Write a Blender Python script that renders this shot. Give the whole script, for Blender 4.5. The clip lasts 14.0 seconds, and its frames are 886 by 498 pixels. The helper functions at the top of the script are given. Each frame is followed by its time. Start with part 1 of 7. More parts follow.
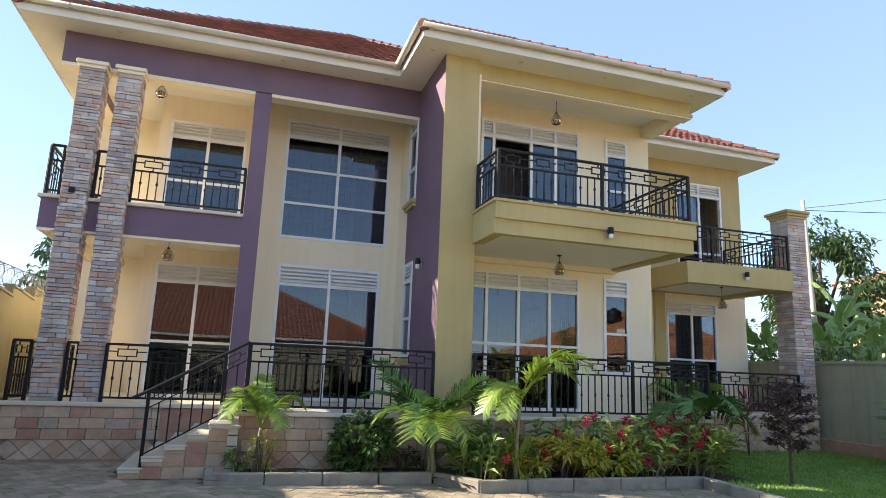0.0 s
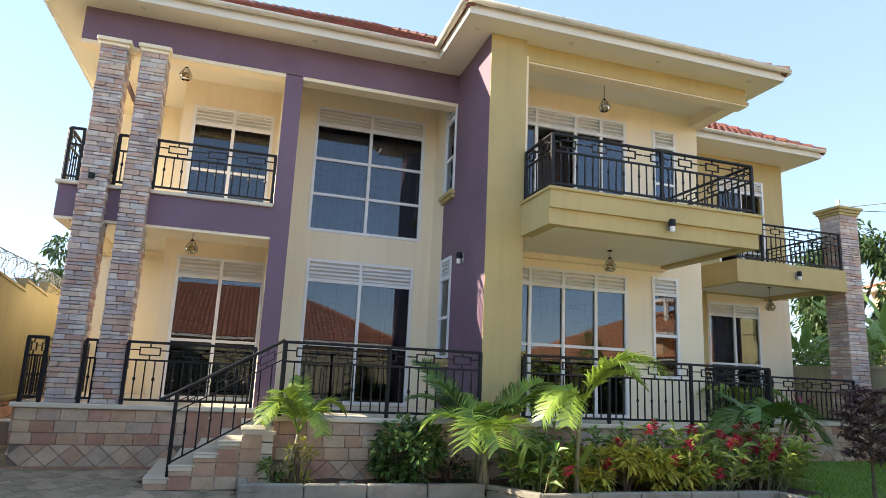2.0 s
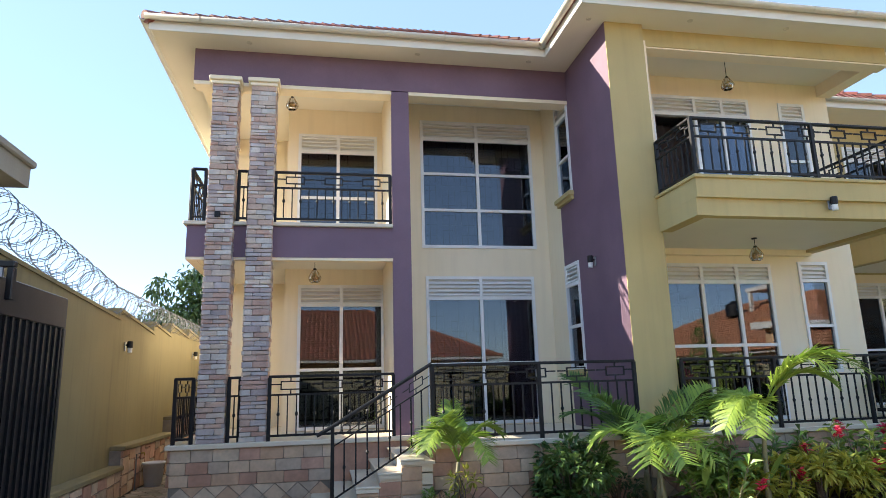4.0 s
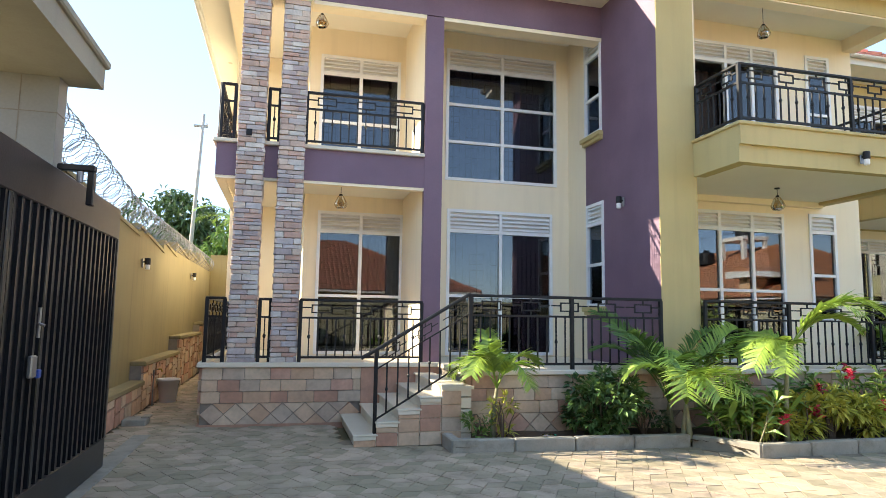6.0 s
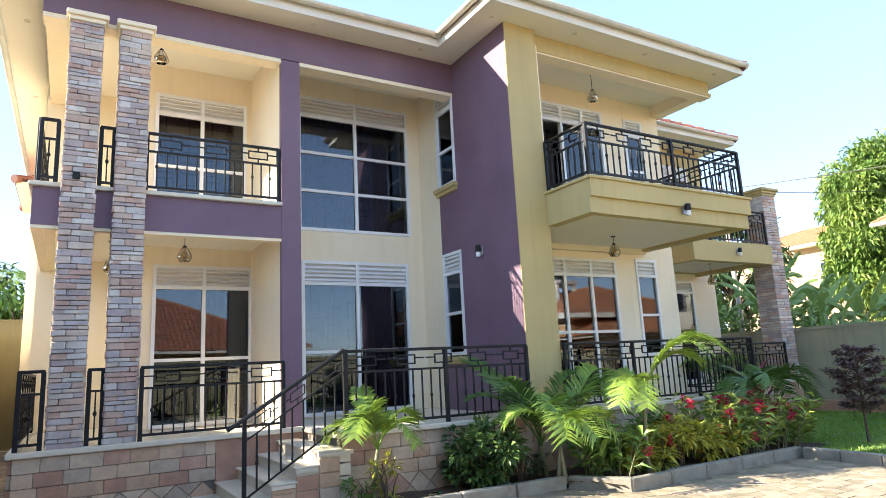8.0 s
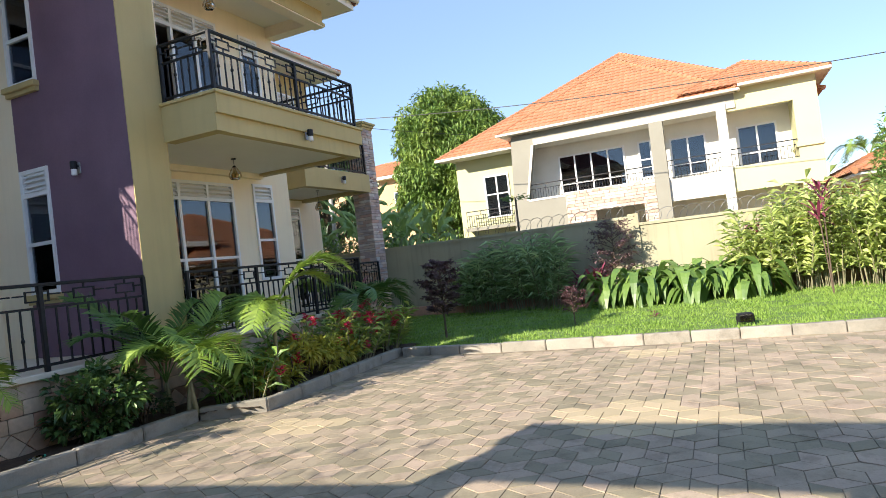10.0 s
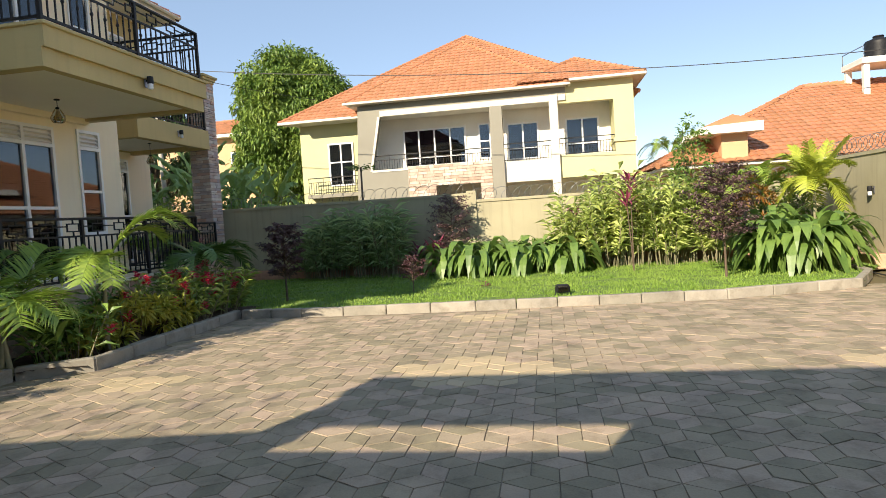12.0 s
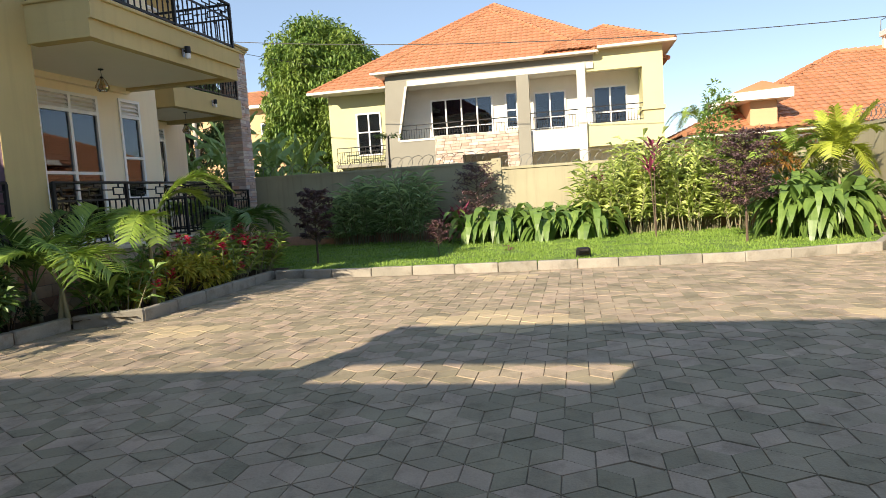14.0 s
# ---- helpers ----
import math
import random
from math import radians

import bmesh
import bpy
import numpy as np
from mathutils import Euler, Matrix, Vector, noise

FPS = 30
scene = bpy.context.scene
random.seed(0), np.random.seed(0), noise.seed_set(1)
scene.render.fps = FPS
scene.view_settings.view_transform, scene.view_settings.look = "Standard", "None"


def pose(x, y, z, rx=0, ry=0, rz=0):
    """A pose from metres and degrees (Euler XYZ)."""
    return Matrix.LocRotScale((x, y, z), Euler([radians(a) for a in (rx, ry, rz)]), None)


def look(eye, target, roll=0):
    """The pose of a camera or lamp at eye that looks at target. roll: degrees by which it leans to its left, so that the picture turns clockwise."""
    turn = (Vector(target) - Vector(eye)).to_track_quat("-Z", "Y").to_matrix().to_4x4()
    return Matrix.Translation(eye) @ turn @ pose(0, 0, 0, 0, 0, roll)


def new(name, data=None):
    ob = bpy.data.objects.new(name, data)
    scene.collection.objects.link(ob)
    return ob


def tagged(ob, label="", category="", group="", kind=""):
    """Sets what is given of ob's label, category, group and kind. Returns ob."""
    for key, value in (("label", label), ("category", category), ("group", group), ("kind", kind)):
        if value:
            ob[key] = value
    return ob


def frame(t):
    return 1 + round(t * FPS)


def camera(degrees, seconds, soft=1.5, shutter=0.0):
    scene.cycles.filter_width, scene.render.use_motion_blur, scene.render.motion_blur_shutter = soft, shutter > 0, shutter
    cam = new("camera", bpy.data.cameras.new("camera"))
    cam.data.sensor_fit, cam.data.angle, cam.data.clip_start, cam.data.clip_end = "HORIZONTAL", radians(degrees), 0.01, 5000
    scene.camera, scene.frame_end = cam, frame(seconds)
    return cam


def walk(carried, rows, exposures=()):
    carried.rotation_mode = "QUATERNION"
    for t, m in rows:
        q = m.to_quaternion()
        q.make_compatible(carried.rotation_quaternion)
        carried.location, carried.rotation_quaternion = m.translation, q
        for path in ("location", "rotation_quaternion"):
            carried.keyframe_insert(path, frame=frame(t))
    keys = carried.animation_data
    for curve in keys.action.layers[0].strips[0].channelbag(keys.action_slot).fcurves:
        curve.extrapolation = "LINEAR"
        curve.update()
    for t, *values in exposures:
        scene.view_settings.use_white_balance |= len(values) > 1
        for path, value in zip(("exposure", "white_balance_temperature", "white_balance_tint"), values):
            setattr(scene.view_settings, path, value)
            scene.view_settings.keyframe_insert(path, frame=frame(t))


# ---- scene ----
cam = camera(70.2, 14.0, 0.65)
PATH = [
    (0, (-0.107, 0.791, 1.831), (0.478, 2.665, 2.211), 2.2),
    (0.5, (-0.116, 1.047, 1.764), (0.4, 2.953, 2.082), 2.7),
    (1, (-0.293, 1.355, 1.783), (0.206, 3.278, 2.013), 6.1),
    (1.5, (-0.391, 1.603, 1.757), (0.159, 3.49, 2.127), 5.8),
    (2, (-0.564, 1.901, 1.773), (0.008, 3.777, 2.164), 2.6),
    (2.5, (-0.663, 2.15, 1.805), (0.087, 3.949, 2.252), 0.9),
    (3, (-0.958, 2.359, 1.827), (-0.343, 4.212, 2.26), 4.4),
    (3.5, (-1.31, 2.543, 1.886), (-0.9, 4.45, 2.327), 0.3),
    (3.7, (-1.399, 2.602, 1.899), (-1.022, 4.518, 2.335), -1.6),
    (5.8, (-2.648, 2.895, 1.815), (-2.352, 4.863, 2.015), 0.3),
    (6, (-2.737, 2.927, 1.809), (-2.256, 4.856, 2.029), 0.9),
    (6.5, (-2.934, 2.965, 1.884), (-2.073, 4.755, 2.125), -0.3),
    (7, (-3.195, 3.141, 1.869), (-2.278, 4.884, 2.212), -3.7),
    (7.2, (-3.247, 3.209, 1.866), (-2.315, 4.942, 2.226), -3.6),
    (9.3, (-3.619, 4.121, 1.933), (-2.213, 5.522, 2.177), -3.2),
    (9.5, (-3.645, 4.164, 1.918), (-2.122, 5.443, 2.131), -3.5),
    (10, (-3.624, 4.159, 1.872), (-1.795, 4.967, 1.907), -6.8),
    (10.5, (-3.664, 4.172, 1.891), (-1.743, 4.73, 1.877), -4.6),
    (11, (-3.653, 4.111, 1.884), (-1.72, 4.621, 1.826), -4.3),
    (11.5, (-3.777, 4.104, 1.859), (-1.812, 4.471, 1.817), -5.1),
    (12, (-4.055, 4.195, 1.814), (-2.085, 4.523, 1.712), -3.6),
    (12.5, (-4.312, 4.092, 1.703), (-2.348, 4.452, 1.579), -2.7),
    (13, (-4.443, 4.036, 1.683), (-2.475, 4.342, 1.507), -3.5),
    (13.5, (-4.542, 4.052, 1.621), (-2.569, 4.283, 1.387), -2.5),
    (14, (-4.512, 4.056, 1.656), (-2.565, 4.474, 1.472), -3.6),
]
walk(cam, [(t, look(eye, target, roll)) for t, eye, target, roll in PATH],
     [(0, 1.60, 6900, 11), (1, 1.71, 7100, 9), (2, 1.80, 7200, 10), (3.7, 1.72, 6700, 10), (5.8, 2.08, 7100, 8), (7.2, 2.22, 6900, 9), (9.3, 1.60, 6600, 10), (10.5, 1.12, 6600, 11), (11.5, 0.99, 7300, 10), (12.5, 0.97, 7400, 11), (13.4, 0.97, 7400, 12), (14, 1.02, 7400, 11)])

# ---- world and light ----
world = bpy.data.worlds.new("world")
scene.world = world
world.use_nodes = True
wn = world.node_tree
bg = wn.nodes["Background"]
sky = wn.nodes.new("ShaderNodeTexSky")
sky.sky_type = "NISHITA"
sky.sun_disc = False
SUN_WAY = Vector((1.0, -0.435, -0.57)).normalized()
sky.sun_elevation = math.asin(-SUN_WAY.z)
sky.sun_rotation = math.atan2(-SUN_WAY.x, -SUN_WAY.y)
sky.altitude = 2500
sky.air_density, sky.dust_density, sky.ozone_density = 1.0, 0.4, 1.0
haze = wn.nodes.new("ShaderNodeMix")
haze.data_type = "RGBA"
haze.inputs[0].default_value = 0.6
haze.inputs[7].default_value = (1.11, 1.68, 2.66, 1)
wn.links.new(sky.outputs[0], haze.inputs[6])
wn.links.new(haze.outputs[2], bg.inputs[0])
bg.inputs[1].default_value = 0.15
sun = new("sun", bpy.data.lights.new("sun", "SUN"))
sun.data.energy, sun.data.angle, sun.data.color = 4.2, radians(0.5), (1.0, 0.92, 0.79)
sun.matrix_world = look((-30, 10, 20), Vector((-30, 10, 20)) + SUN_WAY)


# ---- materials ----
def surf(name, c1, c2, scale=3.0, rough=0.7, bump=0.1, fine=60.0, metal=0.0, rand=0.0, island=0.0, spec=0.5, trans=0.0, streak=0.0, stain=0.0, hue=0.04):
    """Two colours mixed by coarse and fine noise, fine relief; rand: spread of value from piece to piece."""
    m = bpy.data.materials.new(name)
    m.use_nodes = True
    nt = m.node_tree
    n, l = nt.nodes, nt.links
    b = n["Principled BSDF"]
    co = n.new("ShaderNodeTexCoord")
    geo = n.new("ShaderNodeNewGeometry")
    n1, n2 = n.new("ShaderNodeTexNoise"), n.new("ShaderNodeTexNoise")
    n1.inputs["Scale"].default_value, n1.inputs["Detail"].default_value = scale, 4
    n2.inputs["Scale"].default_value, n2.inputs["Detail"].default_value = fine, 3
    l.new(geo.outputs["Position"], n1.inputs["Vector"])
    l.new(geo.outputs["Position"], n2.inputs["Vector"])
    add = n.new("ShaderNodeMath")
    add.operation = "MULTIPLY_ADD"
    l.new(n2.outputs["Fac"], add.inputs[0])
    add.inputs[1].default_value = 0.4
    l.new(n1.outputs["Fac"], add.inputs[2])
    mr = n.new("ShaderNodeMapRange")
    mr.inputs["From Min"].default_value, mr.inputs["From Max"].default_value = 0.45, 0.95
    l.new(add.outputs[0], mr.inputs["Value"])
    mix = n.new("ShaderNodeMix")
    mix.data_type = "RGBA"
    mix.inputs[6].default_value, mix.inputs[7].default_value = (*c1, 1), (*c2, 1)
    l.new(mr.outputs[0], mix.inputs[0])
    out = mix.outputs[2]
    for amount, node, sock in ((rand, "ShaderNodeObjectInfo", "Random"), (island, "ShaderNodeNewGeometry", "Random Per Island")):
        if amount:
            info = n.new(node)
            hs = n.new("ShaderNodeHueSaturation")
            mv = n.new("ShaderNodeMapRange")
            mv.inputs["To Min"].default_value, mv.inputs["To Max"].default_value = 1 - amount, 1 + amount
            l.new(info.outputs[sock], mv.inputs["Value"])
            l.new(mv.outputs[0], hs.inputs["Value"])
            mh = n.new("ShaderNodeMapRange")
            mh.inputs["To Min"].default_value, mh.inputs["To Max"].default_value = 0.5 + amount * hue, 0.5 - amount * hue
            l.new(info.outputs[sock], mh.inputs["Value"])
            l.new(mh.outputs[0], hs.inputs["Hue"])
            l.new(out, hs.inputs["Color"])
            out = hs.outputs["Color"]
    if stain:
        # dark weathering blotches of uneven size
        n4, m4, x4 = n.new("ShaderNodeTexNoise"), n.new("ShaderNodeMapRange"), n.new("ShaderNodeMix")
        n4.inputs["Scale"].default_value, n4.inputs["Detail"].default_value, n4.inputs["Roughness"].default_value = 2.6, 8, 0.7
        l.new(geo.outputs["Position"], n4.inputs["Vector"])
        m4.inputs["From Min"].default_value, m4.inputs["From Max"].default_value = 0.5, 0.68
        m4.inputs["To Min"].default_value, m4.inputs["To Max"].default_value = 0.0, stain
        l.new(n4.outputs["Fac"], m4.inputs["Value"])
        x4.data_type = "RGBA"
        x4.inputs[7].default_value = (0.10, 0.078, 0.05, 1)
        l.new(m4.outputs[0], x4.inputs[0])
        l.new(out, x4.inputs[6])
        out = x4.outputs[2]
    if streak:
        # faint run-off stains drawn down the wall
        mp, n3, ms3, mx3 = n.new("ShaderNodeMapping"), n.new("ShaderNodeTexNoise"), n.new("ShaderNodeMapRange"), n.new("ShaderNodeMix")
        mp.inputs["Scale"].default_value = (7, 7, 0.5)
        n3.inputs["Scale"].default_value, n3.inputs["Detail"].default_value = 1.0, 5
        l.new(geo.outputs["Position"], mp.inputs["Vector"])
        l.new(mp.outputs[0], n3.inputs["Vector"])
        ms3.inputs["From Min"].default_value, ms3.inputs["From Max"].default_value = 0.5, 0.8
        ms3.inputs["To Max"].default_value = streak
        l.new(n3.outputs["Fac"], ms3.inputs["Value"])
        mx3.data_type = "RGBA"
        l.new(ms3.outputs[0], mx3.inputs[0])
        l.new(out, mx3.inputs[6])
        mx3.inputs[7].default_value = (0.10, 0.085, 0.06, 1)
        out = mx3.outputs[2]
    l.new(out, b.inputs["Base Color"])
    b.inputs["Roughness"].default_value, b.inputs["Metallic"].default_value = rough, metal
    b.inputs["Specular IOR Level"].default_value = spec
    if trans:
        tr = n.new("ShaderNodeBsdfTranslucent")
        l.new(out, tr.inputs["Color"])
        ms = n.new("ShaderNodeMixShader")
        ms.inputs[0].default_value = trans
        l.new(b.outputs[0], ms.inputs[1])
        l.new(tr.outputs[0], ms.inputs[2])
        l.new(ms.outputs[0], n["Material Output"].inputs["Surface"])
    if bump:
        bp = n.new("ShaderNodeBump")
        bp.inputs["Strength"].default_value, bp.inputs["Distance"].default_value = bump, 0.02
        l.new(add.outputs[0], bp.inputs["Height"])
        l.new(bp.outputs[0], b.inputs["Normal"])
    return m


def palette(name, colours, rough=0.8, bump=0.3, fine=25.0, island=False):
    """Pieces that take one of several stone colours each, with grain."""
    m = surf(name, (0.62, 0.62, 0.62), (0.95, 0.95, 0.95), 4.0, rough, bump, fine)
    nt = m.node_tree
    n, l = nt.nodes, nt.links
    ramp = n.new("ShaderNodeValToRGB")
    ramp.color_ramp.interpolation = "CONSTANT"
    el = ramp.color_ramp.elements
    while len(el) < len(colours):
        el.new(0.5)
    for k, c in enumerate(colours):
        el[k].position, el[k].color = k / len(colours), (*c, 1)
    info = n.new("ShaderNodeNewGeometry" if island else "ShaderNodeObjectInfo")
    l.new(info.outputs["Random Per Island" if island else "Random"], ramp.inputs[0])
    mul = n.new("ShaderNodeMix")
    mul.data_type, mul.blend_type = "RGBA", "MULTIPLY"
    mul.inputs[0].default_value = 1.0
    old = n["Principled BSDF"].inputs["Base Color"].links[0].from_socket
    l.new(old, mul.inputs[6])
    l.new(ramp.outputs[0], mul.inputs[7])
    l.new(mul.outputs[2], n["Principled BSDF"].inputs["Base Color"])
    return m


def glass_mat(name, tint, gloss):
    m = bpy.data.materials.new(name)
    m.use_nodes = True
    n, l = m.node_tree.nodes, m.node_tree.links
    n.remove(n["Principled BSDF"])
    tr, gl, mx = n.new("ShaderNodeBsdfTransparent"), n.new("ShaderNodeBsdfGlossy"), n.new("ShaderNodeMixShader")
    tr.inputs[0].default_value = (*tint, 1)
    gl.inputs["Color"].default_value = (0.85, 0.9, 0.95, 1)
    gl.inputs["Roughness"].default_value = 0.01
    no, geo = n.new("ShaderNodeTexNoise"), n.new("ShaderNodeNewGeometry")
    no.inputs["Scale"].default_value = 0.8
    l.new(geo.outputs["Position"], no.inputs["Vector"])
    bp = n.new("ShaderNodeBump")
    bp.inputs["Strength"].default_value, bp.inputs["Distance"].default_value = 0.05, 0.02
    l.new(no.outputs["Fac"], bp.inputs["Height"])
    l.new(bp.outputs[0], gl.inputs["Normal"])
    fr, mr = n.new("ShaderNodeFresnel"), n.new("ShaderNodeMapRange")
    fr.inputs[0].default_value = 1.5
    mr.inputs["To Min"].default_value, mr.inputs["To Max"].default_value = gloss, 1.0
    l.new(fr.outputs[0], mr.inputs["Value"])
    l.new(mr.outputs[0], mx.inputs[0])
    l.new(tr.outputs[0], mx.inputs[1])
    l.new(gl.outputs[0], mx.inputs[2])
    l.new(mx.outputs[0], n["Material Output"].inputs["Surface"])
    return m


CREAM = surf("cream_paint", (0.92, 0.80, 0.60), (0.88, 0.755, 0.55), 1.2, 0.75, 0.05, 90, streak=0.07)
PURPLE = surf("purple_paint", (0.152, 0.090, 0.128), (0.205, 0.124, 0.172), 1.0, 0.6, 0.12, 40, streak=0.1)
OLIVE = surf("olive_paint", (0.56, 0.435, 0.195), (0.48, 0.37, 0.165), 1.1, 0.7, 0.08, 70, streak=0.12)
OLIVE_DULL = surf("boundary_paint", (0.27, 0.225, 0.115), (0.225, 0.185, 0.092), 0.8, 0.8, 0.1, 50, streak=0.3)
GREYWALL = surf("grey_green_paint", (0.420, 0.381, 0.252), (0.336, 0.306, 0.204), 0.9, 0.85, 0.1, 50, streak=0.3)
WHITE = surf("white_paint", (0.82, 0.79, 0.72), (0.74, 0.71, 0.64), 1.5, 0.6, 0.03, 80)
SOFFIT = surf("soffit_paint", (0.86, 0.80, 0.68), (0.81, 0.75, 0.63), 1.0, 0.7, 0.04, 60)
FRAME = surf("aluminium_frame", (0.85, 0.85, 0.85), (0.78, 0.78, 0.78), 4, 0.35, 0.0, 60)
GUTTER = surf("gutter_metal", (0.72, 0.66, 0.55), (0.62, 0.56, 0.46), 3, 0.45, 0.03, 60)
IRON = surf("black_iron", (0.008, 0.008, 0.010), (0.018, 0.018, 0.02), 9, 0.5, 0.05, 120, spec=0.3)
GLASS = glass_mat("tinted_glass", (0.40, 0.44, 0.50), 0.045)
BLIND = surf("blue_grey_blind", (0.34, 0.40, 0.50), (0.28, 0.34, 0.44), 2, 0.9, 0.05, 60)
CLEAR = glass_mat("lamp_glass", (0.8, 0.7, 0.5), 0.10)
TILECREAM = surf("cream_tile", (0.74, 0.66, 0.53), (0.66, 0.57, 0.44), 2.0, 0.35, 0.03, 50, rand=0.08)
MORTAR = surf("mortar", (0.20, 0.17, 0.14), (0.28, 0.24, 0.20), 6, 0.9, 0.3, 60)
STONES = [(0.60, 0.47, 0.42), (0.74, 0.66, 0.60), (0.66, 0.42, 0.33), (0.80, 0.70, 0.62), (0.54, 0.43, 0.41), (0.70, 0.49, 0.39), (0.64, 0.55, 0.53), (0.76, 0.60, 0.49)]
SLATE = palette("column_stone", STONES, 0.8, 0.5, 30)
SLATE_I = palette("column_stone_joined", STONES, 0.8, 0.5, 30, True)
SAND = palette("plinth_stone", [(0.68, 0.44, 0.29), (0.76, 0.54, 0.37), (0.58, 0.32, 0.22), (0.80, 0.61, 0.44), (0.64, 0.49, 0.37), (0.70, 0.41, 0.30)], 0.75, 0.35, 18)
SAND_I = palette("plinth_stone_joined", [(0.68, 0.44, 0.29), (0.76, 0.54, 0.37), (0.58, 0.32, 0.22), (0.80, 0.61, 0.44)], 0.75, 0.35, 18, True)
PAVER = surf("paver_concrete", (0.41, 0.332, 0.228), (0.29, 0.233, 0.164), 1.6, 0.85, 0.45, 55, rand=0.26, stain=0.5, hue=0.075)
PAVER_I = surf("paver_concrete_joined", (0.41, 0.332, 0.228), (0.29, 0.233, 0.164), 1.6, 0.85, 0.45, 55, island=0.26, stain=0.5, hue=0.075)
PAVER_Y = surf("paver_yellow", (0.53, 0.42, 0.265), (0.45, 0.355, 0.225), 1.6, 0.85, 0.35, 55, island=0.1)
JOINT = surf("joint_sand", (0.17, 0.135, 0.097), (0.27, 0.215, 0.155), 5, 0.95, 0.3, 80)
KERB = surf("kerb_concrete", (0.38, 0.345, 0.285), (0.27, 0.25, 0.21), 3, 0.9, 0.4, 45, rand=0.12, stain=0.5)
SOIL = surf("soil", (0.055, 0.032, 0.02), (0.10, 0.06, 0.038), 6, 0.95, 0.8, 40)
LAWNSOIL = surf("lawn_soil", (0.13, 0.21, 0.04), (0.09, 0.15, 0.03), 2, 0.95, 0.6, 50)
EARTH = surf("far_ground", (0.16, 0.11, 0.06), (0.09, 0.11, 0.045), 0.2, 0.95, 0.4, 8)
ROOFRED = surf("dark_red_tile", (0.17, 0.058, 0.042), (0.30, 0.105, 0.065), 2.0, 0.65, 0.2, 40, island=0.3)
ROOFORANGE = surf("orange_tile", (0.495, 0.223, 0.114), (0.423, 0.180, 0.090), 1.2, 0.7, 0.2, 30, island=0.12)
PALEYELLOW = surf("pale_yellow_paint", (0.60, 0.58, 0.33), (0.55, 0.53, 0.30), 0.8, 0.8, 0.05, 40)
GREYPAINT = surf("warm_grey_paint", (0.295, 0.28, 0.228), (0.255, 0.24, 0.195), 0.8, 0.8, 0.05, 40)
PEACH = surf("peach_paint", (0.66, 0.42, 0.24), (0.58, 0.37, 0.21), 0.6, 0.8, 0.05, 40)
GATEBLACK = surf("black_gate_steel", (0.006, 0.007, 0.009), (0.014, 0.014, 0.018), 3, 0.28, 0.08, 60, spec=0.38)
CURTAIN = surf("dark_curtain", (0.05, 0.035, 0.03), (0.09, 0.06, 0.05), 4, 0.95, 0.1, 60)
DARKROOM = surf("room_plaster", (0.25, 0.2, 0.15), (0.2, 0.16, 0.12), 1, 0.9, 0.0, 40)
STEELLAMP = surf("lamp_steel", (0.30, 0.30, 0.31), (0.22, 0.22, 0.23), 5, 0.35, 0.0, 80, metal=0.7)
WIRE = surf("galvanised_wire", (0.22, 0.23, 0.24), (0.15, 0.15, 0.16), 5, 0.4, 0.0, 80, metal=0.6)
CABLE = surf("black_cable", (0.02, 0.02, 0.02), (0.03, 0.03, 0.03), 5, 0.6, 0.0, 80)
WOODPOLE = surf("weathered_pole", (0.52, 0.48, 0.42), (0.40, 0.36, 0.31), 4, 0.9, 0.3, 40)
BARK = surf("bark", (0.16, 0.11, 0.075), (0.09, 0.065, 0.045), 6, 0.9, 0.6, 40)
PALMSTEM = surf("palm_stem", (0.30, 0.27, 0.17), (0.19, 0.19, 0.10), 5, 0.7, 0.3, 40)
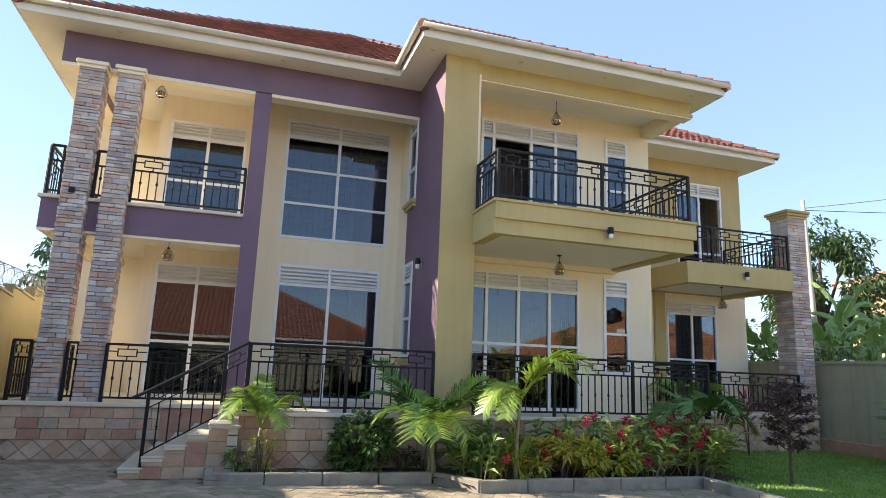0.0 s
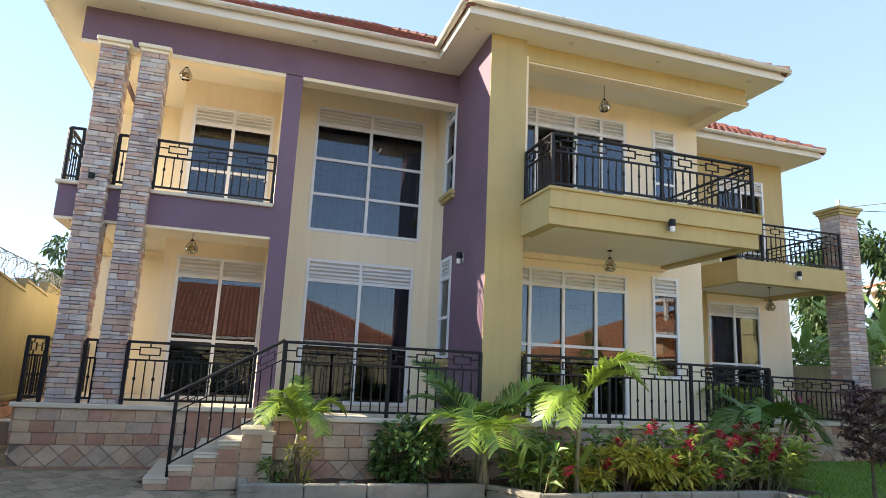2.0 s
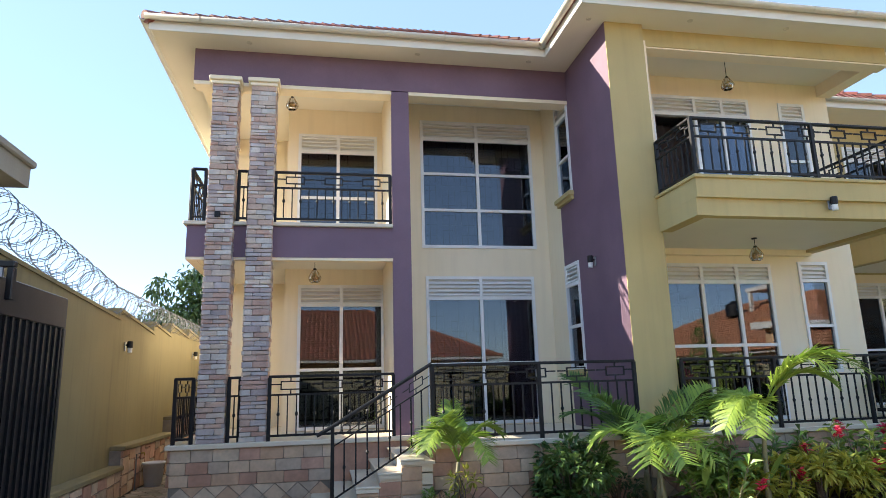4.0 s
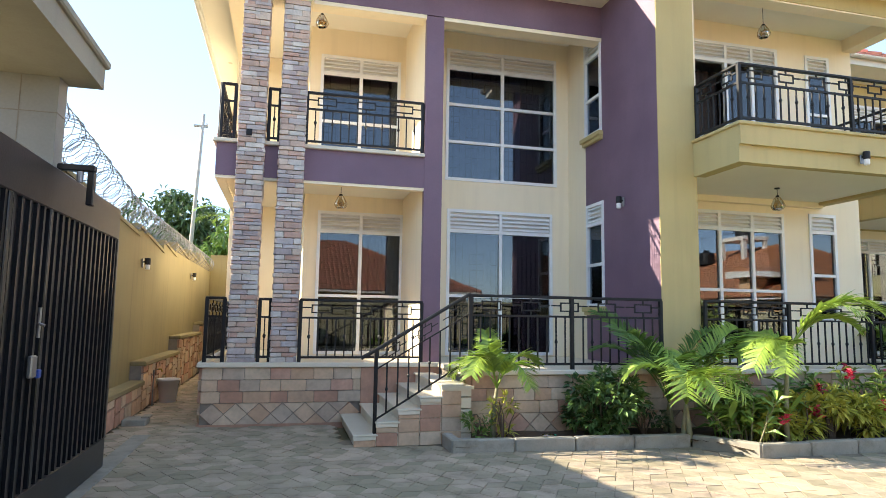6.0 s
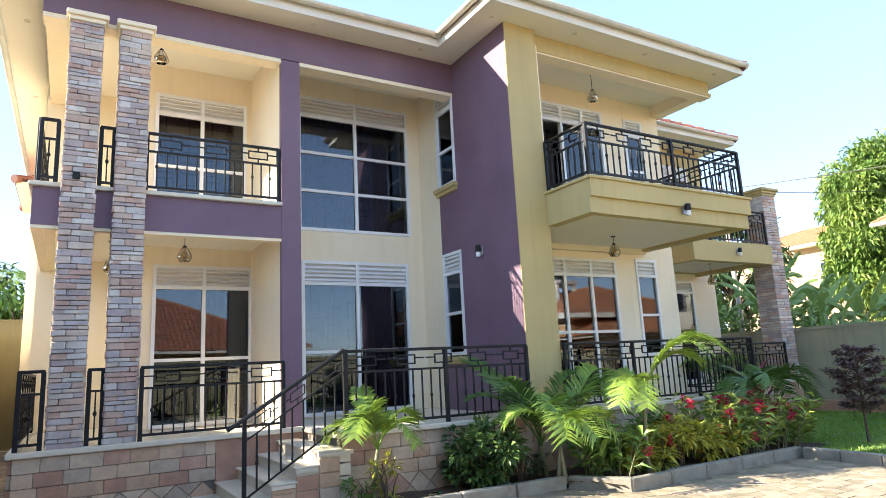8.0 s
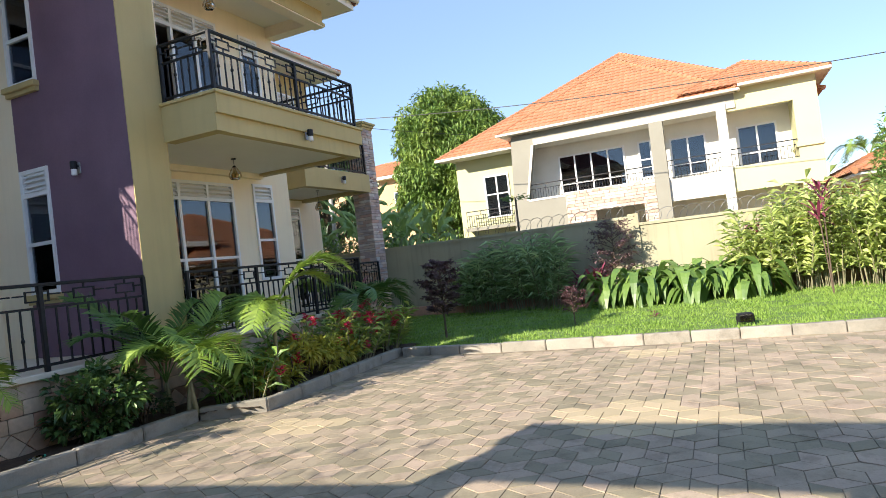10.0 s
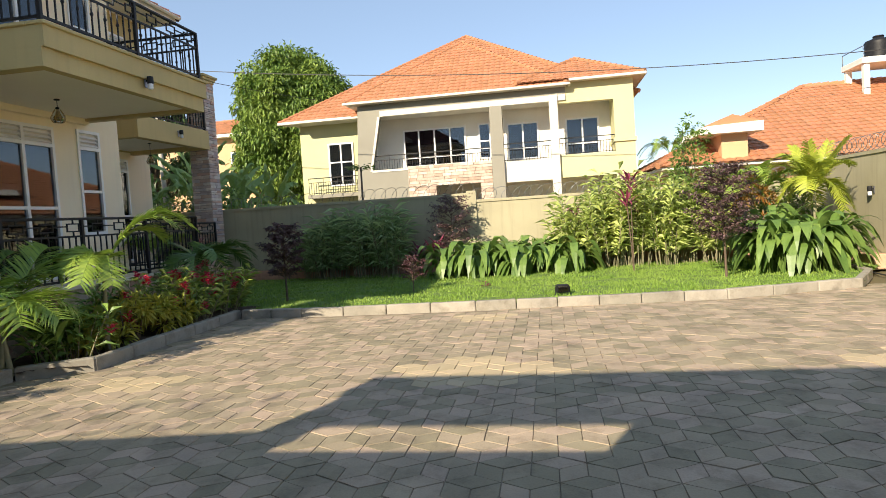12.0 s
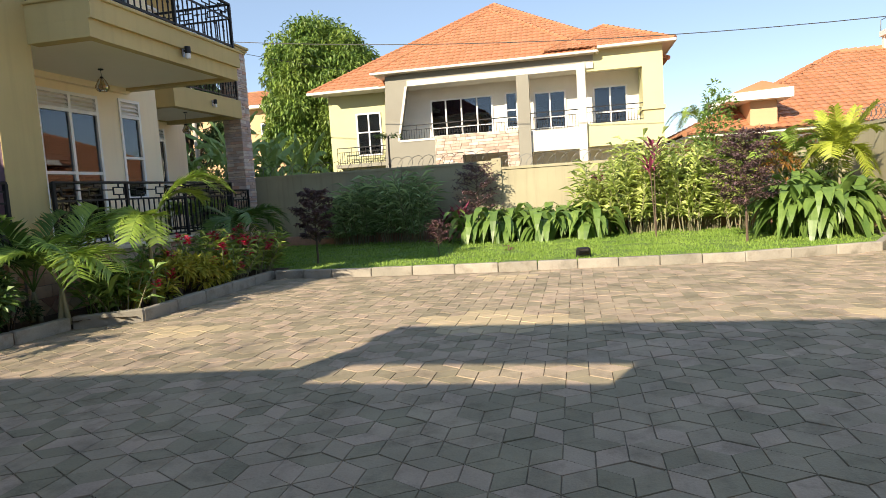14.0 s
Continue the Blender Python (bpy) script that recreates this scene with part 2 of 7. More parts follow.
L = dict(
    palm=surf("palm_leaf", (0.20, 0.33, 0.05), (0.31, 0.42, 0.08), 3, 0.45, 0.0, 40, island=0.25, trans=0.25),
    palmy=surf("yellow_palm_leaf", (0.36, 0.44, 0.055), (0.48, 0.52, 0.09), 3, 0.45, 0.0, 40, island=0.2, trans=0.3),
    dark=surf("dark_leaf", (0.045, 0.09, 0.03), (0.08, 0.135, 0.045), 3, 0.4, 0.0, 40, island=0.35, trans=0.15),
    mid=surf("mid_leaf", (0.11, 0.21, 0.045), (0.20, 0.31, 0.065), 3, 0.45, 0.0, 40, island=0.35, trans=0.2),
    lime=surf("lime_leaf", (0.38, 0.48, 0.12), (0.56, 0.62, 0.24), 3, 0.45, 0.0, 40, island=0.3, trans=0.25),
    yellow=surf("croton_leaf", (0.56, 0.49, 0.08), (0.34, 0.40, 0.07), 4, 0.45, 0.0, 40, island=0.35, trans=0.2),
    purple=surf("purple_leaf", (0.12, 0.075, 0.08), (0.17, 0.10, 0.10), 3, 0.5, 0.0, 40, island=0.35, trans=0.15),
    lily=surf("broad_leaf", (0.10, 0.19, 0.04), (0.20, 0.31, 0.075), 3, 0.4, 0.0, 40, rand=0.25, trans=0.25),
    reed=surf("grey_green_leaf", (0.25, 0.37, 0.155), (0.38, 0.48, 0.23), 3, 0.45, 0.0, 40, island=0.35, trans=0.2),
    palmd=surf("dark_palm_leaf", (0.075, 0.16, 0.035), (0.14, 0.25, 0.055), 3, 0.4, 0.0, 40, island=0.3, trans=0.2),
    ginger=surf("ginger_leaf", (0.17, 0.28, 0.05), (0.33, 0.39, 0.09), 3, 0.42, 0.0, 40, island=0.4, trans=0.25),
    gloss=surf("glossy_leaf", (0.06, 0.125, 0.035), (0.13, 0.22, 0.065), 3, 0.3, 0.0, 40, island=0.4, trans=0.15),
    red=surf("red_leaf", (0.55, 0.02, 0.05), (0.68, 0.04, 0.10), 3, 0.5, 0.0, 40, island=0.35, trans=0.2),
    crimson=surf("cordyline_leaf", (0.19, 0.035, 0.06), (0.28, 0.05, 0.10), 3, 0.45, 0.0, 40, island=0.4, trans=0.2),
    orange=surf("orange_leaf", (0.33, 0.13, 0.03), (0.25, 0.17, 0.04), 3, 0.5, 0.0, 40, island=0.3, trans=0.2),
    mango=surf("mango_leaf", (0.085, 0.18, 0.03), (0.25, 0.34, 0.07), 0.35, 0.5, 0.0, 40, island=0.4, trans=0.2),
    banana=surf("banana_leaf", (0.19, 0.31, 0.08), (0.27, 0.38, 0.12), 2, 0.45, 0.0, 40, island=0.25, trans=0.3),
    grass=surf("grass_blade", (0.19, 0.33, 0.05), (0.27, 0.40, 0.08), 0.8, 0.6, 0.0, 40, island=0.3, trans=0.3),
)


# ---- mesh helpers ----
class Mesh:
    def __init__(self):
        self.v, self.f, self.m, self.lumps = [], [], [], []

    def add(self, verts, faces, mi=0):
        k = len(self.v)
        self.lumps.append((k, len(self.f), len(verts), len(faces)))
        self.v += [tuple(p) for p in verts]
        self.f += [tuple(k + i for i in f) for f in faces]
        self.m += [mi] * len(faces)
        return self

    def box(self, x0, x1, y0, y1, z0, z1, mi=0, b=0.0):
        if b <= 0:
            self.add([(x0, y0, z0), (x1, y0, z0), (x1, y1, z0), (x0, y1, z0), (x0, y0, z1), (x1, y0, z1), (x1, y1, z1), (x0, y1, z1)],
                     [(0, 3, 2, 1), (4, 5, 6, 7), (0, 1, 5, 4), (1, 2, 6, 5), (2, 3, 7, 6), (3, 0, 4, 7)], mi)
        else:
            rings = []
            for z, i in ((z0, b), (z0 + b, 0), (z1 - b, 0), (z1, b)):
                c = b
                rings.append([(x0 + i + c, y0 + i, z), (x1 - i - c, y0 + i, z), (x1 - i, y0 + i + c, z), (x1 - i, y1 - i - c, z),
                              (x1 - i - c, y1 - i, z), (x0 + i + c, y1 - i, z), (x0 + i, y1 - i - c, z), (x0 + i, y0 + i + c, z)])
            vs = [p for r in rings for p in r]
            fs = [tuple(range(7, -1, -1)), tuple(range(24, 32))]
            for r in range(3):
                for k in range(8):
                    fs.append((r * 8 + k, r * 8 + (k + 1) % 8, r * 8 + 8 + (k + 1) % 8, r * 8 + 8 + k))
            self.add(vs, fs, mi)
        return self

    def prism(self, pts, lo, hi, axis="z", mi=0):
        """A flat outline pulled along an axis from lo to hi."""
        def put(p, h):
            return {"z": (p[0], p[1], h), "y": (p[0], h, p[1]), "x": (h, p[0], p[1])}[axis]
        n = len(pts)
        self.add([put(p, lo) for p in pts] + [put(p, hi) for p in pts],
                 [tuple(range(n - 1, -1, -1)), tuple(range(n, 2 * n))] + [(k, (k + 1) % n, n + (k + 1) % n, n + k) for k in range(n)], mi)
        return self

    def tube(self, pts, r, n=6, mi=0, cap=True):
        pts = [Vector(p) for p in pts]
        rs = r if isinstance(r, (list, tuple)) else [r] * len(pts)
        vs, fs = [], []
        for i, p in enumerate(pts):
            d = (pts[min(i + 1, len(pts) - 1)] - pts[max(i - 1, 0)]).normalized()
            a = Vector((0, 0, 1)) if abs(d.z) < 0.9 else Vector((1, 0, 0))
            u = d.cross(a).normalized()
            w = u.cross(d).normalized()
            for k in range(n):
                t = 2 * math.pi * (k + 0.5) / n
                vs.append(p + (u * math.cos(t) + w * math.sin(t)) * rs[i])
        for i in range(len(pts) - 1):
            for k in range(n):
                fs.append((i * n + k, i * n + (k + 1) % n, (i + 1) * n + (k + 1) % n, (i + 1) * n + k))
        if cap:
            fs += [tuple(range(n - 1, -1, -1)), tuple(range(len(vs) - n, len(vs)))]
        self.add(vs, fs, mi)
        return self

    def lathe(self, profile, cx, cy, n=14, mi=0):
        vs, fs = [], []
        for r, z in profile:
            for k in range(n):
                t = 2 * math.pi * k / n
                vs.append((cx + r * math.cos(t), cy + r * math.sin(t), z))
        for i in range(len(profile) - 1):
            for k in range(n):
                fs.append((i * n + k, i * n + (k + 1) % n, (i + 1) * n + (k + 1) % n, (i + 1) * n + k))
        self.add(vs, fs, mi)
        return self

    def data(self, name, mats, smooth=False):
        me = bpy.data.meshes.new(name)
        me.from_pydata(self.v, [], self.f)
        for m in (mats if isinstance(mats, (list, tuple)) else [mats]):
            me.materials.append(m)
        if any(self.m):
            me.polygons.foreach_set("material_index", self.m)
        if smooth:
            me.polygons.foreach_set("use_smooth", [True] * len(self.f))
        me.update()
        return me


def part(name, mb, mats, parent=None, label="", smooth=False):
    ob = new(name, mb.data(name, mats, smooth))
    if parent is not None:
        ob.parent = parent
    return tagged(ob, label)


def thing(name, label, category, m=None, group="", kind=""):
    ob = new(name)
    ob.empty_display_size = 0.1
    if m is not None:
        ob.matrix_basis = m
    return tagged(ob, label, category, group, kind)


def solid(name, mb, mats, label, category, group="", kind="", smooth=False):
    return tagged(part(name, mb, mats, None, "", smooth), label, category, group, kind)


def holed(mb, a0, a1, z0, z1, d0, d1, holes, axis="x", mi=0):
    """A wall along an axis, from a0 to a1 and z0 to z1, with depth d0 to d1 and openings (a0, a1, z0, z1)."""
    xs = sorted({a0, a1, *[min(max(h[i], a0), a1) for h in holes for i in (0, 1)]})
    zs = sorted({z0, z1, *[min(max(h[i], z0), z1) for h in holes for i in (2, 3)]})
    nx, nz = len(xs), len(zs)

    def put(a, d, z):
        return (a, d, z) if axis == "x" else (d, a, z)

    def full(i, j):
        if not (0 <= i < nx - 1 and 0 <= j < nz - 1):
            return False
        a, z = (xs[i] + xs[i + 1]) / 2, (zs[j] + zs[j + 1]) / 2
        return not any(h[0] < a < h[1] and h[2] < z < h[3] for h in holes)
    vs = [put(a, d, z) for d in (d0, d1) for z in zs for a in xs]

    def at(d, i, j):
        return d * nx * nz + j * nx + i
    fs = []
    for i in range(nx - 1):
        for j in range(nz - 1):
            if not full(i, j):
                continue
            fs.append((at(0, i, j), at(0, i + 1, j), at(0, i + 1, j + 1), at(0, i, j + 1)))
            fs.append((at(1, i, j), at(1, i, j + 1), at(1, i + 1, j + 1), at(1, i + 1, j)))
            for di, dj, p, q in ((-1, 0, (i, j), (i, j + 1)), (1, 0, (i + 1, j + 1), (i + 1, j)), (0, -1, (i + 1, j), (i, j)), (0, 1, (i, j + 1), (i + 1, j + 1))):
                if not full(i + di, j + dj):
                    fs.append((at(0, *p), at(0, *q), at(1, *q), at(1, *p)))
    used = sorted({k for f in fs for k in f})
    num = {k: n for n, k in enumerate(used)}
    mb.add([vs[k] for k in used], [tuple(num[k] for k in f) for f in fs], mi)
    return mb


def split(name, mb, mats, parent, label=""):
    """Each lump of a mesh as a part of its own."""
    obs = []
    for v0, f0, nv, nf in mb.lumps:
        one = Mesh()
        one.add(mb.v[v0:v0 + nv], [tuple(i - v0 for i in f) for f in mb.f[f0:f0 + nf]])
        obs.append(part(name, one, mats, parent, label))
    return obs


# ---- ground ----
def flat_sheet(x0, x1, y0, y1, z):
    return Mesh().add([(x0, y0, z), (x1, y0, z), (x1, y1, z), (x0, y1, z)], [(0, 1, 2, 3)])


solid("ground", flat_sheet(-900, 900, -900, 900, -0.06), EARTH, "bare earth and grass stretching to the horizon", "ground", kind="structure")
forecourt = solid("pavement", Mesh().box(-5.5, 8.45, -3.4, 12.6, -0.059, -0.009).box(-5.2, -4.0, 12.6, 28, -0.059, -0.009), JOINT,
                  "sandy joints under interlocking concrete pavers", "pavement", kind="structure")

# ---- house ----
FLOOR, UP, SOF, REAR = 1.02, 4.90, 8.30, 8.75
house = thing("house", "two-storey villa with cream, purple and olive painted walls", "house")


def wall_part(name, mb, mat, label=""):
    if len(mb.lumps) > 1:
        return split(name, mb, mat, house, label)
    return part(name, mb, mat, house, label)


# windows: openings as (a0, a1, z0, z1)
TALL, GDOOR = (0.52, 3.12, 4.80, 7.76), (0.58, 3.01, FLOOR + 0.03, 4.17)
NUP, NLO = (14.32, 15.05, 5.68, 7.82), (14.28, 15.01, 2.10, 4.23)
W2G, W2N, W2U, W2UN = (4.30, 7.44, FLOOR + 0.02, 4.12), (8.09, 8.79, 1.90, 4.17), (4.85, 7.45, UP + 0.03, 7.76), (8.18, 8.82, 5.45, 7.72)
RG, RU = (12.2, 14.05, FLOOR + 0.02, 4.22), (12.68, 14.42, UP + 0.1, 8.10)
VG, VU = (-2.12, -0.27, FLOOR + 0.01, 4.06), (-2.17, -0.40, UP + 0.05, 7.55)

wall_part("wall", holed(Mesh(), 0.05, 3.45, FLOOR, SOF, 15.92, 16.12, [TALL, GDOOR]), CREAM)
wall_part("wall", holed(Mesh(), 14.0, 15.92, FLOOR, SOF, 3.45, 3.65, [NUP, NLO], "y"), CREAM)
wall_part("wall", holed(Mesh(), 12.36, 15.05, FLOOR, SOF, 3.415, 3.447, [NUP, NLO], "y"), PURPLE, "deep purple painted render")
wall_part("wall", holed(Mesh(), 15.05, 15.92, FLOOR, SOF, 3.419, 3.447, [NUP, NLO], "y"), CREAM)
wall_part("pillar", Mesh().box(3.45, 4.16, 12.34, 14.2, FLOOR, SOF).box(3.418, 3.45, 12.34, 12.358, FLOOR, SOF), OLIVE, "broad olive painted pillar")
wall_part("wall", holed(Mesh(), 4.16, 9.45, FLOOR, SOF, 14.0, 14.2, [W2G, W2N, W2U, W2UN]), CREAM)
wall_part("wall", Mesh().box(9.25, 9.45, 14.2, 17.1, FLOOR, REAR), CREAM)
wall_part("wall", holed(Mesh(), 9.45, 15.20, FLOOR, 4.45, 17.1, 17.3, [RG]), CREAM)
wall_part("wall", holed(Mesh(), 9.45, 15.20, 4.45, REAR, 17.1, 17.3, [RU]), OLIVE, "olive painted upper wall")
wall_part("pilaster", Mesh().box(11.75, 12.1, 17.0, 17.1, FLOOR, 4.45), OLIVE)
wall_part("wall", Mesh().box(15.0, 15.2, 17.3, 27.0, 0, REAR), CREAM)
wall_part("wall", Mesh().box(-4.07, 15.2, 27.0, 27.2, 0, SOF), CREAM)
wall_part("wall", holed(Mesh(), -2.2, -0.12, FLOOR, SOF, 16.5, 16.7, [VG, VU]), CREAM)
wall_part("wall", Mesh().box(-2.4, -2.2, 16.5, 18.5, FLOOR, SOF), CREAM)
wall_part("wall", Mesh().box(-4.07, -2.2, 18.5, 18.7, FLOOR, SOF), CREAM)
wall_part("wall", Mesh().box(-4.07, -3.87, 18.7, 27.0, 0, SOF), CREAM)
wall_part("fin_wall", Mesh().box(-0.285, 0.05, 14.42, 16.5, FLOOR, SOF), CREAM)
wall_part("fin_front", Mesh().box(-0.29, 0.055, 14.29, 14.42, FLOOR, 7.63), PURPLE, "purple painted vertical fin")
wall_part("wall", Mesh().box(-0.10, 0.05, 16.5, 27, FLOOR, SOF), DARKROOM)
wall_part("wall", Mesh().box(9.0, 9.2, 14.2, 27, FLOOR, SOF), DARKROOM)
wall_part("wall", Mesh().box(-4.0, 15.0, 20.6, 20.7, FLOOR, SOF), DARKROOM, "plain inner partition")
# first floor slab, beams, edges
wall_part("floor_slab", Mesh().box(-3.9, -0.285, 14.45, 18.5, 4.42, 4.80).box(0.05, 3.45, 16.2, 20.6, 4.42, 4.72).box(-3.9, 0, 18.6, 20.6, 4.42, 4.80)
          .box(3.6, 9.2, 14.2, 20.6, 4.42, 4.80).box(9.2, 15.0, 17.3, 20.6, 4.42, 4.80), SOFFIT, "white underside of the upper floor")
wall_part("edge_beam", Mesh().box(-4.0, -0.29, 14.30, 14.46, 4.24, 4.82).box(-4.0, -3.84, 14.46, 18.6, 4.24, 4.82), PURPLE, "purple painted balcony edge")
wall_part("edge_beam_lining", Mesh().box(-3.84, -0.285, 14.46, 14.60, 4.22, 4.42).box(-3.84, -3.70, 14.6, 18.5, 4.22, 4.42).box(-4.0, -0.29, 14.31, 14.46, 4.19, 4.24)
          .box(-4.0, -3.84, 14.46, 18.5, 4.19, 4.24), CREAM)
wall_part("balcony_cap", Mesh().box(-4.06, -0.29, 14.23, 14.50, 4.82, 4.89, b=0.012).box(-4.06, -3.80, 14.5, 18.5, 4.82, 4.89, b=0.012), TILECREAM, "pale stone balcony sill")
wall_part("balcony_floor", Mesh().box(-3.8, -0.285, 14.5, 18.5, 4.80, 4.86), TILECREAM)
wall_part("roof_beam", Mesh().box(-4.03, 3.415, 14.29, 14.60, 7.65, SOF).box(-4.03, -3.72, 14.6, 18.6, 7.88, SOF), PURPLE, "purple painted roof beam")
wall_part("roof_beam_trim", Mesh().box(-4.03, -0.29, 14.30, 14.62, 7.575, 7.65).box(0.055, 3.415, 14.30, 14.62, 7.575, 7.65).box(-4.02, -3.70, 14.62, 18.5, 7.81, 7.88), CREAM, "cream lining under the roof beam")
wall_part("veranda_ceiling", Mesh().box(-3.72, -0.285, 14.6, 18.5, 8.16, 8.2).box(0.05, 3.415, 14.6, 15.92, 8.16, 8.2).box(4.16, 9.6, 12.5, 14.0, 8.2, 8.24), SOFFIT)
# canopy over the front balcony
wall_part("canopy_beam", Mesh().box(4.16, 9.55, 12.48, 12.75, 8.0, SOF), OLIVE, "olive painted canopy beam")
wall_part("canopy_return", Mesh().box(9.23, 9.55, 12.75, 14.0, 7.93, SOF), CREAM, "cream painted return beam")
wall_part("canopy_lining", Mesh().box(4.22, 9.57, 12.46, 12.75, 7.90, 7.93), CREAM)
wall_part("canopy_lip", Mesh().box(4.16, 9.59, 12.44, 12.75, 7.93, 8.0), OLIVE)
wall_part("pillar_edge", Mesh().box(4.16, 4.22, 12.38, 12.52, UP, 8.0), CREAM)
# balcony slabs
wall_part("balcony_slab", Mesh().box(4.10, 8.50, 11.15, 11.35, 4.62, 4.93).box(4.10, 4.3, 11.35, 12.34, 4.62, 4.93).box(8.30, 8.50, 11.35, 14.0, 4.62, 4.93)
          .box(4.33, 8.47, 11.22, 11.38, 4.34, 4.62).box(4.103, 4.33, 11.20, 12.34, 4.34, 4.62).box(8.24, 8.47, 11.38, 14.0, 4.34, 4.62), OLIVE, "yellow-olive balcony parapet, faintly stained")
wall_part("balcony_cap", Mesh().box(4.06, 8.54, 11.11, 11.40, 4.93, 4.985, b=0.01).box(4.06, 4.34, 11.4, 12.335, 4.93, 4.985, b=0.01).box(8.26, 8.54, 11.4, 14.0, 4.93, 4.985, b=0.01), OLIVE)
wall_part("balcony_soffit", Mesh().box(4.33, 8.24, 11.38, 14.0, 4.40, 4.44), SOFFIT, "white painted balcony underside")
wall_part("balcony_floor", Mesh().box(4.16, 8.4, 11.38, 14.0, 4.78, 4.88), TILECREAM)
wall_part("soffit_trim", Mesh().box(4.2, 8.36, 13.86, 14.0, 4.28, 4.40), CREAM)
wall_part("balcony_slab", Mesh().box(10.95, 14.48, 14.50, 14.74, 4.38, 4.95).box(14.26, 14.48, 14.74, 17.1, 4.38, 4.95).box(10.95, 11.17, 14.74, 17.1, 4.38, 4.95), OLIVE, "olive rear balcony edge")
wall_part("balcony_soffit", Mesh().box(11.17, 14.26, 14.74, 17.1, 4.50, 4.54), SOFFIT)
wall_part("balcony_floor", Mesh().box(11.17, 14.26, 14.74, 17.1, 4.78, 4.88), TILECREAM)

# podium
podium = thing("podium", "raised terrace with cream tiled top and stone-clad front", "terrace", kind="structure")
split("core", Mesh().box(-4.0, 0.0, 14.05, 27, 0, 0.94).box(0.0, 3.5, 12.37, 27, 0, 0.94).box(3.5, 9.6, 12.29, 27, 0, 0.94).box(9.6, 15.0, 14.52, 27, 0, 0.94), MORTAR, podium)
split("tiled_floor", Mesh().box(-4.0, 0.0, 14.10, 18.5, 0.94, 1.015).box(0.0, 3.5, 12.42, 15.92, 0.94, 1.015).box(3.5, 9.6, 12.34, 14.0, 0.94, 1.015).box(9.6, 14.95, 14.6, 17.1, 0.94, 1.015), TILECREAM, podium)
for a in ((-4.08, -0.02, 13.96, 14.12), (-4.08, -3.9, 14.12, 18.5), (-0.06, 3.46, 12.28, 12.44), (3.46, 9.66, 12.20, 12.36), (9.5, 9.66, 12.36, 14.5), (9.66, 15.04, 14.44, 14.62), (-0.06, 0.1, 12.44, 13.96)):
    part("coping", Mesh().box(*a, 0.955, 1.035, b=0.012), TILECREAM, podium, "pale stone coping")

# stair: six rises going up towards the middle terrace
stair = thing("stair", "short outdoor stair with cream tiled treads and stone-clad side", "stair", kind="structure")
RISE, TREAD, SX, SY0, SY1 = 0.172, 0.315, -1.72, 12.02, 14.04
for k in range(5):
    x = SX + k * TREAD
    part("step", Mesh().box(x + 0.02, 0.0, SY0 + 0.012, SY1, max(0, k * RISE - 0.01), (k + 1) * RISE - 0.03), TILECREAM, stair)
    part("tread", Mesh().box(x - 0.015, x + TREAD + 0.03, SY0 - 0.02, SY1, (k + 1) * RISE - 0.03, (k + 1) * RISE, b=0.008), TILECREAM, stair)
    part("string_band", Mesh().box(x - 0.004, x + TREAD - 0.006 if k < 4 else 0.03, SY0 - 0.024, SY0 + 0.012, (k + 1) * RISE - 0.078, (k + 1) * RISE - 0.032), TILECREAM, stair, "cream painted step edge")


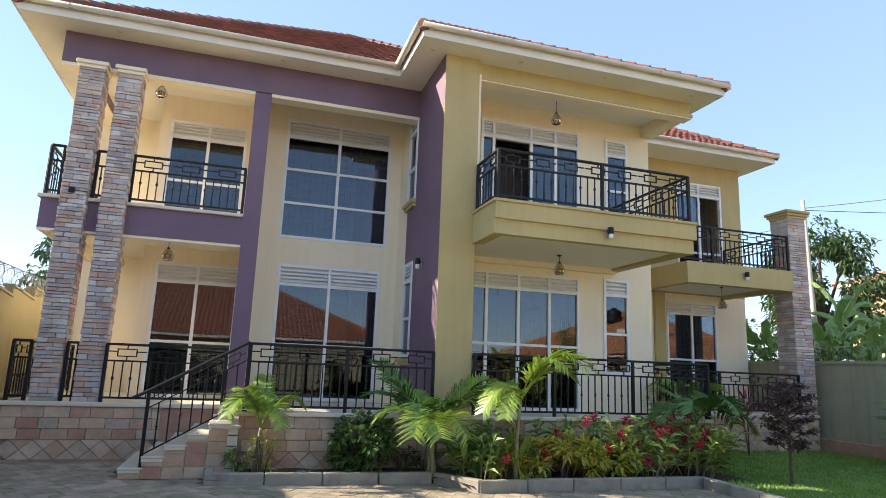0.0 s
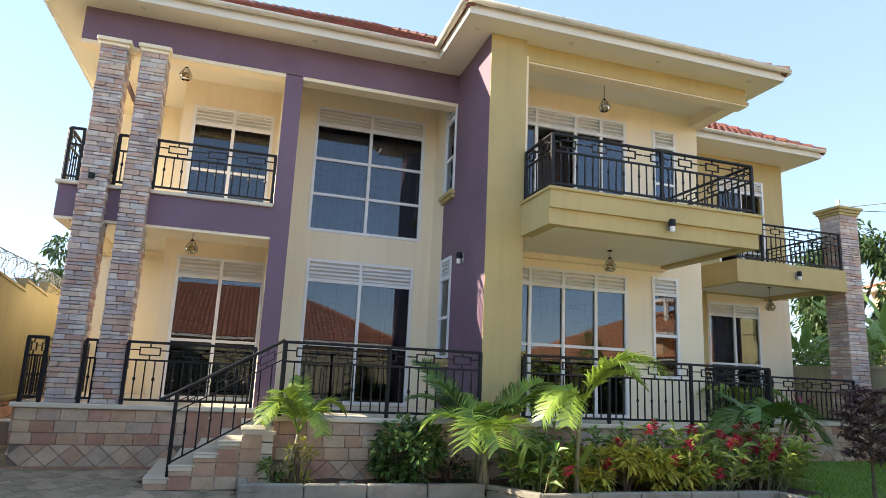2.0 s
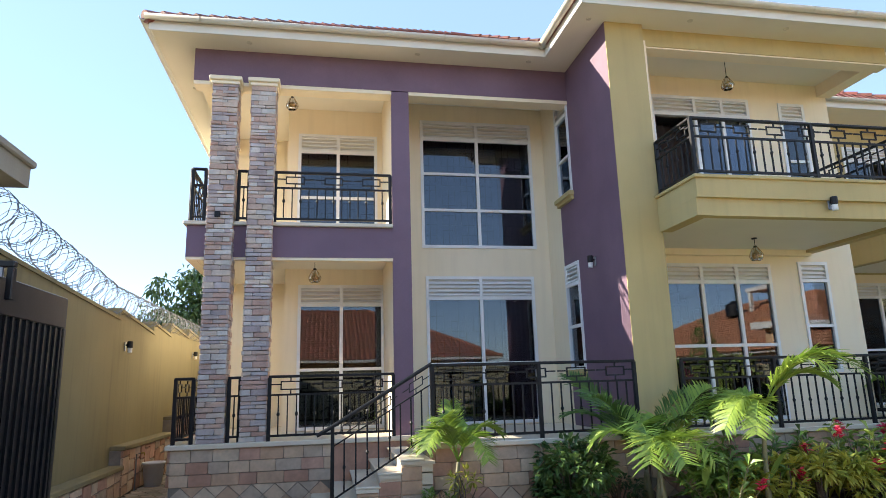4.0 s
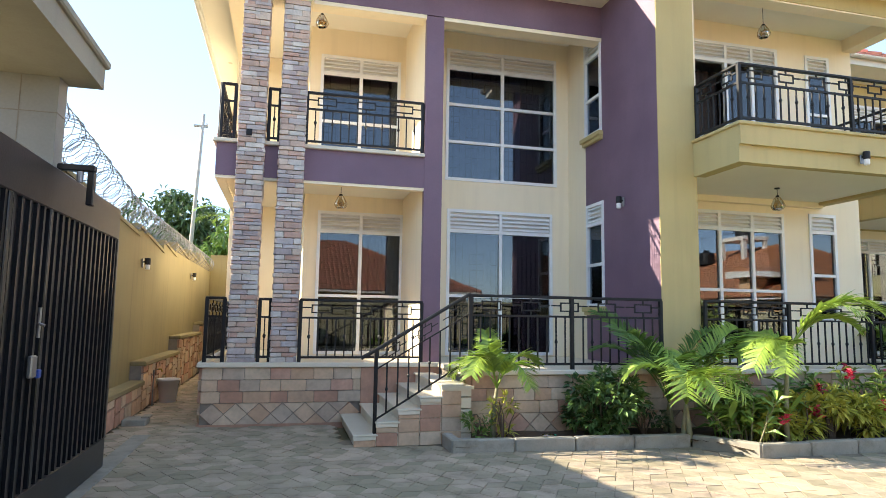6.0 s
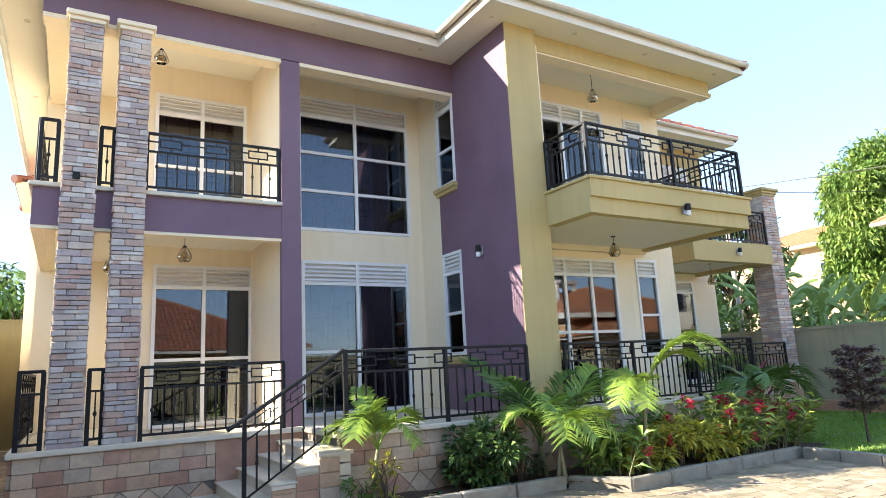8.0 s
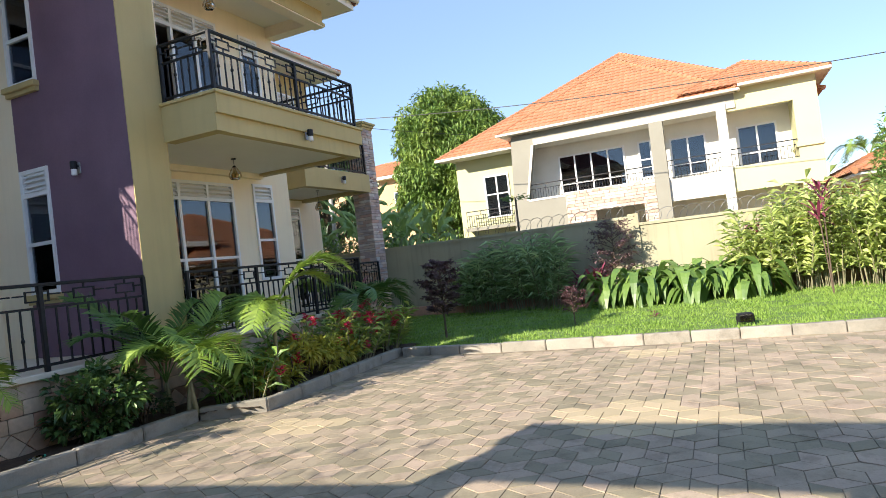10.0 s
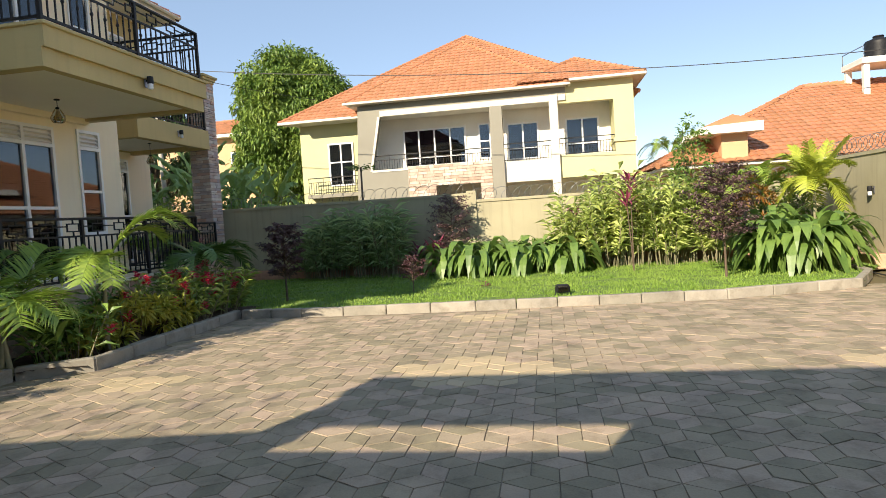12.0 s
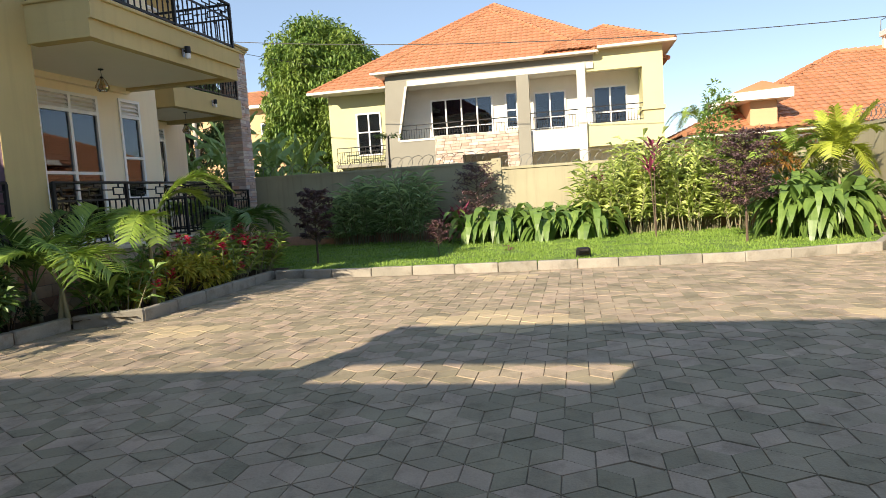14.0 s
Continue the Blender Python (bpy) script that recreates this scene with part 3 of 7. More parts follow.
# ---- windows ----
def window(m, w, h, cols, rows, louver=0.0, grille=True, name="window", label="", open_cols=(), sill=False, proud=0.03):
    """m puts the lower left outer corner of the opening; cols and rows: fractions of the panes."""
    win = new(name)
    win.parent = house
    win.matrix_basis = m
    if label:
        tagged(win, label)
    t, d0, d1 = 0.065, -proud, 0.07
    hg = h - louver
    fr = Mesh()
    fr.box(0, t, d0, d1, 0, h).box(w - t, w, d0, d1, 0, h).box(t, w - t, d0, d1, h - t, h).box(t, w - t, d0, d1, 0, t)
    if louver:
        fr.box(t, w - t, d0, d1, hg - 0.05, hg + 0.02)
    cx = [0]
    for c in cols:
        cx.append(cx[-1] + c / sum(cols) * w)
    cz = [0]
    for r in rows:
        cz.append(cz[-1] + r / sum(rows) * hg)
    for x in cx[1:-1]:
        fr.box(x - 0.035, x + 0.035, d0 + 0.006, d1 - 0.006, t, h - t)
    for z in cz[1:-1]:
        fr.box(t, w - t, d0 + 0.009, d1 - 0.01, z - 0.03, z + 0.03)
    part("frame", fr, FRAME, win, "white aluminium frame")
    for i in range(len(cols)):
        if i in open_cols:
            continue
        for j in range(len(rows)):
            pane = Mesh().box(cx[i] + 0.03, cx[i + 1] - 0.03, 0.02, 0.026, cz[j] + 0.028, min(cz[j + 1] - 0.025, hg - 0.04))
            part("pane", pane, GLASS, win)
    if louver:
        for i in range(len(cols) if w < 2.2 else 2 if len(cols) == 2 else len(cols)):
            z = hg + 0.045
            while z < h - t - 0.03:
                part("louver_slat", Mesh().add([(cx[i] + 0.03, -0.02, z), (cx[i + 1] - 0.03, -0.02, z), (cx[i + 1] - 0.03, 0.03, z + 0.055), (cx[i] + 0.03, 0.03, z + 0.055),
                                                (cx[i] + 0.03, -0.01, z - 0.012), (cx[i + 1] - 0.03, -0.01, z - 0.012), (cx[i + 1] - 0.03, 0.04, z + 0.043), (cx[i] + 0.03, 0.04, z + 0.043)],
                                               [(0, 1, 2, 3), (7, 6, 5, 4), (0, 4, 5, 1), (2, 6, 7, 3), (0, 3, 7, 4), (1, 5, 6, 2)]), FRAME, win)
                z += 0.085
            part("vent_back", Mesh().box(cx[i] + 0.03, cx[i + 1] - 0.03, 0.05, 0.06, hg, h - 0.03), WHITE, win)
    if grille:
        g = Mesh()
        y0, y1 = 0.16, 0.175
        n = max(3, int(w / 0.42))
        for k in range(n):
            a, b_ = (k + 0.15) / n * w, (k + 0.85) / n * w
            z = 0.1
            while z < hg - 0.35:
                hh = 0.33 if (k + int(z * 7)) % 2 else 0.22
                for bx in ((a, b_, z, z + 0.014), (a, b_, z + hh, z + hh + 0.014), (a, a + 0.014, z, z + hh), (b_ - 0.014, b_, z + 0.1, z + hh + 0.12)):
                    g.box(bx[0], bx[1], y0, y1, bx[2], bx[3])
                z += 0.46
            g.box((k + 0.5) / n * w - 0.007, (k + 0.5) / n * w + 0.007, y0, y1, 0, hg)
        part("burglar_grille", g, IRON, win, "black steel burglar bars")
    if sill:
        part("sill", Mesh().box(-0.06, w + 0.06, -0.12, 0.0, -0.10, -0.0, b=0.012).box(-0.03, w + 0.03, -0.07, 0.0, -0.17, -0.10), OLIVE, win, "olive moulded sill")
    return win


def front(o, y):
    return pose(o[0], y, o[2])


window(front(TALL, 15.92), 2.60, 2.96, [1, 1], [0.34, 0.33, 0.33], 0.42, label="tall stair window with blue tinted panes and vents")
window(front(GDOOR, 15.92), 2.43, 3.12, [1, 1], [0.47, 0.53], 0.46, label="glazed sliding door with white frame and louvred vent", name="glazed_door")
window(pose(3.415, NUP[1], NUP[2], 0, 0, -90), 0.73, 2.14, [1], [1, 1.15], 0.42, sill=True, label="narrow two-pane window with louvred vent")
window(pose(3.415, NLO[1], NLO[2], 0, 0, -90), 0.73, 2.13, [1], [1, 1], 0.42, sill=True, label="narrow two-pane window with louvred vent")
window(front(W2G, 14.0), 3.14, 3.08, [1, 1, 1, 1], [0.53, 0.47], 0.36, label="wide four-panel glazed sliding door with white frame", name="glazed_door")
window(front(W2N, 14.0), 0.70, 2.27, [1], [1, 1], 0.38, label="narrow two-pane window with louvred vent")
window(front(W2U, 14.0), 2.60, 2.83, [0.5, 1.5, 1.0, 1.0], [0.3, 0.7], 0.40, open_cols=(1,), grille=False, label="balcony door standing open, with white frame", name="glazed_door")
window(front(W2UN, 14.0), 0.64, 2.27, [1], [1, 1], 0.40, label="narrow two-pane window with louvred vent")
window(front(RG, 17.1), 1.85, 3.18, [1, 1], [0.5, 0.5], 0.36, label="glazed terrace door with white frame", name="glazed_door")
window(front(RU, 17.1), 1.74, 3.1, [1, 1], [0.3, 0.7], 0.40, open_cols=(1,), grille=False, label="upper balcony door standing open", name="glazed_door")
window(front(VG, 16.5), 1.85, 3.04, [1, 1], [0.47, 0.53], 0.42, label="glazed veranda door with white frame", name="glazed_door")
window(front(VU, 16.5), 1.77, 2.6, [1, 1], [0.5, 0.5], 0.40, label="upper veranda door with white frame and vent", name="glazed_door")
# curtains behind some doors
for a, b_, y, z0, z1 in ((2.35, 2.9, 16.35, 1.1, 3.7), (5.3, 6.3, 14.5, 4.95, 7.3), (-1.1, -0.4, 16.95, 1.1, 3.6), (13.55, 14.25, 17.6, 5.05, 7.6)):
    n = 24
    line = [(a + (b_ - a) * k / n, y + 0.03 * math.sin(k * 1.3)) for k in range(n + 1)]
    vs = [(px, py + dy, z) for z in (z0, z1) for dy in (0, 0.012) for px, py in line]
    q = n + 1
    fs = []
    for k in range(n):
        fs += [(k, k + 1, 2 * q + k + 1, 2 * q + k), (q + k + 1, q + k, 3 * q + k, 3 * q + k + 1), (2 * q + k, 2 * q + k + 1, 3 * q + k + 1, 3 * q + k)]
    cu = Mesh().add(vs, fs)
    solid("curtain", cu, CURTAIN, "dark curtain hanging behind the glass", "curtain", smooth=True)


# pale blinds behind some panes
for a, b_, y, z0, z1 in ((0.55, 2.35, 16.2, 4.85, 7.25), (0.62, 1.78, 16.2, 1.1, 3.7), (12.25, 13.1, 17.4, 1.1, 3.7), (-2.1, -0.45, 16.85, 5.0, 6.6), (6.4, 7.35, 14.3, 4.95, 7.2), (8.25, 8.8, 14.3, 5.5, 7.2)):
    solid("blind", Mesh().box(a, b_, y, y + 0.012, z0, z1), BLIND, "blue-grey blind drawn behind the glass", "blind")


# ---- roofs ----
def tiled_plane(mb, poly, tile_w=0.24, tile_l=0.34, amp=0.035):
    """Pantiles over a flat polygon whose first edge is the eave, left to right seen from outside."""
    P = [Vector(p) for p in poly]
    u = (P[1] - P[0]).normalized()
    nrm = (P[1] - P[0]).cross(P[2] - P[0]).normalized()
    s = nrm.cross(u).normalized()
    flat = [((p - P[0]).dot(u), (p - P[0]).dot(s)) for p in P]
    smax = max(q[1] for q in flat)

    def span(t):
        xs = []
        for k in range(len(flat)):
            (ax, at), (bx, bt) = flat[k], flat[(k + 1) % len(flat)]
            if (at - t) * (bt - t) < 0 or at == t:
                xs.append(ax if bt == at else ax + (bx - ax) * (t - at) / (bt - at))
        return (min(xs), max(xs)) if len(xs) >= 2 else None
    rows = int(smax / tile_l) + 1
    prof = [(0.0, 0.0), (0.25, 0.7), (0.5, 1.0), (0.75, 0.7), (1.0, 0.0)]
    for r in range(rows):
        t0, t1 = r * tile_l, min((r + 1) * tile_l + 0.04, smax)
        sp = span(min(t0 + tile_l * 0.5, smax - 0.01))
        if not sp:
            continue
        for k in range(int(sp[0] / tile_w) - 1, int(sp[1] / tile_w) + 2):
            xa, xb = max(k * tile_w, sp[0]), min((k + 1) * tile_w, sp[1])
            if xb - xa < 0.03:
                continue
            vs = []
            jit = random.uniform(-0.004, 0.004)
            for (t, lift) in ((t0, 0.04), (t1, 0.0)):
                for f, hgt in prof:
                    vs.append(P[0] + u * (xa + (xb - xa) * f) + s * t + nrm * (lift + jit + amp * hgt))
            for f, hgt in prof:
                vs.append(P[0] + u * (xa + (xb - xa) * f) + s * t0 + nrm * (0.012 + amp * hgt))
            mb.add(vs, [(i, i + 1, i + 6, i + 5) for i in range(4)] + [(10 + i, 11 + i, i + 1, i) for i in range(4)])
    # underlay
    mb.add([p - nrm * 0.01 for p in P], [tuple(range(len(P)))])


def ridge(mb, a, b, r=0.11):
    a, b = Vector(a), Vector(b)
    n = max(1, int((b - a).length / 0.36))
    for k in range(n):
        p, q = a.lerp(b, k / n), a.lerp(b, (k + 1.08) / n)
        mb.tube([p + Vector((0, 0, 0.03)), q + Vector((0, 0, 0.0))], [r * 1.08, r * 0.92], 8)


def hip_roof(parent, x0, x1, y0, y1, ze, slope, mat, sides="fblr", tile_w=0.24, tile_l=0.34):
    """Hip roof over a rectangle; gives the height of its ridge."""
    w, d = x1 - x0, y1 - y0
    hgt = min(w, d) / 2 * slope
    i = min(w, d) / 2
    if w >= d:
        R0, R1 = (x0 + i, (y0 + y1) / 2, ze + hgt), (x1 - i, (y0 + y1) / 2, ze + hgt)
        planes = dict(f=[(x0, y0, ze), (x1, y0, ze), R1, R0], b=[(x1, y1, ze), (x0, y1, ze), R0, R1], l=[(x0, y1, ze), (x0, y0, ze), R0], r=[(x1, y0, ze), (x1, y1, ze), R1])
        hips = [((x0, y0, ze), R0), ((x0, y1, ze), R0), ((x1, y0, ze), R1), ((x1, y1, ze), R1), (R0, R1)]
    else:
        R0, R1 = ((x0 + x1) / 2, y0 + i, ze + hgt), ((x0 + x1) / 2, y1 - i, ze + hgt)
        planes = dict(l=[(x0, y1, ze), (x0, y0, ze), R0, R1], r=[(x1, y0, ze), (x1, y1, ze), R1, R0], f=[(x0, y0, ze), (x1, y0, ze), R0], b=[(x1, y1, ze), (x0, y1, ze), R1])
        hips = [((x0, y0, ze), R0), ((x1, y0, ze), R0), ((x0, y1, ze), R1), ((x1, y1, ze), R1), (R0, R1)]
    mb = Mesh()
    for k in sides:
        tiled_plane(mb, planes[k], tile_w, tile_l)
    for a, b in hips:
        ridge(mb, a, b)
    roof = part("roof", mb, mat, parent, "clay pantile hip roof")
    roof["kind"] = "stuff"
    return roof


def gutter(parent, pts, mat=GUTTER, r=0.075):
    """A half-round gutter with brackets, and a fascia board behind it."""
    mb = Mesh()
    for (a, b) in zip(pts, pts[1:]):
        a, b = Vector(a), Vector(b)
        d = (b - a).normalized()
        out = d.cross(Vector((0, 0, 1))).normalized()
        prof = [(out * (0.02 + r + r * math.cos(t)) + Vector((0, 0, r * math.sin(t)))) for t in [math.pi + math.pi * k / 6 for k in range(7)]]
        inner = [p * 0.93 + Vector((0, 0, 0.012)) for p in prof]
        prof = prof + inner[::-1]
        n = len(prof)
        mb.add([a - d * 0.05 + p for p in prof] + [b + d * 0.05 + p for p in prof], [(k, (k + 1) % n, n + (k + 1) % n, n + k) for k in range(n)] + [tuple(range(n - 1, -1, -1)), tuple(range(n, 2 * n))])
        L_ = (b - a).length
        for k in range(1, int(L_ / 0.9)):
            c = a + d * (k * 0.9)
            mb.add([c + d * e + p * 1.06 for e in (-0.02, 0.02) for p in prof[:7]], [(i, i + 1, i + 8, i + 7) for i in range(6)])
    return part("gutter", mb, mat, parent, "cream rain gutter", smooth=True)


EZ = 8.36
hip_roof(house, -4.78, 10.20, 13.62, 27.9, EZ + 0.1, 0.62, ROOFRED, "flr")
hip_roof(house, 2.0, 15.72, 15.90, 27.9, EZ + 0.55, 0.62, ROOFRED, "flr")
hip_roof(house, 2.72, 10.02, 11.74, 22.0, EZ + 0.1, 0.62, ROOFRED, "flr")
# soffit and fascia follow the eaves
wall_part("soffit", Mesh().box(-4.7, 2.8, 13.7, 14.6, SOF, SOF + 0.03).box(-4.7, -3.7, 14.6, 27.8, SOF, SOF + 0.03).box(2.8, 9.94, 11.82, 14.6, SOF, SOF + 0.03)
          .box(9.4, 15.60, 15.99, 27.8, REAR, REAR + 0.03).box(-3.7, 9.94, 14.6, 27.8, SOF + 0.002, SOF + 0.03), SOFFIT, "white boarded soffit")
wall_part("fascia", Mesh().box(-4.72, 2.76, 13.68, 13.71, SOF - 0.02, SOF + 0.2).box(-4.72, -4.69, 13.71, 27.8, SOF - 0.02, SOF + 0.2).box(2.76, 2.79, 11.80, 13.71, SOF - 0.02, SOF + 0.2)
          .box(2.79, 9.96, 11.80, 11.83, SOF - 0.02, SOF + 0.2).box(9.93, 9.96, 11.83, 16.2, SOF - 0.02, SOF + 0.2).box(9.4, 15.62, 15.97, 16.0, REAR - 0.02, REAR + 0.2)
          .box(15.59, 15.62, 16.0, 27.8, REAR - 0.02, REAR + 0.2), WHITE, "pale fascia board")
gz = SOF + 0.2
gutter(house, [(-4.72, 13.68, gz), (2.70, 13.68, gz)])
gutter(house, [(2.76, 13.62, gz), (2.76, 11.80, gz)])
gutter(house, [(2.76, 11.80, gz), (9.96, 11.80, gz)])
gutter(house, [(9.96, 11.80, gz), (9.96, 15.9, gz)])
gutter(house, [(10.1, 15.97, REAR + 0.2), (15.62, 15.97, REAR + 0.2)])
gutter(house, [(15.62, 15.97, REAR + 0.2), (15.62, 27.8, REAR + 0.2)])
gutter(house, [(-4.72, 27.8, gz), (-4.72, 13.68, gz)])
# recessed soffit spots
for x, y in ((-4.35, 16.0), (-4.35, 19.5), (-3.0, 13.95), (0.2, 13.95), (2.5, 13.95), (3.1, 12.3), (5.0, 12.1), (7.0, 12.1), (9.3, 12.1), (9.75, 13.2)):
    part("soffit_spot", Mesh().lathe([(0.0, SOF - 0.004), (0.035, SOF - 0.004), (0.05, SOF - 0.012), (0.055, SOF - 0.002)], x, y, 10), GUTTER, house)


# ---- railings ----
def railing(p0, p1, z, h, label, end_posts=(True, True), mids=(), meander=True):
    a, b = Vector((*p0, z)), Vector((*p1, z))
    L_ = (b - a).length
    r = thing("railing", label, "railing", Matrix.Translation(a) @ pose(0, 0, 0, 0, 0, math.degrees(math.atan2(b.y - a.y, b.x - a.x))), "black iron terrace railings")
    part("top_rail", Mesh().box(-0.02, L_ + 0.02, -0.032, 0.032, h - 0.045, h, b=0.01), IRON, r)
    part("middle_rail", Mesh().box(0, L_, -0.016, 0.016, h - 0.345, h - 0.312), IRON, r)
    part("bottom_rail", Mesh().box(0, L_, -0.018, 0.018, 0.07, 0.108), IRON, r)
    posts = ([0.0] if end_posts[0] else []) + list(mids) + ([L_] if end_posts[1] else [])
    for x in posts:
        part("post", Mesh().box(x - 0.03, x + 0.03, -0.03, 0.03, -0.04, h - 0.03, b=0.006), IRON, r)
    n = max(2, round(L_ / 0.155))
    for k in range(1, n):
        x = L_ * k / n
        if any(abs(x - q) < 0.05 for q in posts):
            continue
        m_ = Mesh().box(x - 0.0105, x + 0.0105, -0.0105, 0.0105, 0.1, h - 0.33)
        if k % 2:
            m_.lathe([(0.01, 0.40), (0.025, 0.425), (0.028, 0.44), (0.025, 0.455), (0.01, 0.48)], x, 0, 6)
        part("baluster", m_, IRON, r)
    if meander:
        # stepped key pattern between the two upper rails
        n = max(1, round(L_ / 0.62))
        zt, zb = h - 0.035, h - 0.315
        za, zc = zb + 0.075, zt - 0.075
        for k in range(n):
            x0, x1 = L_ * (k + 0.04) / n, L_ * (k + 0.96) / n
            q = (x1 - x0) / 4
            s_ = Mesh()
            t = 0.0105
            for bx in ((x0 + q, x0 + 3 * q, zc), (x0, x0 + q, (za + zc) / 2 + 0.02), (x0 + 3 * q, x1, (za + zc) / 2 + 0.02), (x0 + q, x0 + 3 * q, za)):
                s_.box(bx[0] - t, bx[1] + t, -t, t, bx[2] - t, bx[2] + t)
            for x in (x0 + q, x0 + 3 * q):
                s_.box(x - t, x + t, -t, t, za, zc)
            for x in (x0 + 2 * q, ):
                s_.box(x - t, x + t, -t, t, zc, zt)
                s_.box(x - t, x + t, -t, t, zb, za)
            part("key_pattern", s_, IRON, r)
    return r


GH, UH = 1.17, 1.02
railing((0.08, 12.36), (3.40, 12.36), 1.03, GH, "black iron railing with key pattern along the terrace edge", mids=(1.70,))
railing((4.20, 12.28), (9.58, 12.28), 1.03, GH, "black iron railing with key pattern along the terrace edge", mids=(1.7, 3.5))
railing((9.58, 12.36), (9.58, 14.50), 1.03, GH, "black iron railing returning along the terrace side")
railing((9.64, 14.53), (14.46, 14.53), 1.03, GH - 0.1, "black iron railing of the rear terrace", mids=(2.2,))
railing((-2.46, 14.06), (-0.34, 14.06), 1.03, GH - 0.08, "black iron railing with key pattern between column and fin")
railing((-3.14, 14.2), (-2.96, 14.2), 1.03, GH - 0.08, "narrow black iron railing between two stone columns", meander=False)
railing((-3.98, 14.10), (-3.98, 18.4), 1.03, GH - 0.08, "black iron railing along the veranda side")
railing((-3.98, 14.08), (-3.70, 14.08), 1.03, GH - 0.08, "narrow black iron railing beside a stone column", meander=False)
railing((-2.48, 14.36), (-0.33, 14.36), 4.89, UH, "black iron upper veranda railing with key pattern")
railing((-3.14, 14.36), (-2.96, 14.36), 4.89, UH, "narrow black iron upper railing between stone columns", meander=False)
railing((-3.96, 14.34), (-3.96, 18.4), 4.89, UH, "black iron upper veranda side railing")
railing((-3.94, 14.32), (-3.72, 14.32), 4.89, UH, "narrow black iron upper railing beside a column", meander=False)
railing((4.18, 11.24), (8.40, 11.24), 4.985, UH - 0.02, "black iron balcony railing with key pattern", mids=(2.2,))
railing((4.18, 11.26), (4.18, 12.32), 4.985, UH - 0.02, "black iron balcony side railing", end_posts=(False, True))
railing((8.40, 11.26), (8.40, 13.98), 4.985, UH - 0.02, "black iron balcony side railing", end_posts=(False, True))
railing((9.55, 14.60), (14.44, 14.60), 4.95, UH, "black iron rear balcony railing with key pattern", mids=(2.3,))
railing((14.38, 14.9), (14.38, 17.0), 4.95, UH, "black iron rear balcony side railing", end_posts=(False, True))

# stair railing: sloping along the stair's open side
sr = thing("stair_railing", "black iron stair railing sloping up to the terrace", "railing")
A, B = Vector((-1.42, 12.08, 0.36)), Vector((0.06, 12.34, 1.19))
SH = 0.99
dirn = (B - A)
part("handrail", Mesh().tube([A + Vector((-0.22, -0.03, SH - 0.12)), A + Vector((0, 0, SH)), B + Vector((0, 0, SH + 0.02))], 0.028, 8), IRON, sr)
part("middle_rail", Mesh().tube([A + Vector((0, 0, SH - 0.28)), B + Vector((0, 0, SH - 0.28))], 0.013, 4), IRON, sr)
part("bottom_rail", Mesh().tube([A + Vector((0, 0, 0.0)), B + Vector((0, 0, 0.0))], 0.016, 4), IRON, sr)
part("post", Mesh().box(A.x - 0.026, A.x + 0.026, A.y - 0.026, A.y + 0.026, 0.17, A.z + SH, b=0.006), IRON, sr)
part("post", Mesh().box(B.x - 0.026, B.x + 0.026, B.y - 0.026, B.y + 0.026, 0.98, B.z + SH, b=0.006), IRON, sr)
for k in range(1, 9):
    p = A.lerp(B, k / 9)
    m_ = Mesh().box(p.x - 0.011, p.x + 0.011, p.y - 0.011, p.y + 0.011, p.z, p.z + SH - 0.28)
    if k % 2:
        m_.lathe([(0.008, p.z + 0.30), (0.021, p.z + 0.325), (0.021, p.z + 0.345), (0.008, p.z + 0.37)], p.x, p.y, 6)
    part("baluster", m_, IRON, sr)
for k in range(3):
    a, b = A.lerp(B, (k + 0.08) / 3) + Vector((0, 0, SH - 0.28)), A.lerp(B, (k + 0.92) / 3) + Vector((0, 0, SH - 0.28))
    e = (b - a) / 4
    s_ = Mesh()
    for p, q in ((a + Vector((0, 0, .14)), a + e + Vector((0, 0, .14))), (a + e + Vector((0, 0, .20)), a + 3 * e + Vector((0, 0, .20))), (a + e + Vector((0, 0, .08)), a + 3 * e + Vector((0, 0, .08))),
                 (a + 3 * e + Vector((0, 0, .14)), b + Vector((0, 0, .14))), (a + e + Vector((0, 0, .08)), a + e + Vector((0, 0, .20))), (a + 3 * e + Vector((0, 0, .08)), a + 3 * e + Vector((0, 0, .20))),
                 (a + 2 * e, a + 2 * e + Vector((0, 0, .08))), (a + 2 * e + Vector((0, 0, .2)), a + 2 * e + Vector((0, 0, .28)))):
        s_.tube([p, q], 0.009, 4)
    part("key_pattern", s_, IRON, sr)


# ---- lamps ----
AMBER = surf("amber_brass", (0.45, 0.30, 0.12), (0.36, 0.23, 0.09), 5, 0.4, 0.0, 60)


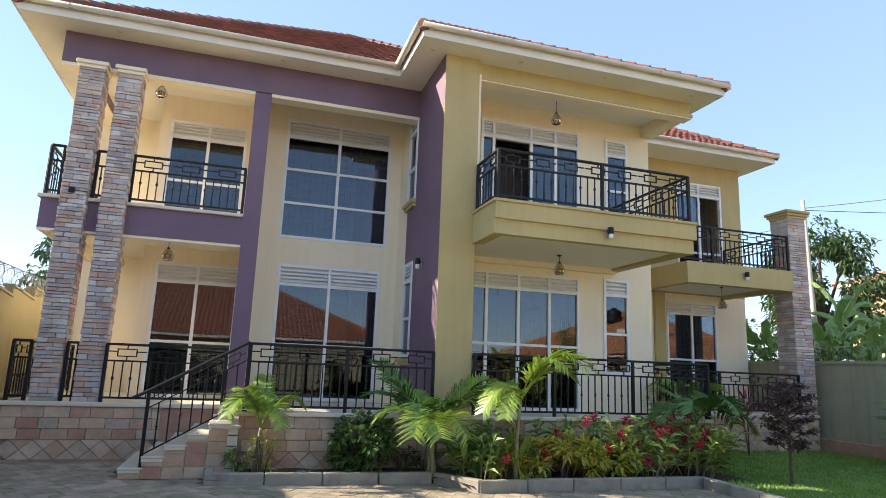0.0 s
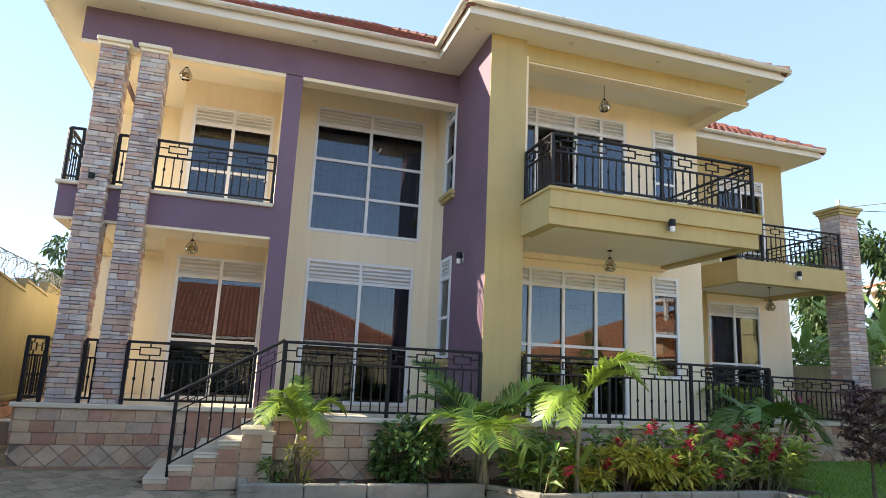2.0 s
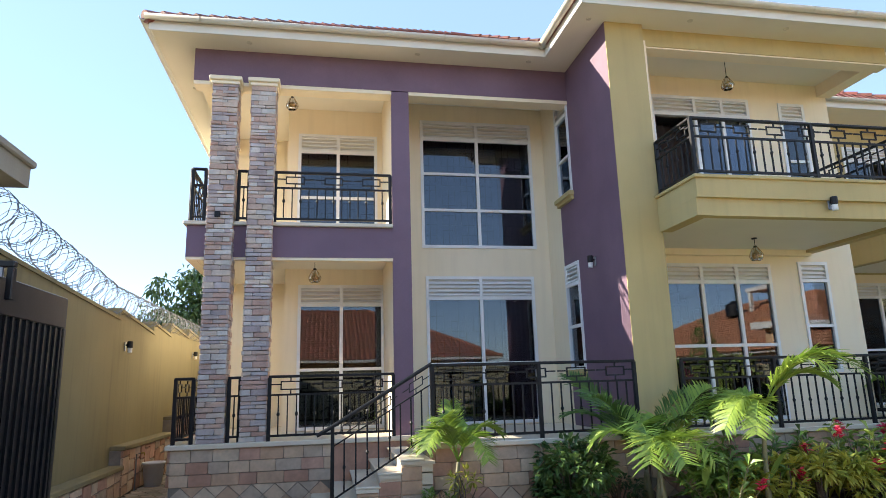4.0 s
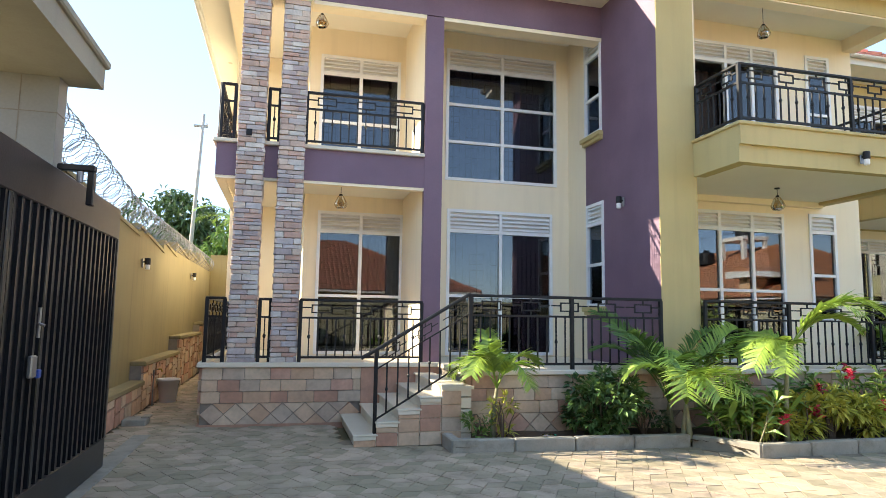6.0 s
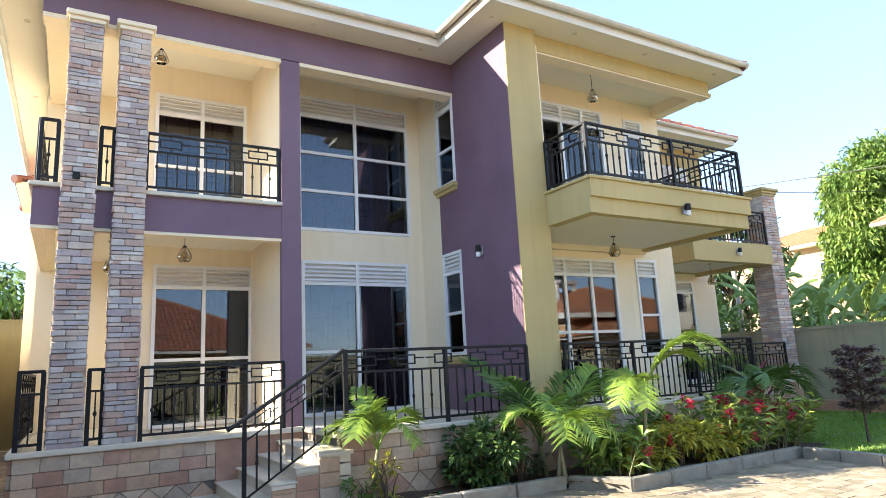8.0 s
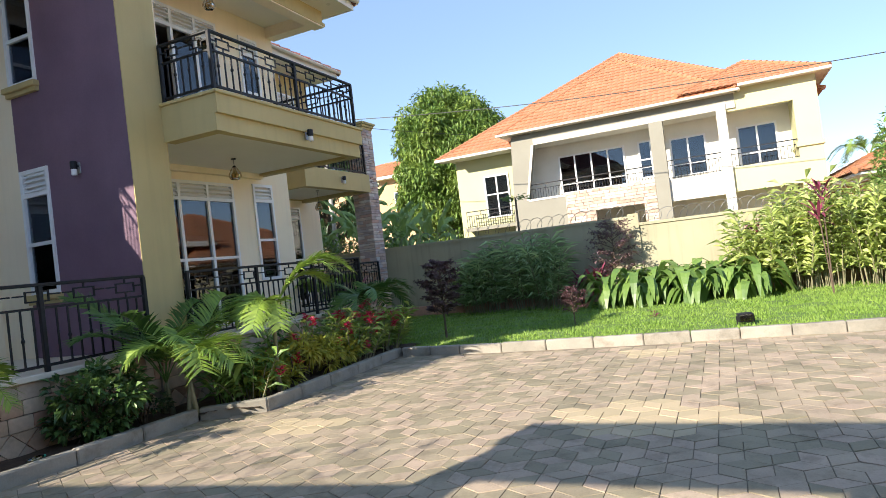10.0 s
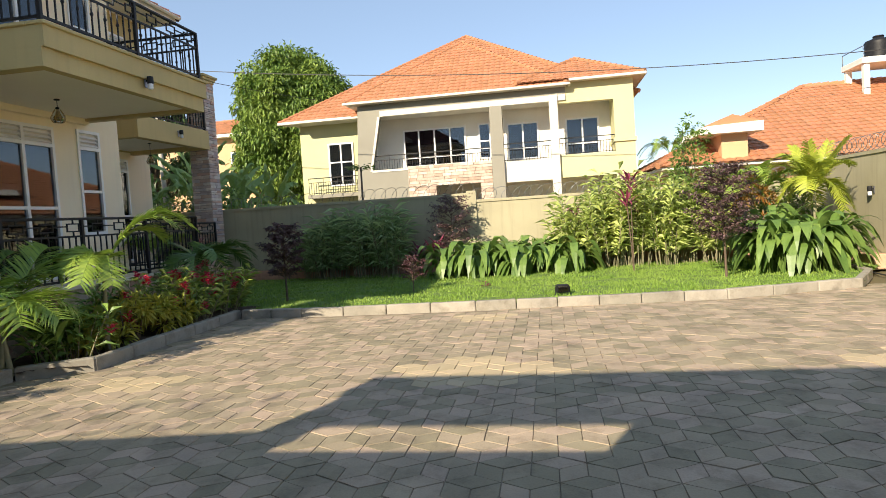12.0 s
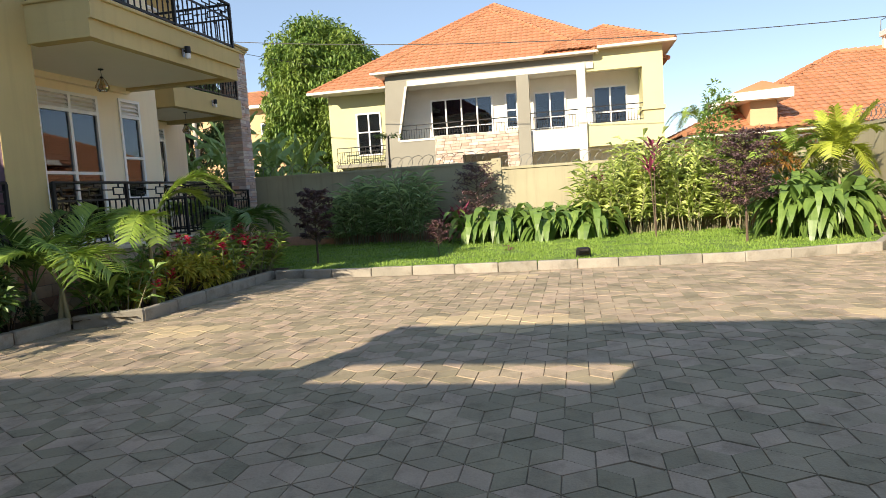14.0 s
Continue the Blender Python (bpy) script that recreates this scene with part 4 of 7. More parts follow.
def pendant(x, y, ztop, drop):
    p = thing("pendant_lamp", "pendant lamp with clear ribbed glass shade and black cap", "lamp", pose(x, y, ztop), "pendant lamps")
    part("ceiling_rose", Mesh().lathe([(0.0, 0), (0.05, 0), (0.05, -0.02), (0.0, -0.025)], 0, 0, 12), IRON, p)
    part("cord", Mesh().tube([(0, 0, 0), (0, 0, -drop)], 0.006, 5), CABLE, p)
    part("cap", Mesh().lathe([(0.0, -drop + 0.01), (0.03, -drop), (0.04, -drop - 0.05), (0.0, -drop - 0.055)], 0, 0, 10), IRON, p)
    part("shade", Mesh().lathe([(0.045, -drop - 0.04), (0.075, -drop - 0.09), (0.115, -drop - 0.17), (0.12, -drop - 0.2), (0.10, -drop - 0.25), (0.075, -drop - 0.28), (0.07, -drop - 0.27), (0.095, -drop - 0.245), (0.113, -drop - 0.2), (0.04, -drop - 0.05)], 0, 0, 14), CLEAR, p, "amber-tinted glass shade", True)
    for k in range(9):
        t = 2 * math.pi * k / 9
        part("shade_rib", Mesh().tube([(r * math.cos(t), r * math.sin(t), zz - drop) for r, zz in ((0.05, -0.04), (0.08, -0.09), (0.12, -0.17), (0.125, -0.2), (0.105, -0.25), (0.08, -0.28))], 0.005, 4), AMBER, p)
    part("bulb", Mesh().lathe([(0.0, -drop - 0.06), (0.018, -drop - 0.07), (0.03, -drop - 0.12), (0.022, -drop - 0.15), (0.0, -drop - 0.16)], 0, 0, 10), WHITE, p, "", True)


pendant(6.33, 12.9, 4.40, 0.15)
pendant(6.35, 13.1, 8.20, 0.42)
pendant(-1.75, 15.2, 4.42, 0.22)
pendant(-2.85, 16.2, 4.42, 0.30)
pendant(-2.25, 15.0, 8.16, 0.42)
pendant(12.9, 15.5, 4.50, 0.35)


def wall_lamp(m):
    w_ = thing("wall_lamp", "small cylindrical steel wall lamp with pale glass", "lamp", m, "outdoor wall lamps")
    part("back_plate", Mesh().box(-0.04, 0.04, -0.02, 0.0, -0.08, 0.10, b=0.006), STEELLAMP, w_)
    part("body", Mesh().lathe([(0, 0.11), (0.05, 0.11), (0.055, 0.09), (0.055, -0.01), (0.05, -0.02), (0.0, -0.02)], 0, -0.10, 14).box(-0.012, 0.012, -0.08, -0.01, 0.02, 0.05), IRON, w_)
    part("diffuser", Mesh().lathe([(0.045, -0.02), (0.045, -0.10), (0.04, -0.115), (0, -0.115)], 0, -0.10, 14), FRAME, w_, "frosted glass sleeve", True)


wall_lamp(pose(3.415, 13.52, 4.05, 0, 0, -90))
wall_lamp(pose(6.47, 11.19, 4.55))
wall_lamp(pose(12.8, 14.50, 4.66))
wall_lamp(pose(12.22, -3.42, 1.80, 0, 0, 180))
wall_lamp(pose(-5.49, 16.4, 2.80, 0, 0, 90))
wall_lamp(pose(-5.49, 23.1, 2.95, 0, 0, 90))


# ---- boundary walls ----
WEST = ((9.3, 16.0, 3.80, 3.36), (16.0, 18.6, 3.54, 3.28), (18.6, 20.3, 3.53, 3.35), (20.3, 22.5, 3.66, 3.46), (22.5, 25.0, 3.70, 3.50), (25.0, 28.2, 3.85, 3.6))
west = Mesh()
for y0, y1, z0, z1 in WEST:
    west.prism([(y0, 0), (y1, 0), (y1, z1 - 0.06), (y0, z0 - 0.06)], -5.7, -5.5, "x")
    west.prism([(y0 - 0.02, z0 - 0.06), (y1, z1 - 0.06), (y1, z1), (y0 - 0.02, z0)], -5.73, -5.47, "x")
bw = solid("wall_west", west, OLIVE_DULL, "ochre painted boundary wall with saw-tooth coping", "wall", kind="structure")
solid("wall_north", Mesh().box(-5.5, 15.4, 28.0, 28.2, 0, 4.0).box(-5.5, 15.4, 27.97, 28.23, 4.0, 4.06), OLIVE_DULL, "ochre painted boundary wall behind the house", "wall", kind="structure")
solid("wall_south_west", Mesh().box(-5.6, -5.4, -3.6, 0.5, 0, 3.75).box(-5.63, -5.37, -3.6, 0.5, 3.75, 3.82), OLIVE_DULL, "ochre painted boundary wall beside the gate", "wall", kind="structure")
solid("wall_east", Mesh().box(15.4, 15.6, 6.45, 28.0, 0, 2.42).box(15.4, 15.6, -3.6, 6.45, 0, 2.2).box(15.36, 15.64, 6.42, 28.0, 2.42, 2.5).box(15.36, 15.64, -3.6, 6.42, 2.2, 2.28)
      .box(15.34, 15.66, 6.3, 6.6, 0, 2.56), GREYWALL, "grey-green painted boundary wall with stepped top", "wall", kind="structure")
solid("wall_south", Mesh().box(-5.4, 15.4, -3.62, -3.42, 0, 2.66).box(-5.4, 15.4, -3.65, -3.39, 2.66, 2.74), GREYWALL, "grey-green painted boundary wall", "wall", kind="structure")
solid("wall_plinth", Mesh().box(15.22, 15.36, -3.4, 28, 0, 0.42, b=0.02).box(11.6, 15.2, -3.4, -3.1, 0, 0.35, b=0.02), SAND_I, "low stone footing of the boundary wall", "footing", kind="structure")
# stepped rubble plinth along the west wall
pl = thing("stone_plinth", "stepped rubble-stone plinth with ochre coping", "plinth", kind="structure")
for y0, y1, h in ((11.7, 16.0, 0.48), (16.0, 20.0, 0.83), (20.0, 24.2, 1.2), (24.2, 27.9, 1.5)):
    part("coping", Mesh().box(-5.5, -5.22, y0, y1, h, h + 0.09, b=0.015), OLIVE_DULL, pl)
    part("core", Mesh().box(-5.5, -5.30, y0, y1, -0.02, h), MORTAR, pl)
    st, y = Mesh(), y0
    while y < y1 - 0.05:
        w_ = min(random.uniform(0.3, 0.55), y1 - y)
        z = 0.0
        while z < h - 0.04:
            hh = min(random.uniform(0.16, 0.34), h - z)
            q = [(y + 0.012 + random.uniform(0, .03), z + 0.01), (y + w_ - 0.012, z + 0.01 + random.uniform(0, .03)), (y + w_ - 0.012 - random.uniform(0, .04), z + hh - 0.01), (y + 0.012, z + hh - 0.012 - random.uniform(0, .03))]
            part("stone", Mesh().prism(q, -5.31, -5.26 + random.uniform(-0.012, 0.012), "x"), SAND, pl)
            z += hh
        y += w_

# razor wire over the west wall
wire = thing("razor_wire", "coiled galvanised razor wire along the wall top", "wire")
pts = []
for k in range(1500):
    t = k / 12
    y = 10.4 + 17.4 * k / 1500
    zt = 3.94 - 0.11 * min(y - 10.4, 5.2)
    pts.append((-5.6 + 0.28 * math.cos(t * 2 * math.pi / 1.0), y + 0.12 * math.sin(t * 5), zt + 0.30 + 0.28 * math.sin(t * 2 * math.pi / 1.0)))
part("coil", Mesh().tube(pts, 0.0065, 3), WIRE, wire)
barbs = Mesh()
for k in range(3, 1500, 3):
    x, y, z = pts[k]
    a = random.uniform(0, 6)
    barbs.add([(x - 0.022 * math.cos(a), y - 0.022 * math.sin(a), z - 0.008), (x + 0.022 * math.cos(a), y + 0.022 * math.sin(a), z - 0.008), (x, y, z + 0.02)], [(0, 1, 2)])
part("barb_line", barbs, WIRE, wire)["kind"] = "stuff"
wire2 = thing("razor_wire", "coiled galvanised razor wire above the grey wall", "wire")
pts = [(15.5 + 0.12 * math.cos(k * 0.62), 28 - 31 * k / 900 + 0.2 * math.cos(k * 0.62 + 0.4), 2.42 + 0.22 + (0.0 if 28 - 31 * k / 900 > 6.4 else -0.2) + 0.2 * math.sin(k * 0.62)) for k in range(900)]
part("coil", Mesh().tube(pts, 0.009, 3), WIRE, wire2)
wire3 = thing("razor_wire", "coiled galvanised razor wire along the side wall top", "wire")
part("coil", Mesh().tube([(4 + 11.3 * k / 420 + 0.2 * math.cos(k * 0.62 + 0.4), -3.52 + 0.12 * math.cos(k * 0.62), 2.94 + 0.2 * math.sin(k * 0.62)) for k in range(420)], 0.009, 3), WIRE, wire3)

# sliding gate with its canopy
gate = thing("sliding_gate", "black steel sliding gate with vertical ribs", "gate")
part("sheet", Mesh().box(-4.78, -4.76, 3.75, 11.25, 0.06, 3.06), GATEBLACK, gate)
part("top_band", Mesh().box(-4.805, -4.725, 3.7, 11.30, 2.70, 3.08, b=0.01), GATEBLACK, gate, "broad glossy top band")
part("bottom_band", Mesh().box(-4.805, -4.725, 3.7, 11.30, 0.02, 0.36, b=0.01), GATEBLACK, gate)
for y in (3.73, 8.15, 9.0, 11.27):
    part("upright", Mesh().box(-4.80, -4.72, y - 0.035, y + 0.035, 0.36, 2.70, b=0.008), GATEBLACK, gate)
y = 3.9
while y < 11.22:
    part("rib", Mesh().box(-4.76, -4.732, y - 0.022, y + 0.022, 0.36, 2.70), GATEBLACK, gate)
    y += 0.155
part("lock_box", Mesh().box(-4.72, -4.68, 8.70, 8.82, 1.28, 1.46, b=0.01), STEELLAMP, gate, "grey lock box")
part("bolt", Mesh().tube([(-4.70, 8.84, 1.6), (-4.70, 8.84, 1.85)], 0.014, 8).tube([(-4.70, 8.82, 1.72), (-4.65, 8.82, 1.70)], 0.012, 6), STEELLAMP, gate)
part("padlock", Mesh().box(-4.71, -4.67, 8.84, 8.90, 1.27, 1.34, b=0.006), surf("blue_padlock", (0.02, 0.06, 0.3), (0.03, 0.08, 0.35), 4, 0.4, 0, 60), gate, "blue padlock")
br = thing("gate_bracket", "black steel guide bracket above the gate", "bracket")
part("arm", Mesh().box(-4.82, -4.50, 9.30, 9.38, 3.12, 3.18, b=0.008), GATEBLACK, br)
part("leg", Mesh().box(-4.56, -4.50, 9.30, 9.38, 2.80, 3.12, b=0.008), GATEBLACK, br)
part("roller", Mesh().tube([(-4.63, 9.34, 3.02), (-4.63, 9.34, 3.13)], 0.03, 10), STEELLAMP, br)
# plaster darkened as a whole to deepen the slab's underside; faint streaks
CANOPY = surf("brown_grey_plaster", (0.40, 0.36, 0.29), (0.33, 0.29, 0.23), 1.1, 0.85, 0.08, 60, streak=0.1)
gh = thing("gatehouse", "gate canopy slab on grey tiled pillars", "gatehouse", kind="structure")
part("pillar", Mesh().box(-5.44, -4.82, 9.2, 9.42, 0, 3.96), surf("grey_wall_tile", (0.30, 0.29, 0.27), (0.23, 0.225, 0.21), 1.5, 0.4, 0.05, 40), gh, "pillar clad in large grey tiles")
for z in (0.62, 1.22, 1.82, 2.42, 3.02, 3.62):
    part("tile_joint", Mesh().box(-5.444, -4.816, 9.196, 9.424, z - 0.004, z + 0.004), MORTAR, gh)
part("tile_joint", Mesh().box(-5.134, -5.126, 9.195, 9.3, 0, 3.95), MORTAR, gh)
# unseen pillar and block, added to end the sunlit strip on the pavers
part("pillar", Mesh().box(-5.7, -4.98, 5.12, 6.3, 0, 3.96), GREYWALL, gh)
part("unseen_shade_block", Mesh().box(-5.74, -4.99, 0.5, 5.12, 0, 3.96), GREYWALL, gh)
part("canopy", Mesh().box(-5.70, -4.52, 0.5, 9.46, 3.96, 4.17), CANOPY, gh, "broad brown-grey canopy slab with faint streaks")
part("canopy_fascia", Mesh().box(-5.74, -4.48, 0.45, 9.50, 4.17, 4.25, b=0.015), CANOPY, gh)
part("ceiling_spot", Mesh().lathe([(0, 3.956), (0.07, 3.956), (0.085, 3.94), (0.09, 3.96)], -4.9, 7.9, 12), STEELLAMP, gh)


# ---- neighbouring houses ----
def far_rail(parent, x, ya, yb, z, h=0.9):
    n = max(3, int(abs(yb - ya) / 0.14))
    part("rail", Mesh().box(x - 0.03, x + 0.03, min(ya, yb), max(ya, yb), z + h - 0.05, z + h), IRON, parent)
    part("rail", Mesh().box(x - 0.02, x + 0.02, min(ya, yb), max(ya, yb), z + h - 0.28, z + h - 0.25), IRON, parent)
    part("rail", Mesh().box(x - 0.02, x + 0.02, min(ya, yb), max(ya, yb), z + 0.06, z + 0.09), IRON, parent)
    for k in range(n + 1):
        y = ya + (yb - ya) * k / n
        part("rail_bar", Mesh().box(x - 0.012, x + 0.012, y - 0.012, y + 0.012, z, z + h - (0.0 if k % 6 == 0 else 0.25)), IRON, parent)


def far_window(parent, x, ya, yb, z0, z1, cols, rows):
    """A window in a wall that faces -x; ya > yb."""
    w = new("window")
    w.parent = parent
    fr = Mesh()
    t = 0.09
    fr.box(x - 0.08, x + 0.02, yb, yb + t, z0, z1).box(x - 0.08, x + 0.02, ya - t, ya, z0, z1).box(x - 0.08, x + 0.02, yb + t, ya - t, z1 - t, z1).box(x - 0.08, x + 0.02, yb + t, ya - t, z0, z0 + t)
    for k in range(1, cols):
        y = yb + (ya - yb) * k / cols
        fr.box(x - 0.075, x + 0.015, y - 0.04, y + 0.04, z0 + t, z1 - t)
    for z in rows:
        fr.box(x - 0.07, x + 0.01, yb + t, ya - t, z - 0.035, z + 0.035)
    part("frame", fr, FRAME, w)
    for k in range(cols):
        part("pane", Mesh().box(x - 0.03, x - 0.02, yb + (ya - yb) * k / cols + 0.04, yb + (ya - yb) * (k + 1) / cols - 0.04, z0 + 0.05, z1 - 0.05), GLASS, w)
    g = Mesh()
    z = z0 + 0.15
    while z < z1 - 0.2:
        for k in range(int((ya - yb) / 0.3)):
            y = yb + 0.1 + k * 0.3
            g.box(x + 0.05, x + 0.06, y, y + 0.22, z, z + 0.02).box(x + 0.05, x + 0.06, y, y + 0.02, z, z + 0.2)
        z += 0.3
    part("burglar_grille", g, IRON, w)
    # dark sheet behind the panes in place of an unlit room
    part("dark_backing", Mesh().box(x + 0.5, x + 0.52, yb - 0.2, ya + 0.2, z0 - 0.1, z1 + 0.1), CURTAIN, w)


OFFWHITE = surf("off_white_paint", (0.66, 0.63, 0.55), (0.60, 0.57, 0.49), 1.5, 0.7, 0.05, 60)
nb = thing("neighbour_house", "pale yellow and grey two-storey villa with orange tiled hip roof", "house")
part("wall", holed(Mesh(), 13.9, 18.0, -0.06, 7.75, 31.0, 31.2, [(14.85, 16.35, 3.95, 6.4)], "y"), PALEYELLOW, nb)
part("wall", Mesh().box(31.2, 42, 17.8, 18.0, -0.06, 7.75), PALEYELLOW, nb)
part("wall", Mesh().box(31.2, 42, -0.4, -0.2, -0.06, 8.3), PALEYELLOW, nb)
part("wall", holed(Mesh(), -0.2, 13.9, -0.06, 7.75, 31.5, 31.7, [(8.4, 12.0, 4.72, 6.85), (7.0, 7.7, 4.9, 6.9), (4.35, 6.1, 4.7, 6.75), (1.1, 2.9, 4.7, 6.75)], "y"), WHITE, nb)
part("wall", Mesh().box(41.8, 42, -0.2, 17.8, -0.06, 7.75), PALEYELLOW, nb)
# grey frame with a slanted inner edge
part("grey_frame", Mesh().prism([(14.5, -0.06), (14.0, 8.05), (12.78, 8.05), (12.78, 7.42), (13.38, 4.5), (13.38, -0.06)], 29.45, 29.75, "x"), GREYPAINT, nb, "warm grey slanted frame")
part("grey_frame", Mesh().box(29.77, 31.0, 13.75, 13.95, -0.06, 8.0), GREYPAINT, nb)
part("grey_beam", Mesh().box(29.45, 29.75, 2.9, 12.78, 7.72, 8.1), GREYPAINT, nb)
part("white_trim", Mesh().box(29.40, 29.75, 2.9, 12.78, 7.42, 7.72), OFFWHITE, nb)
part("white_trim", Mesh().prism([(12.78, 7.42), (12.92, 7.42), (13.5, 4.5), (13.38, 4.5)], 29.41, 29.6, "x"), OFFWHITE, nb)
part("white_trim", Mesh().box(29.42, 29.75, 6.8, 13.4, 4.44, 4.56), OFFWHITE, nb)
part("parapet", Mesh().box(29.45, 29.7, 11.4, 13.38, -0.06, 4.44), GREYPAINT, nb)
PALESTONE = palette("pale_stone", [(0.66, 0.50, 0.40), (0.76, 0.64, 0.52), (0.58, 0.42, 0.32), (0.80, 0.70, 0.60), (0.70, 0.52, 0.42)], island=True)
for y0, y1, z0, z1 in ((6.86, 11.4, 3.5, 4.62), (6.86, 7.5, -0.06, 3.5), (9.9, 11.4, -0.06, 3.5)):
    fac = Mesh().box(29.42, 29.7, y0, y1, z0, z1)
    z = z0
    while z < z1 - 0.03:
        hh = min(0.16, z1 - z)
        y = y0
        while y < y1 - 0.03:
            w_ = min(random.uniform(0.28, 0.7), y1 - y)
            fac.box(29.37 + random.uniform(-0.012, 0.012), 29.43, y + 0.008, y + w_ - 0.008, z + 0.008, z + hh - 0.008)
            y += w_
        z += hh
    part("stone_panel", fac, PALESTONE, nb, "pale pink stone cladding")["kind"] = "stuff"
part("column", Mesh().box(29.3, 29.85, 6.2, 6.85, -0.06, 7.42), GREYPAINT, nb)
part("column", Mesh().box(29.3, 29.7, 3.32, 3.75, -0.06, 7.72), OFFWHITE, nb)
part("corner_wall", Mesh().box(29.5, 31.5, -0.5, 0.5, -0.06, 8.30), PALEYELLOW, nb)
part("corner_band", Mesh().box(29.4, 31.5, -0.58, 0.58, 5.1, 5.3), PALEYELLOW, nb)
part("beam", Mesh().box(29.5, 29.8, 0.5, 3.32, 7.28, 8.30), PALEYELLOW, nb)
part("parapet", Mesh().box(29.5, 29.75, 0.5, 3.32, 3.45, 4.62), PALEYELLOW, nb)
part("parapet", Mesh().box(29.5, 29.75, 3.75, 6.2, 3.4, 4.5), OFFWHITE, nb)
part("upper_floor", Mesh().box(29.7, 41.8, -0.2, 14.0, 4.2, 4.5), OFFWHITE, nb)
part("upper_ceiling", Mesh().box(29.7, 41.8, -0.2, 17.8, 7.5, 7.6), OFFWHITE, nb)
part("eave_soffit", Mesh().box(29.1, 42.6, 2.85, 14.55, 8.1, 8.16), OFFWHITE, nb)
part("eave_soffit", Mesh().box(31.0, 42.6, 2.7, 18.8, 7.76, 7.82), OFFWHITE, nb)
part("eave_soffit", Mesh().box(30.2, 31.0, 14.6, 18.8, 7.56, 7.60), OFFWHITE, nb)
part("eave_soffit", Mesh().box(29.0, 42.0, -1.0, 2.7, 8.30, 8.36), OFFWHITE, nb)
far_window(nb, 31.0, 16.35, 14.85, 3.95, 6.4, 2, (5.3,))
far_window(nb, 31.5, 12.0, 8.4, 4.72, 6.85, 4, (5.25,))
far_window(nb, 31.5, 7.7, 7.0, 4.9, 6.9, 1, (5.9, 5.5))
far_window(nb, 31.5, 6.1, 4.35, 4.7, 6.75, 2, (5.35,))
far_window(nb, 31.5, 2.9, 1.1, 4.7, 6.75, 2, (5.35,))
far_rail(nb, 29.6, 13.3, 6.9, 4.5, 0.85)
far_rail(nb, 29.6, 6.2, 3.75, 4.5, 0.95)
far_rail(nb, 29.6, 3.3, 0.5, 4.6, 0.9)
far_rail(nb, 30.3, 17.4, 14.4, 3.5, 0.95)
part("juliet_slab", Mesh().box(30.2, 31.0, 14.3, 17.5, 3.3, 3.5), GREYPAINT, nb)
hip_roof(nb, 30.2, 50.2, -0.9, 18.9, 7.66, 0.655, ROOFORANGE, "fl", 0.3, 0.4)
hip_roof(nb, 29.0, 42.0, -1.05, 5.4, 8.40, 0.52, ROOFORANGE, "fl", 0.3, 0.4)
hip_roof(nb, 29.0, 42.0, 2.75, 14.65, 8.2, 0.70, ROOFORANGE, "flr", 0.3, 0.4)
part("eave_gutter", Mesh().box(28.9, 29.05, 2.7, 14.7, 8.10, 8.23, b=0.02), GUTTER, nb)
part("eave_gutter", Mesh().box(30.08, 30.22, 14.6, 18.95, 7.54, 7.70, b=0.02), OFFWHITE, nb)
part("eave_gutter", Mesh().box(29.0, 42, 2.62, 2.75, 8.10, 8.23, b=0.02), GUTTER, nb)
part("eave_gutter", Mesh().box(28.92, 29.06, -1.1, 2.7, 8.28, 8.42, b=0.02).box(29.0, 42, -1.12, -1.0, 8.28, 8.42, b=0.02), OFFWHITE, nb)

# bungalow behind the south wall
sb = thing("bungalow", "low house with broad orange tiled hip roof and white eaves", "house")
part("wall", Mesh().box(21.0, 35, -23, -1.0, -0.06, 3.0), PEACH, sb)
part("eave", Mesh().box(20.1, 35.9, -23.9, 0.0, 3.0, 3.1), WHITE, sb)
hip_roof(sb, 20.0, 36.0, -24.0, 0.1, 3.12, 0.46, ROOFORANGE, "flrb", 0.3, 0.4)
part("dormer_wall", Mesh().box(20.3, 22.5, -3.1, -2.2, 3.0, 4.15), PEACH, sb)
part("dormer_eave", Mesh().prism([(-3.5, 4.15), (-1.3, 4.15), (-1.45, 4.42), (-3.5, 4.5)], 19.8, 23.0, "x"), WHITE, sb, "white boxed eave")
part("dormer_roof", Mesh().prism([(-3.5, 4.5), (-1.45, 4.42), (-2.5, 4.8)], 19.9, 24.0, "x"), ROOFORANGE, sb)
tw = thing("tank_stand", "white concrete frame stand on the tiled roof", "tank stand")
for x, y, z in ((26.2, -9.75, 5.9), (27.8, -9.75, 6.6), (26.2, -11.75, 5.9), (27.8, -11.75, 6.6)):
    part("leg", Mesh().box(x - 0.12, x + 0.12, y - 0.12, y + 0.12, z, 7.26, b=0.015), WHITE, tw)
part("deck", Mesh().box(26.0, 28.0, -11.95, -9.55, 7.26, 7.52, b=0.015), WHITE, tw)
for y0, y1 in ((-9.6, -9.6), (-11.9, -11.9)):
    part("guard_rail", Mesh().tube([(26.05, y0, 7.52), (26.05, y0, 8.0), (27.95, y1, 8.0), (27.95, y1, 7.52)], 0.02, 5), WIRE, tw)


